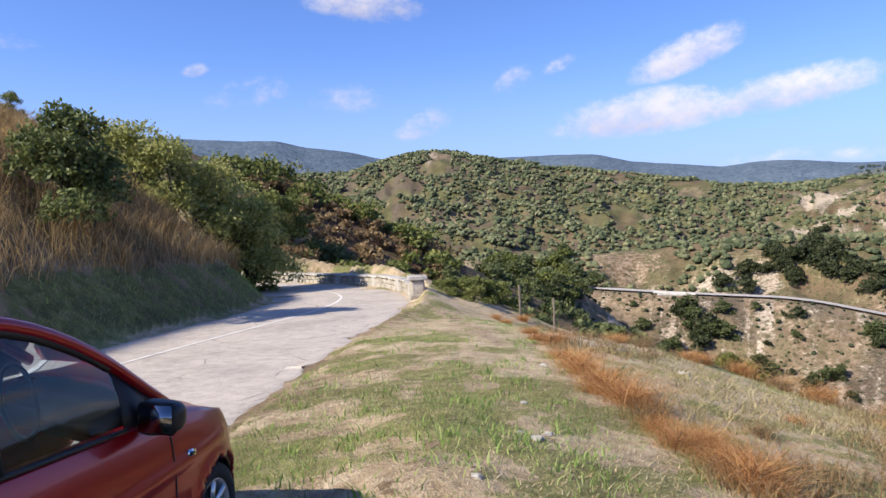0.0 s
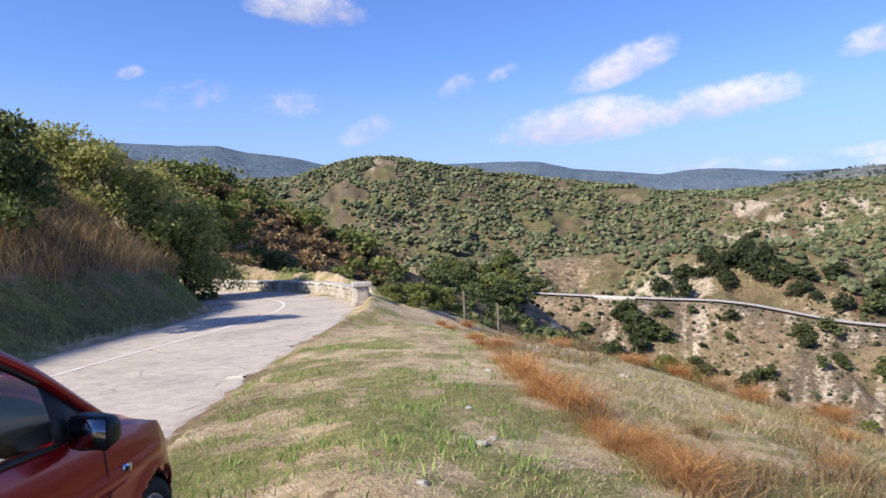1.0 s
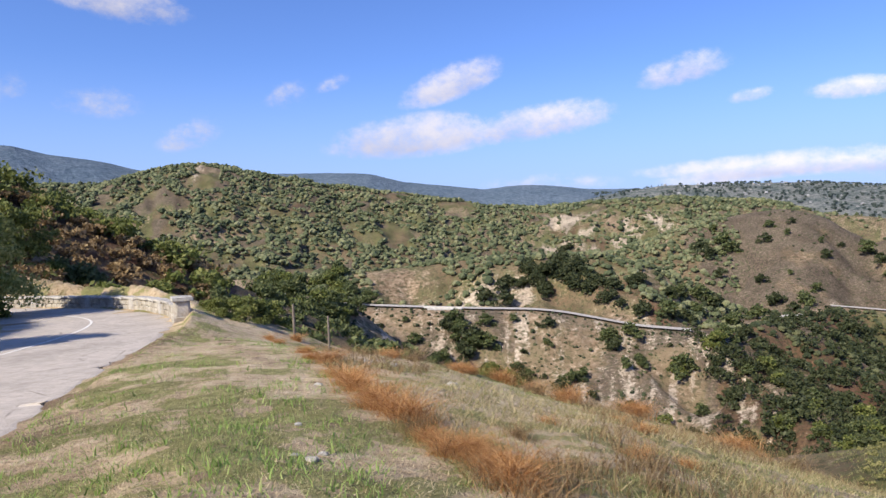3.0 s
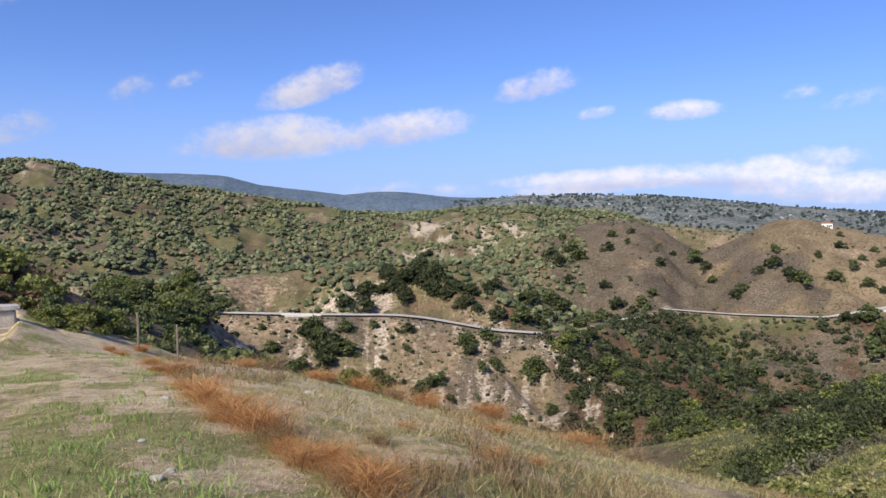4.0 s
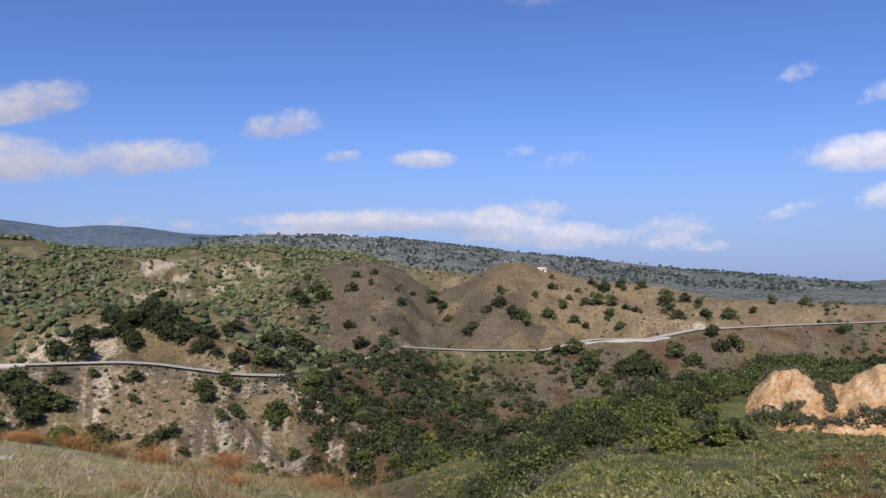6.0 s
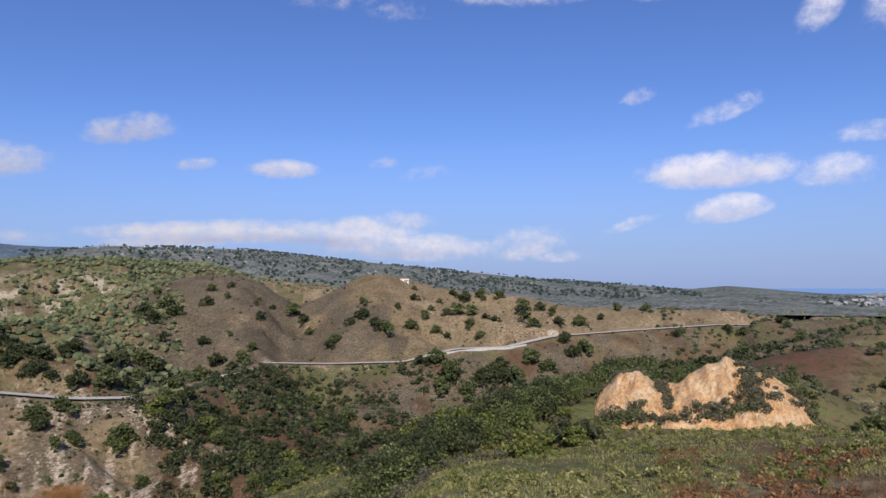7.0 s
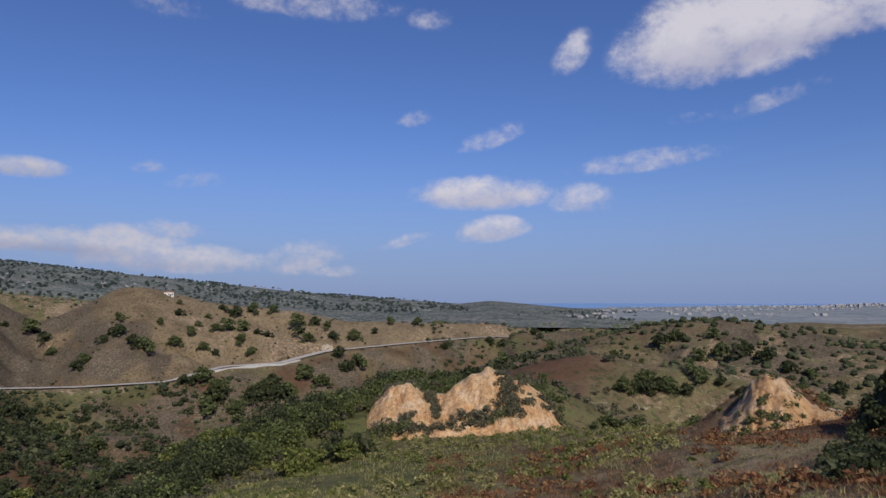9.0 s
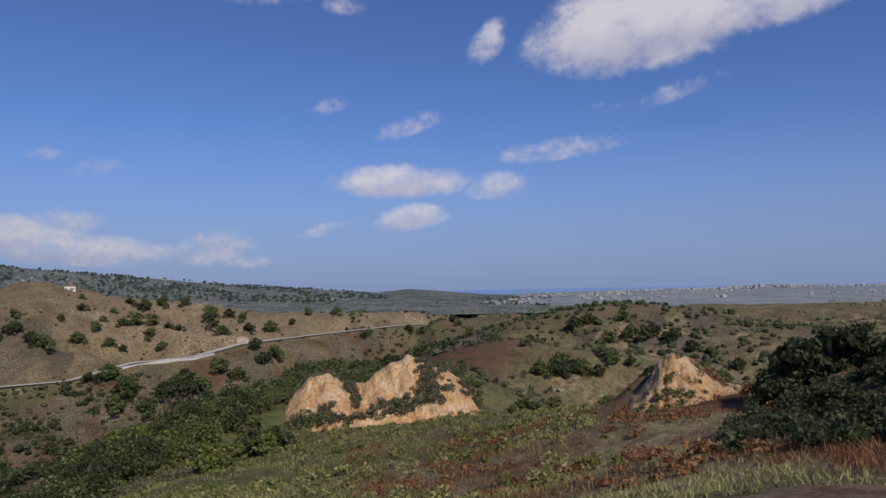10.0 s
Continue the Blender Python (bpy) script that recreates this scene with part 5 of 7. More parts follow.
def build_grass():
    rng = np.random.default_rng(9)
    def tufts(n, each, spread, az0, az1, d1):
        cx, cy = around(n, az0, az1, 3.0, d1, rng, 1.3)
        k = rng.poisson(each, n)
        r = spread * rng.uniform(0.4, 1.6, n)
        x, y = np.repeat(cx, k), np.repeat(cy, k)
        rr = np.repeat(r, k)
        return x + rng.normal(0, 1, len(x)) * rr, y + rng.normal(0, 1, len(x)) * rr

    x, y = tufts(24000, 12, 0.055, -36, 60, 34)
    patch = 0.55 * fbm(x / 2.4, y / 2.4, 3, 41) + 0.65 * fbm(x / 0.8, y / 0.8, 3, 42)
    edge = 0.42 * np.exp(-((polyline(ROAD_MID, x, y)[0] - ROAD_HALF - 0.9) / 0.7) ** 2)
    keep = off_road(x, y, 0.0) & (patch + edge + 0.10 * rng.normal(size=len(x)) > 0.08)
    v, f = blades(x[keep], y[keep], 0.02, 0.085, 0.005, 0.9, rng, segs=1)
    stuff("grass", "tufts of green verge grass in patches", "grass", v, f, GRASS)
    x, y = tufts(26000, 7, 0.07, -30, 62, 36)
    patch = 0.55 * fbm(x / 2.4, y / 2.4, 3, 41) + 0.65 * fbm(x / 0.8, y / 0.8, 3, 42)
    keep = off_road(x, y, 0.02) & (patch < 0.2) & (x > -4)
    v, f = blades(x[keep], y[keep], 0.02, 0.09, 0.007, 1.6, rng, segs=1)
    stuff("dry_grass", "tufts of short bleached dry grass on the verge", "grass", v, f, STRAW)
    x, y = tufts(2600, 14, 0.09, 8, 62, 30)
    keep = (x > 2.2) & (fbm(x / 3, y / 3, 3, 48) > -0.05)
    v, f = blades(x[keep], y[keep], 0.10, 0.42, 0.006, 1.1, rng)
    stuff("dry_weeds", "thin brown weeds on the terrace below the verge", "weeds", v, f, BROWN_WEED)
    x, y = tufts(5200, 12, 0.12, 8, 60, 27)
    keep = (x > 2.2) & (fbm(x / 2.5, y / 2.5, 3, 49) > -0.1)
    v, f = blades(x[keep], y[keep], 0.06, 0.24, 0.008, 1.3, rng, segs=1)
    stuff("dry_grass", "olive and straw grass on the terrace below the verge", "grass", v, f, TERRACE)
    x, y = tufts(300, 22, 0.13, -20, 14, 26)
    keep = off_road(x, y, 0.1) & (np.abs(x) < 2.6)
    v, f = blades(x[keep], y[keep], 0.05, 0.20, 0.009, 0.9, rng)
    stuff("grass", "fresh green clumps in the verge", "grass", v, f, GRASS)
    # the bank beside the road: green foot, tall straw above
    n = 150000
    s = rng.integers(0, len(ROAD_Q), n)
    out = ROAD_HALF + 0.5 + 15 * rng.uniform(0, 1, n) ** 1.2
    q, sd = ROAD_Q[s], ROAD_SIDE[s]
    x, y = q[:, 0] - sd[:, 0] * out + rng.normal(0, 0.2, n), q[:, 1] - sd[:, 1] * out + rng.normal(0, 0.2, n)
    keep = (y > 6) & (y < 44) & (x < -6) & off_road(x, y, 0.3)
    x, y, out = x[keep], y[keep], out[keep]
    z = terrain(x, y)
    low = z + 0.07 * np.clip(y - 22, 0, 20) + 0.5 * fbm(x / 2, y / 2, 3, 44) < 1.0
    v, f = blades(x[low], y[low], 0.06, 0.22, 0.012, 0.9, rng, segs=1)
    stuff("grass", "green grass on the foot of the bank", "grass", v, f, GRASS)
    tone = fbm(x / 3, y / 3, 3, 45)
    hi = ~low & (tone > -0.06)
    v, f = blades(x[hi], y[hi], 0.4, 1.2, 0.014, 0.9, rng)
    stuff("dry_grass", "tall straw-coloured grass on the bank", "grass", v, f, BANK_STRAW)
    hi = ~low & (tone <= 0.04)
    v, f = blades(x[hi], y[hi], 0.3, 0.95, 0.015, 0.9, rng)
    stuff("dry_weeds", "tangled brown dead weeds on the bank", "weeds", v, f, BROWN_WEED)
    # scrub heath on the slope to the right
    x, y = around(56000, 48, 98, 24, 100, rng, 1.1)
    g = fbm(x / 7, y / 7, 4, 46)
    v, f = blades(x[g > 0.02], y[g > 0.02], 0.15, 0.5, 0.028, 0.9, rng)
    stuff("heath", "low green heath and weeds on the slope", "weeds", v, f, LEAF_HEATH)
    k = (g <= 0.02) & (g > -0.06)
    v, f = blades(x[k], y[k], 0.12, 0.4, 0.016, 1.2, rng)
    stuff("dry_grass", "brown straw among the heath on the slope", "grass", v, f, BROWN_WEED)
    x, y = around(50000, 80, 124, 14, 70, rng, 1.1)
    g = fbm(x / 5, y / 5, 4, 47)
    v, f = blades(x[g > 0.06], y[g > 0.06], 0.12, 0.5, 0.02, 1.1, rng)
    stuff("dry_weeds", "rust-brown dead weeds on the field", "weeds", v, f, RUSTY)
    k = g < -0.05
    v, f = blades(x[k], y[k], 0.06, 0.24, 0.022, 0.9, rng, segs=1)
    stuff("grass", "olive green grass on the field", "grass", v, f, LEAF_HEATH)
    k = (g > -0.05) & (g < 0.03)
    v, f = blades(x[k], y[k], 0.12, 0.4, 0.014, 1.2, rng)
    stuff("dry_grass", "brown straw on the field", "grass", v, f, BROWN_WEED)


build_grass()


def fern_proto(seed, label, mat, n=800):
    rng = np.random.default_rng(seed)
    ob = thing("dead_fern", label, "fern", None, "dead ferns along the verge")
    for k in range(5):  # bundles of fronds that fall to one side each
        a0, m = 2 * math.pi * k / 5, n // 5
        r, a = np.abs(rng.normal(0.06, 0.24, m)), a0 + rng.normal(0, 0.6, m)
        v, f = blades(r * np.cos(a), r * np.sin(a) * 1.5, 0.3, 0.95, 0.007, 1.7, rng, np.zeros(m), 3)
        part("fronds", grid_mesh("fronds", v, f, False), mat, ob)
    return ob


FERNS = [fern_proto(s, "arching rust-orange clump of dead fern", FERN) for s in (1, 2, 3)] + [fern_proto(4, "brown dried weed clump on the verge", BROWN_WEED, 340)]
fern_used = set()
fr = random.Random(4)
def on_ground(az, el):
    """Where the line of sight at a bearing and elevation meets the verge."""
    d = 3.0
    while d < 60:
        x, y = d * math.sin(radians(az)), d * math.cos(radians(az))
        if EYE[2] + d * math.tan(radians(el)) < ground_z(x, y):
            break
        d += 0.15
    return x, y


spots = []
for i in range(25):
    az = 4.6 + 22 * (i / 24) ** 1.05
    el = float(np.interp(az, (4, 5.3, 8.1, 9.9, 13.5, 17, 20, 24.4, 28), (-8.2, -8.7, -10.2, -12.4, -14.7, -17.4, -18.6, -20.6, -22.3))) + fr.uniform(-0.5, 0.3)
    x, y = on_ground(az + fr.uniform(-0.4, 0.4), el)
    spots.append((x, y, fr.uniform(0.3, 0.72)))
spots += [(fr.uniform(3.6, 7.5), fr.uniform(6, 19), fr.uniform(0.25, 0.5)) for i in range(12)]
for i in range(17):  # along the brow of the slope
    az = fr.uniform(12, 46)
    d = np.interp(az, (10, 15, 23, 33, 48), (22, 19.5, 19, 17.5, 17)) + fr.uniform(-0.6, 1.6)
    spots.append((d * math.sin(radians(az)), d * math.cos(radians(az)), fr.uniform(0.4, 0.85)))
for px, py, s in spots:
    k = fr.choice((0, 1, 2, 0, 1, 2, 3))
    ob = FERNS[k]
    m = pose(px, py, ground_z(px, py) - 0.02, 0, 0, fr.uniform(0, 360)) @ Matrix.Scale(s, 4)
    c = copy_thing(ob, pose(0, 0, 0)) if k in fern_used else ob
    fern_used.add(k)
    c.matrix_world = m


# ---- clay faces on the mound and the knoll ----
def clay_material():
    m = Mat("clay", 0.95, spec=0.05)
    n1, n2, n3 = m.noise(0.5, 5, 0.6), m.noise(2.5, 6, 0.7, (1, 1, 0.35)), m.noise(14, 4, 0.7)
    c = m.ramp(n1, [(0.3, (0.52, 0.28, 0.13)), (0.52, (0.64, 0.41, 0.22)), (0.72, (0.72, 0.55, 0.38))])
    c = m.mix(0.7, c, m.ramp(n2, [(0.34, (0.42, 0.36, 0.32)), (0.55, (1.1, 1.1, 1.1))]), "MULTIPLY")
    s = m.n.new("ShaderNodeSeparateXYZ")
    m.l.new(m.normal, s.inputs[0])
    flat = m.step(m.math("ADD", s.outputs[2], m.math("MULTIPLY", m.math("SUBTRACT", n2, 0.5), 0.5)), 0.93, 1.0)
    c = m.mix(flat, c, m.ramp(n3, [(0.3, (0.34, 0.27, 0.18)), (0.7, (0.66, 0.56, 0.42))]))
    return m.colour(c).bump(m.math("ADD", n2, m.math("MULTIPLY", n3, 0.3)), 1.0, 0.35).m


CLAY = clay_material()


def clay_face(label, line, base_el, d_base, depth, back, seed, rough):
    """A bare earth face seen along bearings; line gives the top edge as (bearing, elevation)."""
    az = np.linspace(line[0][0], line[-1][0], 150)
    top = np.interp(az, [p[0] for p in line], [p[1] for p in line])
    top = top + 0.22 * fbm(az * 1.6, az * 0 + seed, 4, seed)
    bot = np.interp(az, [p[0] for p in base_el], [p[1] for p in base_el])
    zt, zb = EYE[2] + (d_base + depth) * np.tan(np.radians(top)), EYE[2] + d_base * np.tan(np.radians(bot))
    v = np.r_[np.linspace(-0.6, 1, 56), np.linspace(1.06, 1.6, 10)]
    A, V = np.meshgrid(az, v, indexing="ij")
    face = np.clip(V, -0.6, 1)
    arc = np.radians(A) * d_base
    g = 1.3 * fbm(arc / (rough * 1.6), V * 0.5, 4, seed) + 0.8 * (1 - 2 * np.abs(fbm(arc / rough, V * 0.8 + 3, 3, seed + 3)))
    g = g + 0.35 * (1 - 2.4 * np.abs(fbm(arc / (rough * 0.45) + 0.4 * V, V * 0.7, 4, seed + 11)))
    d = d_base + depth * np.sign(face) * np.abs(face) ** 1.15 + back * np.clip(V - 1, 0, 1) / 0.6 - rough * 0.55 * g * np.sin(np.clip(face, 0, 1) * math.pi * 0.85 + 0.25)
    z = zb[:, None] + np.where(face > 0, (zt - zb)[:, None] * face, np.maximum((zt - zb)[:, None], 1.2 * rough) * face) - 0.9 * np.clip(V - 1.1, 0, 1) / 0.5 * rough * 0.4 + 0.22 * rough * fbm(arc / 1.1, V * 5, 4, seed + 7)
    ends = np.clip(np.minimum(A - az[0], az[-1] - A) / (0.13 * (az[-1] - az[0])), 0, 1)
    z = z - (1 - ends * ends * (3 - 2 * ends)) * 0.45 * rough
    x, y = d * np.sin(np.radians(A)), d * np.cos(np.radians(A))
    n, k = A.shape
    i = np.arange(n - 1)[:, None] * k + np.arange(k - 1)[None, :]
    me = grid_mesh("clay_bank", np.stack([x, y, z], -1).reshape(-1, 3), np.stack([i, i + 1, i + k + 1, i + k], -1).reshape(-1, 4))
    me.materials.append(CLAY)
    tagged(new("clay_bank", me), label, "earth bank", kind="structure")
    return np.stack([x, y, z], -1)[:, 22:].reshape(-1, 3)


def dress(verts, label, thr, s0, s1, mat, seed, n, leaves=60, size=0.16, cell=3.0):
    """Scrub that has taken hold on a clay face."""
    rng = np.random.default_rng(seed)
    p = verts[rng.integers(0, len(verts), n)]
    keep = fbm(p[:, 0] / cell, p[:, 2] / cell * 1.5 + p[:, 1] / cell, 3, seed) > thr
    scrub_at("scrub", label, p[keep], s0, s1, mat, seed, leaves, size)


mound = clay_face("pale orange eroded clay face along the mound",
                  [(73.4, -11.0), (74.6, -10.3), (75.3, -9.3), (76.2, -8.3), (76.9, -7.6), (78.6, -7.05), (79.1, -7.5), (79.9, -8.1), (81.4, -8.0), (82.9, -7.0), (84.1, -6.25), (85.1, -6.0),
                   (86.2, -6.4), (87.3, -7.0), (88.1, -7.1), (89.0, -7.7), (90.2, -8.6), (91.6, -10.2)],
                  [(73.4, -10.9), (75.6, -11.6), (78, -10.9), (82, -10.7), (87, -10.3), (91.6, -10.4)], 98, 6.5, 9, 15, 2.6)
a_m, e_m = np.degrees(np.arctan2(mound[:, 0], mound[:, 1])), np.degrees(np.arctan2(mound[:, 2] - EYE[2], np.hypot(mound[:, 0], mound[:, 1])))
gap = ((np.abs(a_m - 86.9 + 0.35 * (e_m + 8)) < 0.45) & (e_m > -9.6)) | ((np.abs(a_m - 80.6 + 0.3 * (e_m + 9)) < 0.25) & (e_m > -9.8))
dress(mound[gap], "brown-green scrub filling the gullies of the clay mound", -1.0, 0.35, 0.8, LEAF_DUSTY, 17, 190, 80, 0.16)
dress(mound, "grey-green scrub clinging to the clay mound", 0.19, 0.35, 0.9, LEAF_DUSTY, 15, 900, 70, 0.17, 4.0)
dress(mound, "dark green scrub clinging to the clay mound", 0.22, 0.35, 0.95, LEAF_SCRUB, 16, 800, 70, 0.17, 4.5)
knoll = clay_face("crumbling orange clay knoll cut by gullies",
                  [(101.4, -11.0), (102.6, -10.1), (103.5, -9.0), (104.4, -8.0), (105.3, -6.6), (106.4, -5.95), (107.4, -6.1), (108.2, -7.0), (109.2, -7.9), (110.6, -8.4), (111.8, -9.0), (112.8, -9.9)],
                  [(101.4, -11.4), (105, -10.8), (108, -10.9), (110.5, -11.2), (112.8, -10.9)], 52, 4.6, 6, 35, 1.3)
dress(knoll, "grey-green scrub clinging to the clay knoll", 0.33, 0.2, 0.55, LEAF_DUSTY, 35, 190, 70, 0.09, 2.0)
dress(knoll, "green scrub at the foot of the clay knoll", 0.26, 0.22, 0.5, LEAF_SCRUB, 36, 150, 70, 0.10, 2.5)


# ---- parapet ----
def stone_material(name, a, b, c):
    m = Mat(name, 0.92, spec=0.15)
    n1, n2 = m.noise(1.3, 5, 0.6), m.noise(11, 6, 0.72)
    col = m.ramp(n1, [(0.3, a), (0.5, b), (0.72, c)])
    col = m.mix(0.65, col, m.ramp(n2, [(0.32, (0.5, 0.48, 0.45)), (0.6, (1.1, 1.1, 1.1))]), "MULTIPLY")
    return m.colour(col).bump(n2, 0.9, 0.03).m


WALL_STONE = stone_material("pale_stone", (0.24, 0.21, 0.17), (0.42, 0.38, 0.32), (0.55, 0.51, 0.45))
COPING = stone_material("coping_stone", (0.30, 0.28, 0.25), (0.46, 0.43, 0.39), (0.58, 0.55, 0.50))


def rock_block(bm, m, sx, sy, sz, rng, chip=0.02):
    """A roughly squared block with worn edges, standing on its base."""
    geo = bmesh.ops.create_cube(bm, size=1.0)
    vs = geo["verts"]
    bmesh.ops.scale(bm, verts=vs, vec=(sx, sy, sz))
    bmesh.ops.translate(bm, verts=vs, vec=(0, 0, sz / 2))
    es = list({e for q in vs for e in q.link_edges})
    out = bmesh.ops.bevel(bm, geom=es, offset=min(sx, sy, sz) * 0.14, segments=1, affect="EDGES")
    for q in {w for fc in out["faces"] for w in fc.verts}:
        q.co += Vector((rng.uniform(-chip, chip), rng.uniform(-chip, chip), rng.uniform(-chip, chip)))
    if m is not None:
        for q in bm.verts:
            q.co = m @ q.co
    return bm


PARAPET = [(-1.15, 29.3), (-1.7, 33.0), (-2.8, 37.0), (-5.3, 41.8), (-9.6, 46.4), (-15.6, 50.8), (-22, 54.2), (-30, 57.8)]


def road_z(x, y):
    return float(polyline(ROAD_MID, np.array([x]), np.array([y]))[1][0])


def parapet():
    rng = random.Random(12)
    ob = thing("parapet", "weathered pale stone roadside parapet with worn coping slabs", "wall", pose(0, 0, 0))
    p = np.array(PARAPET)
    seg = np.r_[0, np.cumsum(np.hypot(*np.diff(p, axis=0).T))]
    total = seg[-1]
    s, step = 0.55, 0.52
    blocks = []
    for k in range(5):
        bm = bmesh.new()
        rock_block(bm, None, 0.50, 0.42, 0.295, rng, 0.018)
        me = bpy.data.meshes.new("stone")
        bm.to_mesh(me)
        bm.free()
        me.materials.append(WALL_STONE)
        blocks.append(me)
    slabs = []
    for k in range(3):
        bm = bmesh.new()
        rock_block(bm, None, 1.54, 0.56, 0.13, rng, 0.012)
        me = bpy.data.meshes.new("coping_slab")
        bm.to_mesh(me)
        bm.free()
        me.materials.append(COPING)
        slabs.append(me)

    def place(s):
        x, y = np.interp(s, seg, p[:, 0]), np.interp(s, seg, p[:, 1])
        x2, y2 = np.interp(s + 0.4, seg, p[:, 0]), np.interp(s + 0.4, seg, p[:, 1])
        return x, y, math.degrees(math.atan2(y2 - y, x2 - x))

    course = 0
    for course in range(2):
        s = 0.45 + 0.26 * course
        while s < total - 0.6:
            x, y, a = place(s)
            b = new("stone", rng.choice(blocks))
            b.parent = ob
            b.matrix_local = pose(x, y, road_z(x, y) - 0.06 + course * 0.30, rng.uniform(-1, 1), rng.uniform(-1, 1), a + rng.uniform(-2, 2) + 180 * rng.randint(0, 1))
            s += step
    s = 0.9
    while s < total - 1:
        x, y, a = place(s)
        b = new("coping_slab", rng.choice(slabs))
        b.parent = ob
        b.matrix_local = pose(x, y, road_z(x, y) + 0.54, 0, 0, a + rng.uniform(-0.6, 0.6))
        s += 1.57
    # upright buttress stones that mark the bays
    for s in (5.2, 10.0, 15.0, 20.0, 25.0):
        x, y, a = place(s)
        bm = rock_block(bmesh.new(), pose(x, y, road_z(x, y) - 0.05, 0, 0, a), 0.55, 0.54, 0.70, rng, 0.012)
        part("pier", bm, COPING, ob)
    # the pillar at the end
    x, y = PARAPET[0]
    z = ground_z(x, y)
    pil = thing("stone_pillar", "short square stone pillar with a cap at the parapet's end", "pillar", pose(x, y, z - 0.1, 0, 0, 8))
    part("shaft", rock_block(bmesh.new(), pose(0, 0, 0.0), 0.62, 0.62, 0.92, rng, 0.02), WALL_STONE, pil)
    part("plinth", rock_block(bmesh.new(), pose(0, 0, 0.0), 0.76, 0.76, 0.30, rng, 0.025), WALL_STONE, pil)
    part("cap", rock_block(bmesh.new(), pose(0, 0, 0.90), 0.80, 0.80, 0.17, rng, 0.015), COPING, pil)


parapet()

# centre line
PAINT = Mat("road_paint", 0.8)
PAINT.colour(PAINT.mix(PAINT.step(PAINT.noise(9, 5, 0.7), 0.42, 0.5), (0.56, 0.51, 0.45), (0.76, 0.73, 0.67)))
LINE = [(-9.2, 2, 0), (-8.0, 9, 0), (-7.0, 15, 0), (-6.1, 19.4, 0), (-5.3, 23, 0), (-4.75, 26, 0), (-4.45, 29.5, 0), (-4.7, 32.5, 0), (-5.5, 35.6, 0), (-7.4, 39.0, 0), (-10.6, 43.0, 0)]
v, f, _, _ = ribbon(LINE, 0.05, 0, 0.4)
v[:, 2] = polyline(ROAD_MID, v[:, 0], v[:, 1])[1] + 0.008
me = grid_mesh("road_line", v, f)
me.materials.append(PAINT.m)
tagged(new("road_line", me), "worn white line painted on the road", "road marking", kind="structure")

# loose stones on the verge
ROCK = stone_material("field_stone", (0.26, 0.23, 0.19), (0.38, 0.35, 0.30), (0.50, 0.47, 0.42))


def stone(px, py, size, seed):
    rng = random.Random(seed)
    bm = bmesh.new()
    bmesh.ops.create_icosphere(bm, subdivisions=2, radius=1)
    for q in bm.verts:
        w = noise.noise(q.co * 1.7 + Vector((seed, 0, 0)))
        q.co = Vector((q.co.x * 1.2, q.co.y * 0.9, q.co.z * 0.5)) * size * (1 + 0.45 * w)
    me = bpy.data.meshes.new("stone")
    bm.to_mesh(me)
    bm.free()
    me.materials.append(ROCK)
    ob = new("stone", me)
    ob.matrix_world = pose(px, py, ground_z(px, py) + size * 0.12, 0, 0, rng.uniform(0, 360))
    tagged(ob, "pale loose limestone lying in the verge grass", "stone", "loose stones")


for k, (px, py, size) in enumerate(((0.86, 6.55, 0.07), (1.0, 6.8, 0.05), (0.72, 6.75, 0.04), (0.9, 8.0, 0.05), (3.4, 15.6, 0.16), (3.9, 15.2, 0.12), (0.2, 5.0, 0.05), (1.6, 11.2, 0.07), (4.4, 12.6, 0.13))):
    stone(px, py, size, k)


# ---- the parked car: x to its right, y forward, z up ----
def car_materials():
    red = Mat("red_paint", 0.28, 0.35, 0.5)
    n = red.noise(900, 2)
    red.colour(red.ramp(n, [(0.3, (0.25, 0.002, 0.006)), (0.7, (0.33, 0.004, 0.010))]))
    red.b.inputs["Coat Weight"].default_value, red.b.inputs["Coat Roughness"].default_value = 0.45, 0.03
    black = Mat("black_trim", 0.42)
    black.colour(black.ramp(black.noise(300, 2), [(0.3, (0.010, 0.010, 0.011)), (0.7, (0.02, 0.02, 0.021))]))
    rubber = Mat("tyre_rubber", 0.85)
    rubber.colour(rubber.ramp(rubber.noise(40, 4), [(0.3, (0.016, 0.016, 0.016)), (0.7, (0.035, 0.034, 0.032))]))
    silver = Mat("silver_wheel", 0.35, 0.85)
    silver.colour((0.62, 0.63, 0.65))
    chrome = Mat("chrome", 0.08, 1.0)
    chrome.colour((0.8, 0.8, 0.82))
    mirror = Mat("mirror_glass", 0.04, 1.0)
    mirror.colour((0.22, 0.23, 0.25))
    glass = Mat("car_glass", 0.02, 0.0, 0.5)
    glass.colour((0.22, 0.28, 0.30))
    glass.b.inputs["Transmission Weight"].default_value, glass.b.inputs["IOR"].default_value = 1.0, 1.45
    cloth = Mat("seat_cloth", 0.95)
    cloth.colour(cloth.ramp(cloth.noise(60, 3), [(0.3, (0.03, 0.03, 0.032)), (0.7, (0.06, 0.06, 0.062))]))
    lamp = Mat("lamp_lens", 0.1, 0.0, 0.5)
    lamp.colour((0.75, 0.76, 0.78))
    return red.m, black.m, rubber.m, silver.m, chrome.m, glass.m, cloth.m, lamp.m, mirror.m


RED, BLACK, RUBBER, SILVER, CHROME, GLASS, CLOTH, LENS, MIRROR = car_materials()
FRONT_AXLE, REAR_AXLE, AXLE_Z, ARCH_R = 1.17, -1.17, 0.285, 0.335


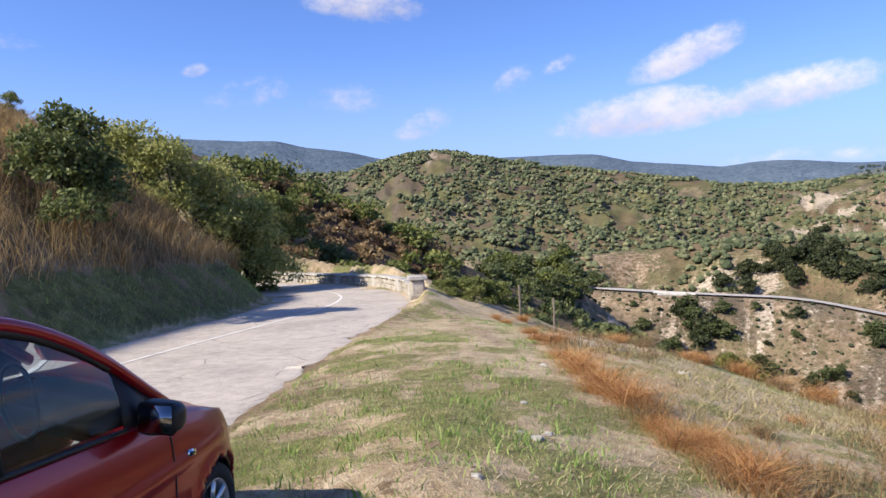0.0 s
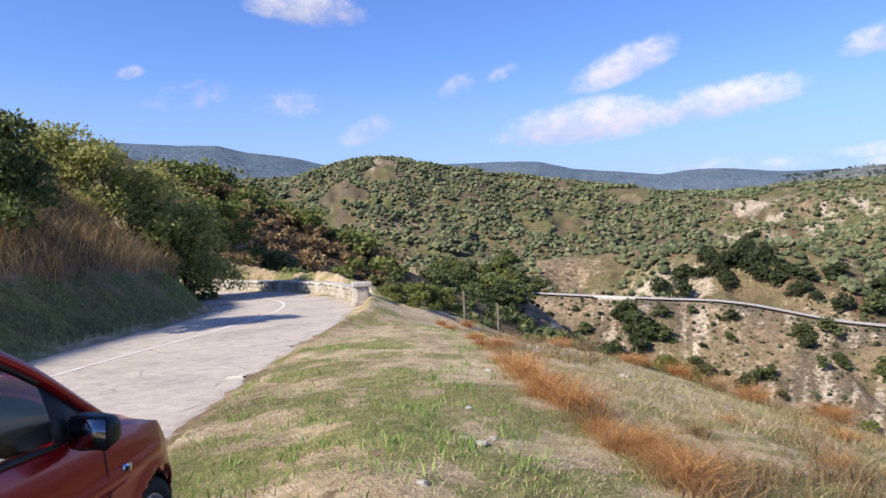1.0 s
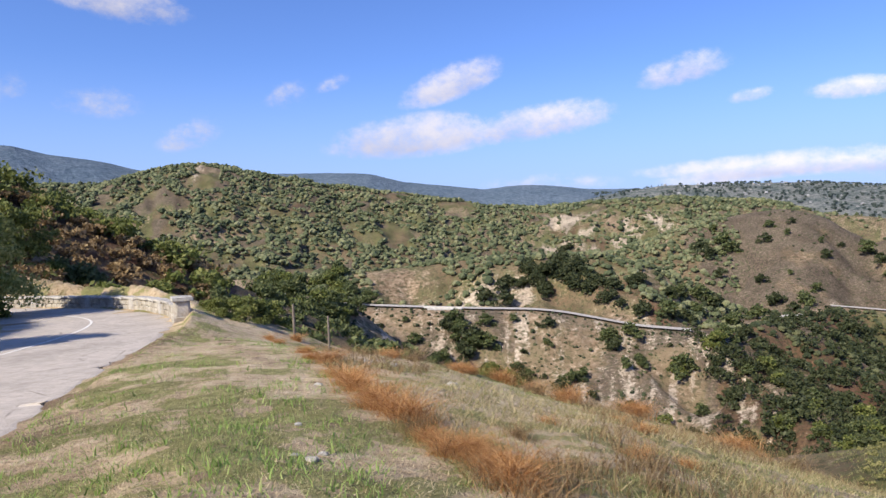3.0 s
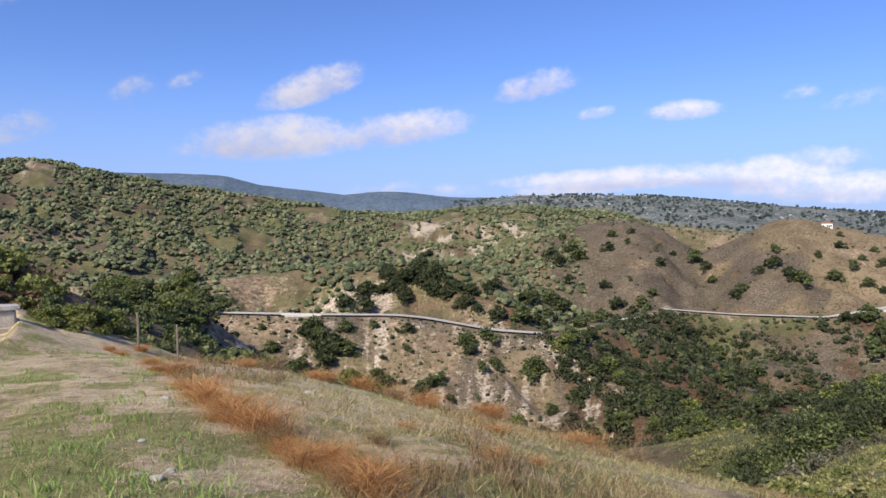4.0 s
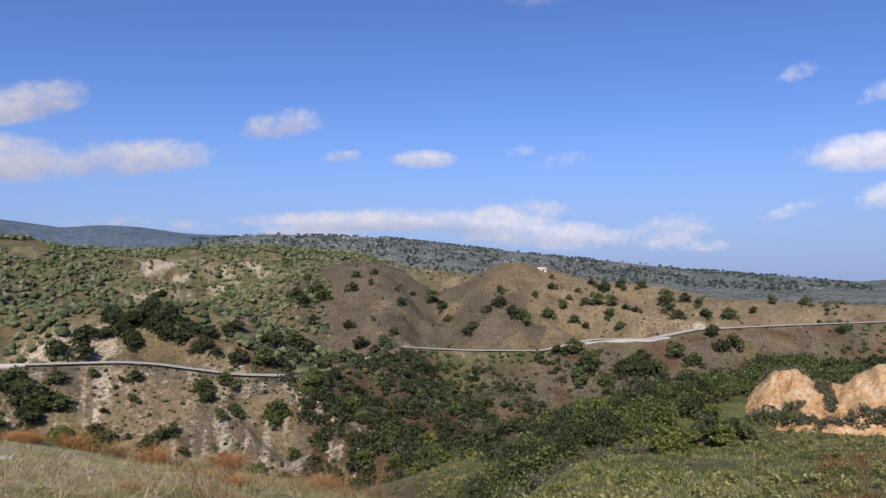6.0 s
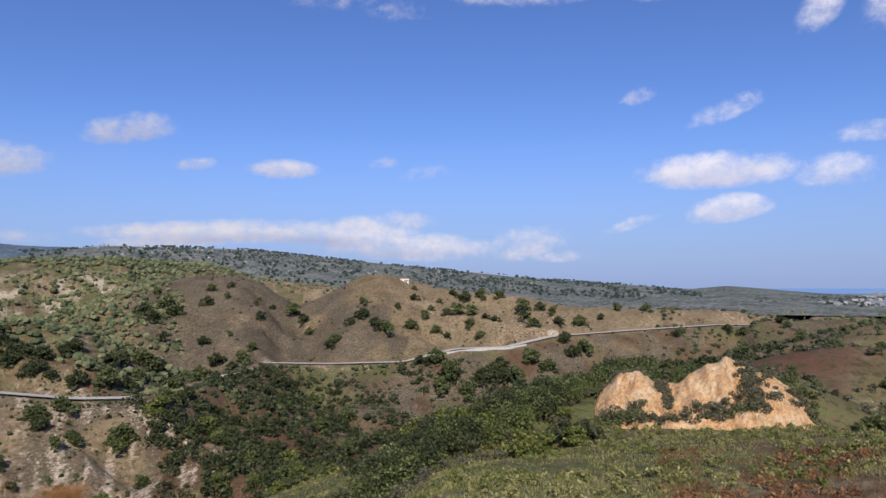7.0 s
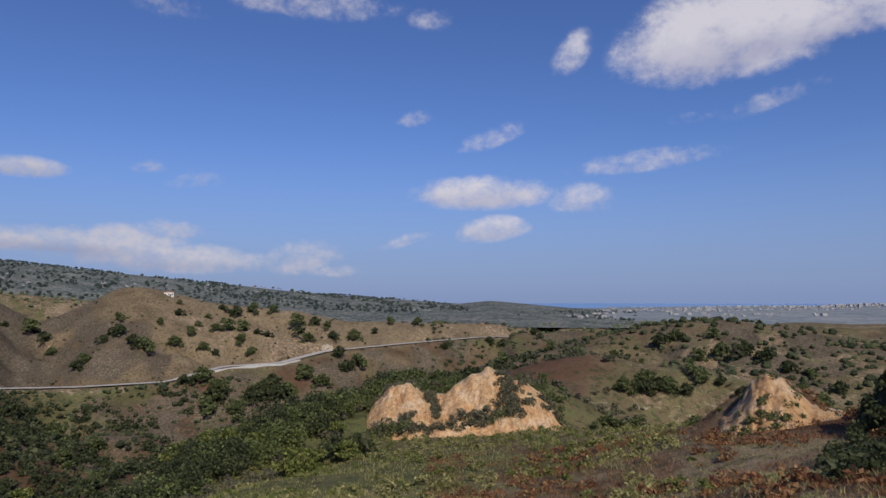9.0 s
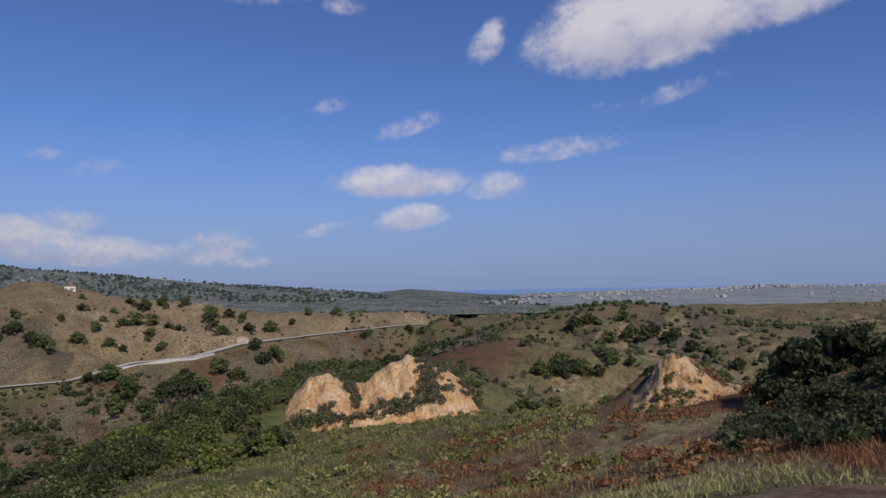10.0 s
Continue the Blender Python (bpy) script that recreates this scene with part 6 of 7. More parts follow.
def plan_half(y):
    """Half the body's width along its length, rounded at nose and tail."""
    f = np.clip(np.abs(y) / np.where(y > 0, 1.78, 1.74), 0, 1)
    return 0.815 * (1 - f ** 8) ** 0.5


def shoulder(y):
    return np.interp(y, (-1.74, -1.5, -1.0, -0.4, 0.2, 0.72, 1.05, 1.4, 1.62, 1.78), (0.98, 1.07, 1.055, 1.02, 1.0, 0.985, 0.935, 0.845, 0.73, 0.56))


def bulge(z, top):
    t = (z - 0.18) / (top - 0.18)
    return 0.945 + 0.055 * np.sin(np.clip(t, 0, 1) * math.pi * 0.92 + 0.2) - 0.035 * np.clip((t - 0.8) / 0.2, 0, 1) ** 2


def body_side(sign):
    ys, n = np.linspace(-1.735, 1.775, 150), 34
    bm = bmesh.new()
    grid = []
    for y in ys:
        top = float(shoulder(y))
        row = []
        for k in range(n + 1):
            z = 0.18 + (top - 0.18) * k / n
            w = float(plan_half(y)) * float(bulge(z, top))
            crease = 0.012 * math.exp(-((z - 0.70 - 0.05 * (y - 0.5)) / 0.03) ** 2) if abs(y) < 1.3 else 0
            yy = y
            for ax in (FRONT_AXLE, REAR_AXLE):  # gather vertices on the arch's rim
                r = math.hypot(y - ax, z - AXLE_Z)
                if abs(r - ARCH_R) < 0.022 and r > 0:
                    yy, z = ax + (y - ax) * ARCH_R / r, AXLE_Z + (z - AXLE_Z) * ARCH_R / r
                flare = 0.020 * math.exp(-((r - ARCH_R) / 0.05) ** 2)
                w += flare
            row.append(bm.verts.new((sign * (w + crease), yy, z)))
        grid.append(row)
    for i in range(len(ys) - 1):
        for k in range(n):
            q = (grid[i][k], grid[i + 1][k], grid[i + 1][k + 1], grid[i][k + 1])
            c = sum((p.co for p in q), Vector()) / 4
            if min(math.hypot(c.y - FRONT_AXLE, c.z - AXLE_Z), math.hypot(c.y - REAR_AXLE, c.z - AXLE_Z)) < ARCH_R - 0.004:
                continue
            bm.faces.new(q if sign > 0 else q[::-1])
    loose = [p for p in bm.verts if not p.link_faces]
    bmesh.ops.delete(bm, geom=loose, context="VERTS")
    return bm


def bonnet():
    """The top of the body from the nose to the tail, below the glass."""
    bm = bmesh.new()
    ys, m = np.linspace(-1.735, 1.775, 90), 20
    rows = []
    for y in ys:
        top, half = float(shoulder(y)), float(plan_half(y)) * float(bulge(shoulder(y), shoulder(y)))
        row = []
        for k in range(m + 1):
            u = -1 + 2 * k / m
            z = top + (0.075 * (1 - abs(u) ** 2.6) if y > 0.6 else 0.03 * (1 - u * u)) * min(1, half / 0.5)
            z -= 0.012 * math.exp(-((abs(u) - 0.82) / 0.05) ** 2) if y > 0.7 else 0
            row.append(bm.verts.new((half * u, y, z)))
        rows.append(row)
    for y, r0, r1 in zip(ys, rows, rows[1:]):
        for k in range(m):
            if y > 0.60 or y < -1.52 or k in (0, m - 1):
                bm.faces.new((r0[k], r1[k], r1[k + 1], r0[k + 1])[::-1])
    bmesh.ops.delete(bm, geom=[p for p in bm.verts if not p.link_faces], context="VERTS")
    return bm


def sweep(points, radii, sides=10, flat=1.0):
    """A tube along points, with one radius each."""
    bm = bmesh.new()
    rings = []
    pts = [Vector(p) for p in points]
    for i, (p, r) in enumerate(zip(pts, radii)):
        t = (pts[min(i + 1, len(pts) - 1)] - pts[max(i - 1, 0)]).normalized()
        q = t.to_track_quat("Z", "Y")
        rings.append([bm.verts.new(p + q @ Vector((math.cos(a) * r, math.sin(a) * r * flat, 0))) for a in (2 * math.pi * k / sides for k in range(sides))])
    for r0, r1 in zip(rings, rings[1:]):
        for k in range(sides):
            bm.faces.new((r0[k], r0[(k + 1) % sides], r1[(k + 1) % sides], r1[k]))
    for ring in (rings[0][::-1], rings[-1]):
        bm.faces.new(ring)
    return bm


def rail(sign, n=26):
    """The line of pillar and roof edge from the bonnet to the tail."""
    key = [(0.745, 0.80, 1.0), (0.71, 0.58, 1.15), (0.67, 0.30, 1.36), (0.62, -0.02, 1.53), (0.60, -0.35, 1.615), (0.59, -0.75, 1.63), (0.60, -1.2, 1.57), (0.63, -1.45, 1.40), (0.69, -1.62, 1.08)]
    t = np.linspace(0, len(key) - 1, n)
    k = np.array(key)
    p = np.stack([np.interp(t, range(len(key)), k[:, i]) for i in range(3)], 1)
    ker = np.array([0.25, 0.5, 0.25])
    for _ in range(3):
        p[1:-1] = np.stack([np.convolve(p[:, i], ker, "valid") for i in range(3)], 1)
    p[:, 0] *= sign
    return p


def panel(left, right, m=10, crown=0.03, out=(0, 0, 1)):
    """A curved sheet between two rows of points."""
    bm = bmesh.new()
    rows = []
    for a, b in zip(left, right):
        rows.append([bm.verts.new(Vector(a).lerp(Vector(b), k / m) + Vector(out) * crown * (1 - (2 * k / m - 1) ** 2)) for k in range(m + 1)])
    for r0, r1 in zip(rows, rows[1:]):
        for k in range(m):
            bm.faces.new((r0[k], r0[k + 1], r1[k + 1], r1[k]))
    bmesh.ops.recalc_face_normals(bm, faces=bm.faces)
    return bm


def thick(ob, amount):
    mod = ob.modifiers.new("thickness", "SOLIDIFY")
    mod.thickness = amount
    return ob


def lathe(profile, sides=48):
    bm = bmesh.new()
    rings = [[bm.verts.new((x, math.cos(a) * r, math.sin(a) * r)) for a in (2 * math.pi * k / sides for k in range(sides))] for x, r in profile]
    for r0, r1 in zip(rings, rings[1:]):
        for k in range(sides):
            bm.faces.new((r0[k], r0[(k + 1) % sides], r1[(k + 1) % sides], r1[k]))
    bmesh.ops.recalc_face_normals(bm, faces=bm.faces)
    return bm


def box(bm, m, sx, sy, sz, bevel=0.01, seg=2):
    geo = bmesh.ops.create_cube(bm, size=1.0)
    vs = geo["verts"]
    bmesh.ops.scale(bm, verts=vs, vec=(sx, sy, sz))
    es = list({e for q in vs for e in q.link_edges})
    if bevel:
        out = bmesh.ops.bevel(bm, geom=es, offset=bevel, segments=seg, affect="EDGES")
        vs = list({w for fc in out["faces"] for w in fc.verts} | {w for w in vs if w.is_valid})
    bmesh.ops.transform(bm, matrix=m, verts=vs)
    return bm


def wheel(parent, x, y):
    s = 1 if x > 0 else -1
    w = new("wheel")
    w.parent = parent
    w.matrix_local = pose(x, y, AXLE_Z, 0, 0, 0 if s > 0 else 180)
    part("tyre", lathe([(-0.16, 0.19), (-0.165, 0.25), (-0.14, 0.28), (-0.09, 0.287), (-0.02, 0.287), (0.01, 0.275), (0.022, 0.235), (0.015, 0.195), (0.0, 0.188)]), RUBBER, w)
    rim = part("rim", lathe([(-0.12, 0.19), (-0.02, 0.186), (0.008, 0.195), (0.012, 0.188), (-0.012, 0.172), (-0.05, 0.165)]), SILVER, w)
    for k in range(7):
        bm = box(bmesh.new(), pose(0, 0, 0, 360 / 7 * k) @ pose(0.0, 0, 0.105, 0, 6, 0), 0.022, 0.045, 0.15, 0.009)
        part("spoke", bm, SILVER, rim)
    part("hub_cap", lathe([(0.022, 0.001), (0.022, 0.035), (0.012, 0.045), (-0.02, 0.048)], 24), SILVER, rim)
    part("brake_disc", lathe([(-0.06, 0.001), (-0.06, 0.15), (-0.075, 0.15)], 32), BLACK, w)


def red_car():
    cx, cy = -2.54, 3.22
    car = thing("car", "small glossy red hatchback car parked on the verge", "car", pose(cx, cy, 0.30 - 0.04 * (cy - 2.9), -2.3, 0, -9) @ Matrix.Scale(1.07, 4))
    body = part("body", body_side(1), RED, car)
    thick(body, -0.02)
    thick(part("body", body_side(-1), RED, car), 0.02)
    thick(part("bonnet", bonnet(), RED, car), 0.015)
    R, L = rail(1), rail(-1)
    for p in (R, L):
        part("roof_rail", sweep(p[1:], np.interp(np.arange(len(p) - 1), (0, 6, 24), (0.036, 0.045, 0.045)), 10, 0.8), RED, car)
    roof = part("roof", panel(R[11:21], L[11:21], 14, 0.055), RED, car)
    thick(roof, 0.012)
    thick(part("headliner", panel(R[11:21] - np.array([0.0, 0, 0.03]), L[11:21] - np.array([0.0, 0, 0.03]), 14, 0.05), CLOTH, car), 0.008)
    part("windscreen", panel(R[1:11], L[1:11], 14, 0.05, (0, 0.8, 0.6)), GLASS, car)
    part("rear_window", panel(R[21:], L[21:], 10, 0.05, (0, -0.9, 0.4)), GLASS, car)
    for sign, P in ((1, R), (-1, L)):
        # belt line below the glass
        belt = [(sign * (0.775 - 0.02 * abs(t)), y, float(shoulder(y)) + 0.012) for t, y in ((0, 0.80), (0, 0.60), (0.2, 0.30), (0.3, 0.0), (0.4, -0.35), (0.6, -0.8), (1, -1.25), (1.4, -1.5))]
        belt = [np.array(b) for b in belt]
        by = np.array([b[1] for b in belt])[::-1]
        bx, bz = np.array([b[0] for b in belt])[::-1], np.array([b[2] for b in belt])[::-1]
        ys = np.linspace(0.33, -1.30, 16)
        top = np.array([[np.interp(-y, -P[:, 1], P[:, 0]) , y, np.interp(-y, -P[:, 1], P[:, 2])] for y in ys]) + np.array([sign * 0.012, 0, -0.03])
        low = np.array([[np.interp(y, by, bx), y, np.interp(y, by, bz)] for y in ys])
        part("side_window", panel(top, low, 6, 0.012, (sign, 0, 0)), GLASS, car)
        part("window_seal", sweep(low + np.array([sign * 0.006, 0, -0.004]), [0.014] * len(low), 8), BLACK, car)
        part("window_frame", sweep(top, [0.022] * len(top), 8), BLACK, car, "black window surround")
        # black corner where the mirror stands
        q = [(0.33, 0), (0.50, 0), (0.68, 0)]
        tri = [[np.interp(-y, -P[:, 1], P[:, 0]) + sign * 0.012, y, np.interp(-y, -P[:, 1], P[:, 2]) - 0.03] for y, _ in q]
        trl = [[np.interp(y, by, bx), y, np.interp(y, by, bz)] for y, _ in q]
        thick(part("corner_panel", panel(tri, trl, 4, 0.006, (sign, 0, 0)), BLACK, car, "black triangular panel behind the windscreen pillar"), 0.01)
        part("door_pillar", sweep([low[7] + np.array([sign * 0.006, 0.0, 0]), top[7] + np.array([sign * 0.006, 0, 0])], [0.032, 0.026], 8, 0.5), BLACK, car)
        # inner lining of the door
        inner = [(sign * 0.735, y, 0.30) for y in ys], [(sign * 0.745, y, float(shoulder(y)) + 0.005) for y in ys]
        thick(part("door_lining", panel(inner[0], inner[1], 3, 0.0), BLACK, car), 0.01)
        # door gap
        gap = [(sign * (float(plan_half(0.66)) * float(bulge(z, shoulder(0.66))) + 0.021), 0.66 - 0.10 * max(0, 0.45 - z), z) for z in np.linspace(0.24, 0.96, 16)]
        part("door_gap", sweep(gap, [0.005] * 16, 6), BLACK, car)
        gap = [(sign * (float(plan_half(y)) * float(bulge(0.25, shoulder(y))) + 0.020), y, 0.25) for y in np.linspace(0.66, -0.8, 16)]
        part("door_gap", sweep(gap, [0.005] * 16, 6), BLACK, car)
        # mirror
        mir = new("door_mirror")
        mir.parent = car
        mir.matrix_local = pose(sign * 0.90, 0.43, 1.045, 0, 0, sign * -6)
        bm = bmesh.new()
        bmesh.ops.create_icosphere(bm, subdivisions=4, radius=1)
        for p in bm.verts:
            c = p.co
            c.x, c.z = math.copysign(abs(c.x) ** 0.62, c.x), math.copysign(abs(c.z) ** 0.6, c.z)
            p.co = Vector((c.x * 0.115, max(c.y, -0.45) * 0.10, c.z * 0.085 * (1 - 0.12 * sign * c.x)))
        part("mirror_shell", bm, BLACK, mir)
        part("mirror_glass", box(bmesh.new(), pose(0, -0.047, 0), 0.19, 0.008, 0.135, 0.003), MIRROR, mir, "tilted mirror glass")
        part("mirror_rim", box(bmesh.new(), pose(0, -0.034, 0), 0.215, 0.025, 0.158, 0.012), BLACK, mir)
        part("mirror_arm", sweep([(-sign * 0.16, 0.03, -0.07), (-sign * 0.10, 0.02, -0.05), (-sign * 0.04, 0.0, -0.03)], [0.035, 0.028, 0.03], 8, 0.6), BLACK, mir)
        # indicator on the wing
        ind = new("side_indicator")
        ind.parent = car
        ind.matrix_local = pose(sign * (float(plan_half(0.86)) * float(bulge(0.73, shoulder(0.86))) + 0.026), 0.83, 0.745, 0, 0, 0)
        part("indicator_bezel", box(bmesh.new(), pose(0, 0, 0, -8), 0.012, 0.085, 0.042, 0.005, 3), CHROME, ind)
        part("indicator_lens", box(bmesh.new(), pose(sign * 0.004, -0.006, 0, -8), 0.012, 0.05, 0.024, 0.004, 3), BLACK, ind)
        # lamp at the corner, handle, arch lining
        lamp_pts = [(sign * (float(plan_half(y)) * 0.95), y, float(shoulder(y)) - 0.10) for y in np.linspace(1.30, 1.72, 10)]
        part("headlight", sweep(lamp_pts, np.interp(np.arange(10), (0, 4, 9), (0.012, 0.04, 0.05)), 12, 0.6), LENS, car, "clear swept-back headlight")
        part("door_handle", sweep([(sign * 0.825, -0.33, 0.80), (sign * 0.845, -0.36, 0.80), (sign * 0.845, -0.50, 0.805), (sign * 0.825, -0.53, 0.805)], [0.014] * 4, 8), RED, car)
        for ax in (FRONT_AXLE, REAR_AXLE):
            bm = lathe([(0.74 * sign, ARCH_R - 0.002), (0.45 * sign, ARCH_R - 0.002), (0.45 * sign, 0.05)], 40)
            bmesh.ops.translate(bm, verts=bm.verts, vec=(0, ax, AXLE_Z))
            bmesh.ops.delete(bm, geom=[p for p in bm.verts if p.co.z < 0.10], context="VERTS")
            part("arch_lining", bm, BLACK, car)
            wheel(car, sign * 0.765, ax)
    part("floor_pan", box(bmesh.new(), pose(0, -0.05, 0.27), 1.36, 1.70, 0.12, 0.02), BLACK, car)
    part("front_bumper", sweep([(x, 1.69 - 0.34 * abs(x / 0.62) ** 3, 0.34) for x in np.linspace(-0.62, 0.62, 15)], [0.07] * 15, 10), BLACK, car)
    part("dashboard", box(bmesh.new(), pose(0, 0.66, 0.90), 1.36, 0.42, 0.16, 0.05, 3), BLACK, car)
    for sx in (0.35, -0.35):
        seat = new("car_seat")
        seat.parent = car
        seat.matrix_local = pose(sx, -0.22, 0.36)
        part("cushion", box(bmesh.new(), pose(0, 0.12, 0.10, 6), 0.50, 0.52, 0.18, 0.06, 3), CLOTH, seat)
        part("seat_back", box(bmesh.new(), pose(0, -0.20, 0.42, 14), 0.48, 0.15, 0.62, 0.06, 3), CLOTH, seat)
        part("head_rest", box(bmesh.new(), pose(0, -0.30, 0.84, 10), 0.27, 0.11, 0.20, 0.05, 3), CLOTH, seat)
    part("rear_seat", box(bmesh.new(), pose(0, -1.05, 0.62, 14), 1.20, 0.2, 0.70, 0.06, 3), CLOTH, car)
    part("steering_wheel", sweep([(-0.35 + 0.17 * math.cos(a), 0.40, 0.98 + 0.17 * math.sin(a)) for a in np.linspace(0, 2 * math.pi, 25)], [0.014] * 25, 8), BLACK, car)


red_car()


# ---- far houses, poles ----
PLASTER = stone_material("plaster", (0.62, 0.58, 0.50), (0.72, 0.69, 0.62), (0.80, 0.78, 0.74))
TILE = stone_material("roof_tile", (0.22, 0.11, 0.07), (0.33, 0.17, 0.11), (0.42, 0.25, 0.17))
DARK_PANE = Mat("dark_pane", 0.2).colour((0.03, 0.035, 0.04)).m
CONCRETE = stone_material("concrete", (0.42, 0.40, 0.37), (0.55, 0.53, 0.49), (0.64, 0.62, 0.58))


def gable(bm, sx, sy, z0, h):
    a = [bm.verts.new((x, y, z0)) for x, y in ((-sx / 2, -sy / 2), (sx / 2, -sy / 2), (sx / 2, sy / 2), (-sx / 2, sy / 2))]
    r = [bm.verts.new((-sx / 2, 0, z0 + h)), bm.verts.new((sx / 2, 0, z0 + h))]
    for q in ((a[0], a[1], r[1], r[0]), (a[2], a[3], r[0], r[1]), (a[1], a[2], r[1]), (a[3], a[0], r[0]), (a[3], a[2], a[1], a[0])):
        bm.faces.new(q)
    return bm


def house_proto(label, sx, sy, h, group):
    ob = thing("house", label, "house", None, group)
    part("wall", box(bmesh.new(), pose(0, 0, h / 2 - 1.0), sx, sy, h + 2.0, 0.03, 1), PLASTER, ob)
    part("roof", gable(bmesh.new(), sx * 1.08, sy * 1.12, h - 0.02, h * 0.32), TILE, ob, "red-brown tiled roof")
    for k in range(3):
        for fl in range(max(1, int(h / 3))):
            part("window", box(bmesh.new(), pose(-sx / 3 + k * sx / 3, -sy / 2 - 0.01, 1.7 + fl * 2.9), 0.9, 0.08, 1.3, 0.01, 1), DARK_PANE, ob)
    part("door", box(bmesh.new(), pose(sx / 6, -sy / 2 - 0.01, 1.05), 1.0, 0.08, 2.1, 0.01, 1), BARK, ob)
    return ob


hut = house_proto("small white farm hut alone on the hill's shoulder", 7.5, 5, 3.4, "hill huts")
stand(hut, 59.6, 606, 1.0, -60, 0.4, False)
stand(hut, 14.6, 420, 0.8, -10, 0.3)
h1 = house_proto("pale village house with a tiled roof", 10, 8, 6.2, "village houses")
stand(h1, 81.2, 1080, 1.0, -80, 1, False)
hr = random.Random(8)
for k in range(44):  # the village on the spur toward the coast
    az, d = hr.gauss(83.6, 0.75), hr.uniform(1150, 1300)
    stand(h1, az, d, hr.uniform(0.7, 1.25), hr.uniform(-140, -20), 1.0)


def far_town(name, label, spots, seed):
    """Small plastered blocks with pitched roofs, too far off to be told apart."""
    rng = np.random.default_rng(seed)
    V, F, n = [], [], 0
    unit = np.array([(-1, -1, -1), (1, -1, -1), (1, 1, -1), (-1, 1, -1), (-1, -1, 1), (1, -1, 1), (1, 1, 1), (-1, 1, 1), (-1, 0, 1.5), (1, 0, 1.5)], dtype=float)
    quads = np.array([(0, 1, 5, 4), (1, 2, 6, 5), (2, 3, 7, 6), (3, 0, 4, 7), (4, 5, 9, 8), (6, 7, 8, 9)])
    for x, y, z, s in spots:
        a = rng.uniform(0, math.pi)
        sc = np.array([s * rng.uniform(0.8, 1.8), s, s * rng.uniform(0.5, 1.0)])
        u = unit * sc
        V.append(np.stack([u[:, 0] * math.cos(a) - u[:, 1] * math.sin(a) + x, u[:, 0] * math.sin(a) + u[:, 1] * math.cos(a) + y, u[:, 2] + z], -1))
        F.append(quads + n)
        n += len(unit)
    me = grid_mesh(name, np.vstack(V), np.vstack(F), False)
    me.materials.append(HAZED_WALL)
    tagged(new(name, me), label, "town", kind="stuff")


rng = np.random.default_rng(5)
spots = []
for k in range(700):
    az = rng.uniform(88, 124)
    d = rng.uniform(1700, 3300) * (0.85 + 0.4 * (az - 88) / 36)
    x, y = d * math.sin(radians(az)), d * math.cos(radians(az))
    if fbm(np.array([x / 260]), np.array([y / 260]), 3, 91)[0] > 0.02:
        spots.append((x, y, -43, rng.uniform(2.0, 4.5)))
for k in range(300):  # the seaside town on its low rise
    az = rng.normal(115, 4.5)
    d = np.interp(az, (100, 112, 120), (3150, 3450, 3900)) + rng.normal(0, 90)
    spots.append((d * math.sin(radians(az)), d * math.cos(radians(az)), -41 + 8 * math.exp(-((az - 113.5) / 2.5) ** 2), rng.uniform(2.5, 5.5)))
# plaster greyed in its colour, as distance haze would dull it
HAZED_WALL = stone_material("hazed_plaster", (0.32, 0.31, 0.31), (0.39, 0.38, 0.37), (0.47, 0.45, 0.44))
far_town("far_town", "scattered houses of seaside towns in haze-dulled plaster on the plain", spots, 4)
RIDGE_EL = ((33, 2.4), (36.6, 2.85), (42.7, 2.8), (47.2, 2.65), (53.3, 2.05), (59.7, 1.38), (64.1, 1.0), (73.2, 0.15), (82.6, -0.55), (95.9, -1.15))
spots = []
for k in range(380):
    az, v = rng.uniform(34, 96), rng.uniform(0.35, 1.0)
    el = np.interp(az, [p[0] for p in RIDGE_EL], [p[1] for p in RIDGE_EL])
    d = 2500 - 1300 + 1300 * v - 8
    x, y = d * math.sin(radians(az)), d * math.cos(radians(az))
    if fbm(np.array([az / 4.0]), np.array([v * 5]), 3, 93)[0] < 0.0:
        continue
    z = -50 + (EYE[2] + 2500 * math.tan(radians(el)) + 50) * math.sin(v * math.pi / 2) ** 1.1 + 4
    spots.append((x, y, z - 3, rng.uniform(1.2, 2.6)))
far_town("far_village", "village houses in haze-dulled plaster strewn along the long ridge", spots, 6)

# groves on the long ridge, haze painted into their green
az, v = rng.uniform(31, 97, 3200), rng.uniform(0.25, 0.94, 3200)
keep = fbm(az / 3.0, v * 6, 3, 94) > -0.12
az, v = az[keep], v[keep]
top = EYE[2] + 2500 * np.tan(np.radians(np.interp(az, [p[0] for p in RIDGE_EL], [p[1] for p in RIDGE_EL])))
d = 1192 + 1300 * v
woods("far_woods", "olive groves and scrub in haze-tinted green on the long ridge", d * np.sin(np.radians(az)), d * np.cos(np.radians(az)), rng.uniform(2.5, 6, len(az)),
      hazed_material("hazy_groves", (0.055, 0.08, 0.075), (0.12, 0.145, 0.12), 0.05), 95, DOMES, -50 + (top + 50) * np.sin(v * math.pi / 2) ** 1.1 + 2)

# wooden poles and posts
WOOD = Mat("grey_wood", 0.9)
n = WOOD.noise(18, 5, 0.7, (1, 1, 0.1))
WOOD.colour(WOOD.ramp(n, [(0.3, (0.13, 0.10, 0.075)), (0.7, (0.28, 0.24, 0.19))])).bump(n, 0.6, 0.01)


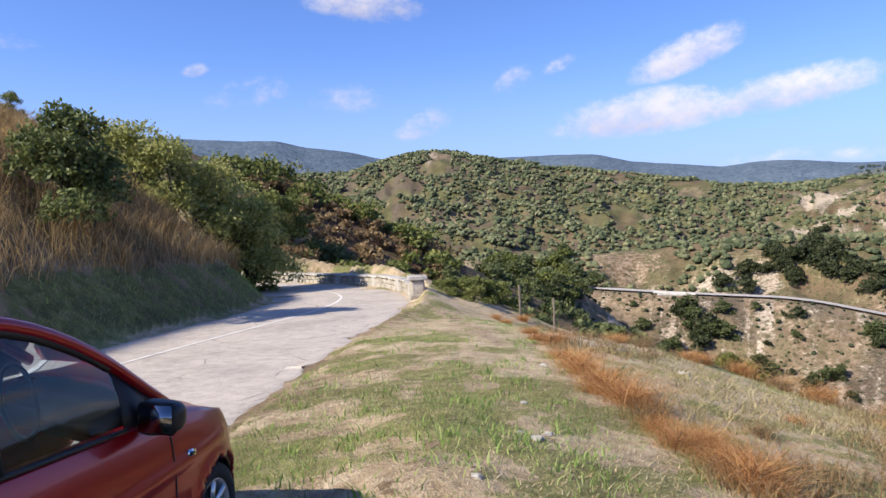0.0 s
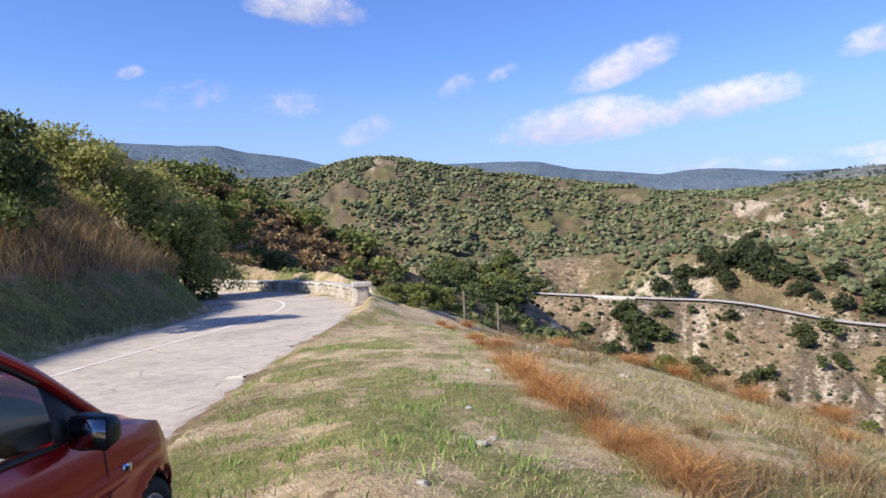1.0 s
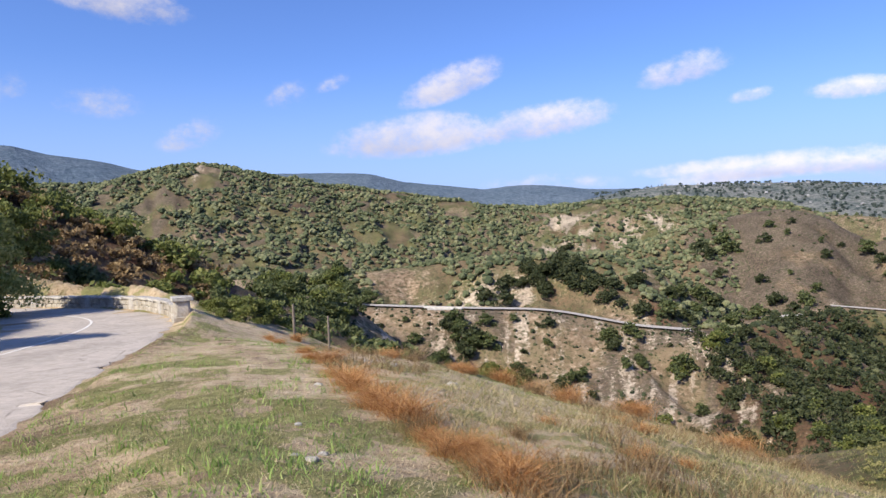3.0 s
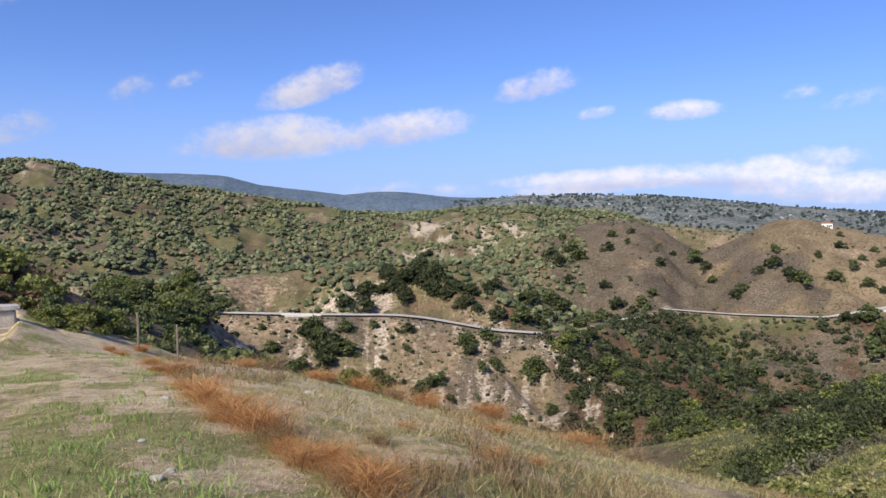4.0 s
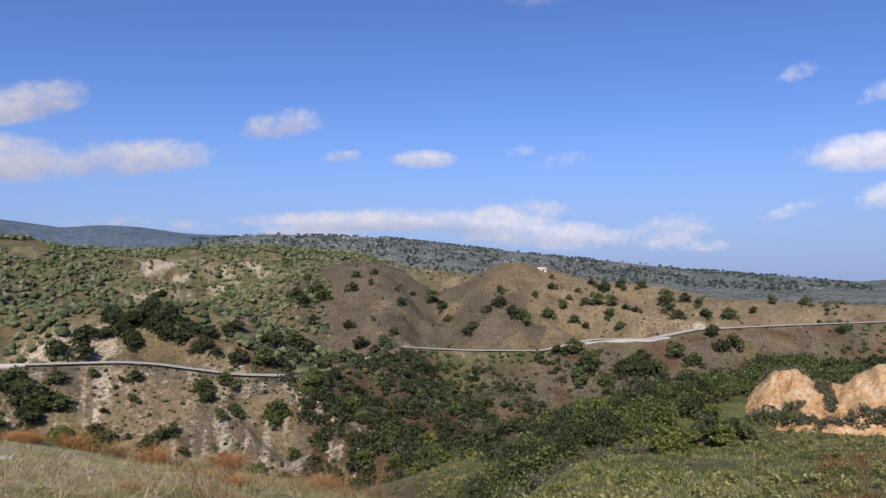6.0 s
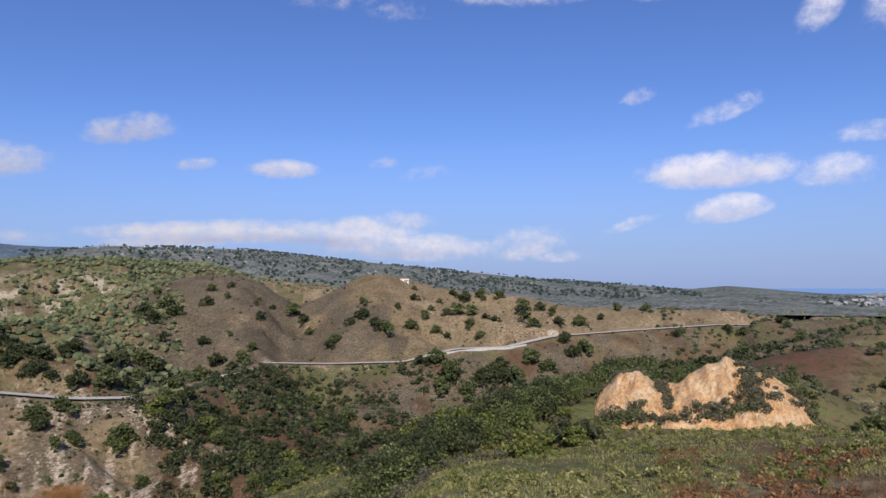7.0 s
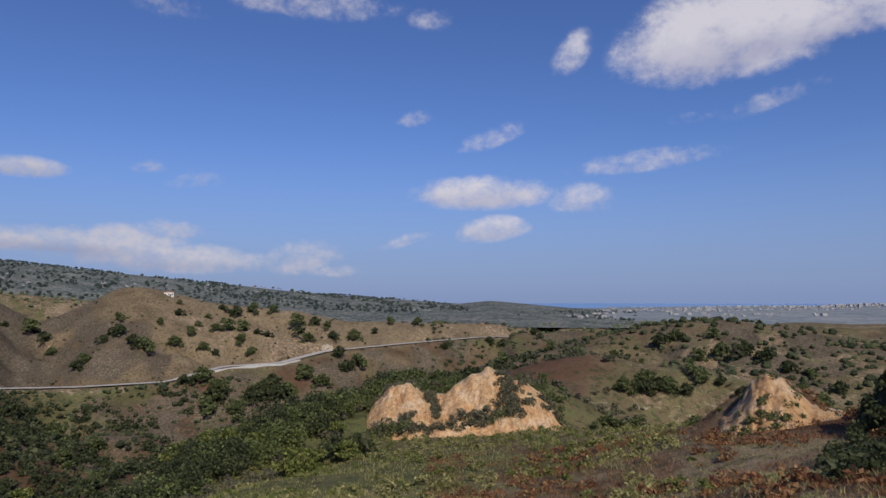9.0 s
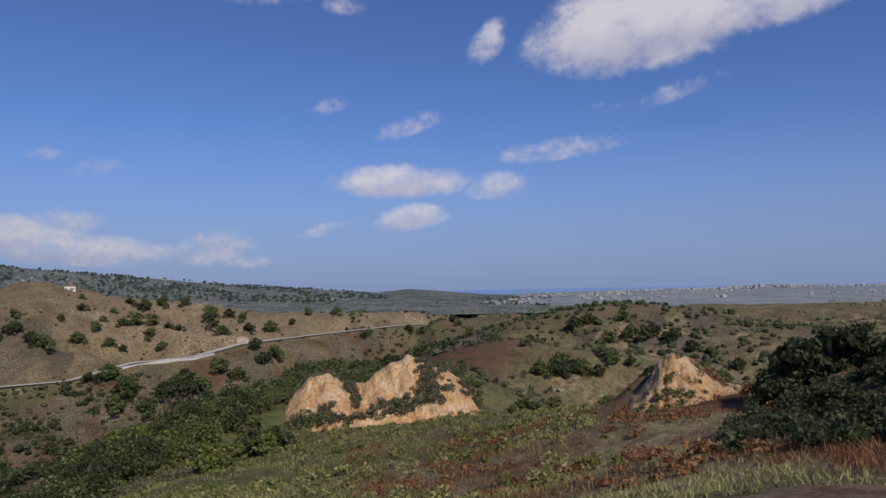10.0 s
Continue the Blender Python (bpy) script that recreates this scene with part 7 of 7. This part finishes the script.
def pole(az, d, h, r, label, cross=False):
    x, y = d * math.sin(radians(az)), d * math.cos(radians(az))
    ob = thing("utility_pole" if cross else "wooden_post", label, "pole", pose(x, y, ground_z(x, y), 0.8, -1.0, 20))
    part("shaft", sweep([(0, 0, -0.5), (0.01, 0, h * 0.5), (0, 0.01, h)], [r, r * 0.9, r * 0.75], 10), WOOD.m, ob)
    if cross:
        part("crossarm", box(bmesh.new(), pose(0, 0, h - 0.4, 0, 0, 10), 1.4, 0.1, 0.12, 0.01), WOOD.m, ob)
        for k in (-0.6, 0, 0.6):
            part("insulator", lathe([(0, 0.001), (0, 0.05), (0.06, 0.06), (0.12, 0.03), (0.13, 0.001)], 12), LENS, ob).matrix_local = pose(k, 0, h - 0.3, 0, -90, 0)


pole(9.1, 29, 1.7, 0.06, "leaning grey wooden post at the edge of the verge")
pole(6.3, 31, 1.5, 0.07, "grey weathered fence post standing in dry weeds")
# the retaining wall under the far road
x0 = [bearing(az, 297.5, el) for az, el in ((17.3, -6.78), (18.4, -6.85), (19.6, -6.9))]
bm = bmesh.new()
rows = [[bm.verts.new((p[0], p[1], p[2] + dz)) for p in x0] for dz in (0.9, -1.5, -6.0)]
for r0, r1 in zip(rows, rows[1:]):
    for k in range(2):
        bm.faces.new((r0[k], r0[k + 1], r1[k + 1], r1[k]))
me = bpy.data.meshes.new("retaining_wall")
bm.to_mesh(me)
bm.free()
me.materials.append(CONCRETE)
thick(tagged(new("retaining_wall", me), "pale concrete retaining wall under the far road", "wall", kind="structure"), 0.8)

# the white guard wall beside the far road, and a clearing's shed
line = [bearing(az, 297.0, el) for az, el in ((17.0, -6.70), (18.0, -6.78), (19.0, -6.82), (20.2, -6.86))]
bm = bmesh.new()
rows = [[bm.verts.new((p[0], p[1], p[2] + dz)) for p in line] for dz in (1.15, 0.2)]
for k in range(len(line) - 1):
    bm.faces.new((rows[0][k], rows[0][k + 1], rows[1][k + 1], rows[1][k]))
me = bpy.data.meshes.new("guard_wall")
bm.to_mesh(me)
bm.free()
me.materials.append(PLASTER)
thick(tagged(new("guard_wall", me), "low white guard wall beside the far road", "wall", kind="structure"), 0.4)

# the pale embankment of the road's widest stretch
line = [bearing(az, d, el) for az, d, el in ((62.6, 456, -5.85), (64.0, 460, -5.62), (66.0, 466, -5.45), (68.1, 474, -5.36), (69.6, 483, -5.12))]
bm = bmesh.new()
rows = [[bm.verts.new((p[0], p[1], p[2] + dz + 0.25 * math.sin(3.1 * k + dz))) for k, p in enumerate(line)] for dz in (0.9, -0.8, -2.6)]
for r0, r1 in zip(rows, rows[1:]):
    for k in range(len(line) - 1):
        bm.faces.new((r0[k], r0[k + 1], r1[k + 1], r1[k]))
me = bpy.data.meshes.new("embankment")
bm.to_mesh(me)
bm.free()
me.materials.append(CONCRETE)
thick(tagged(new("embankment", me), "pale stony embankment carrying the far road", "embankment", kind="structure"), 1.0)
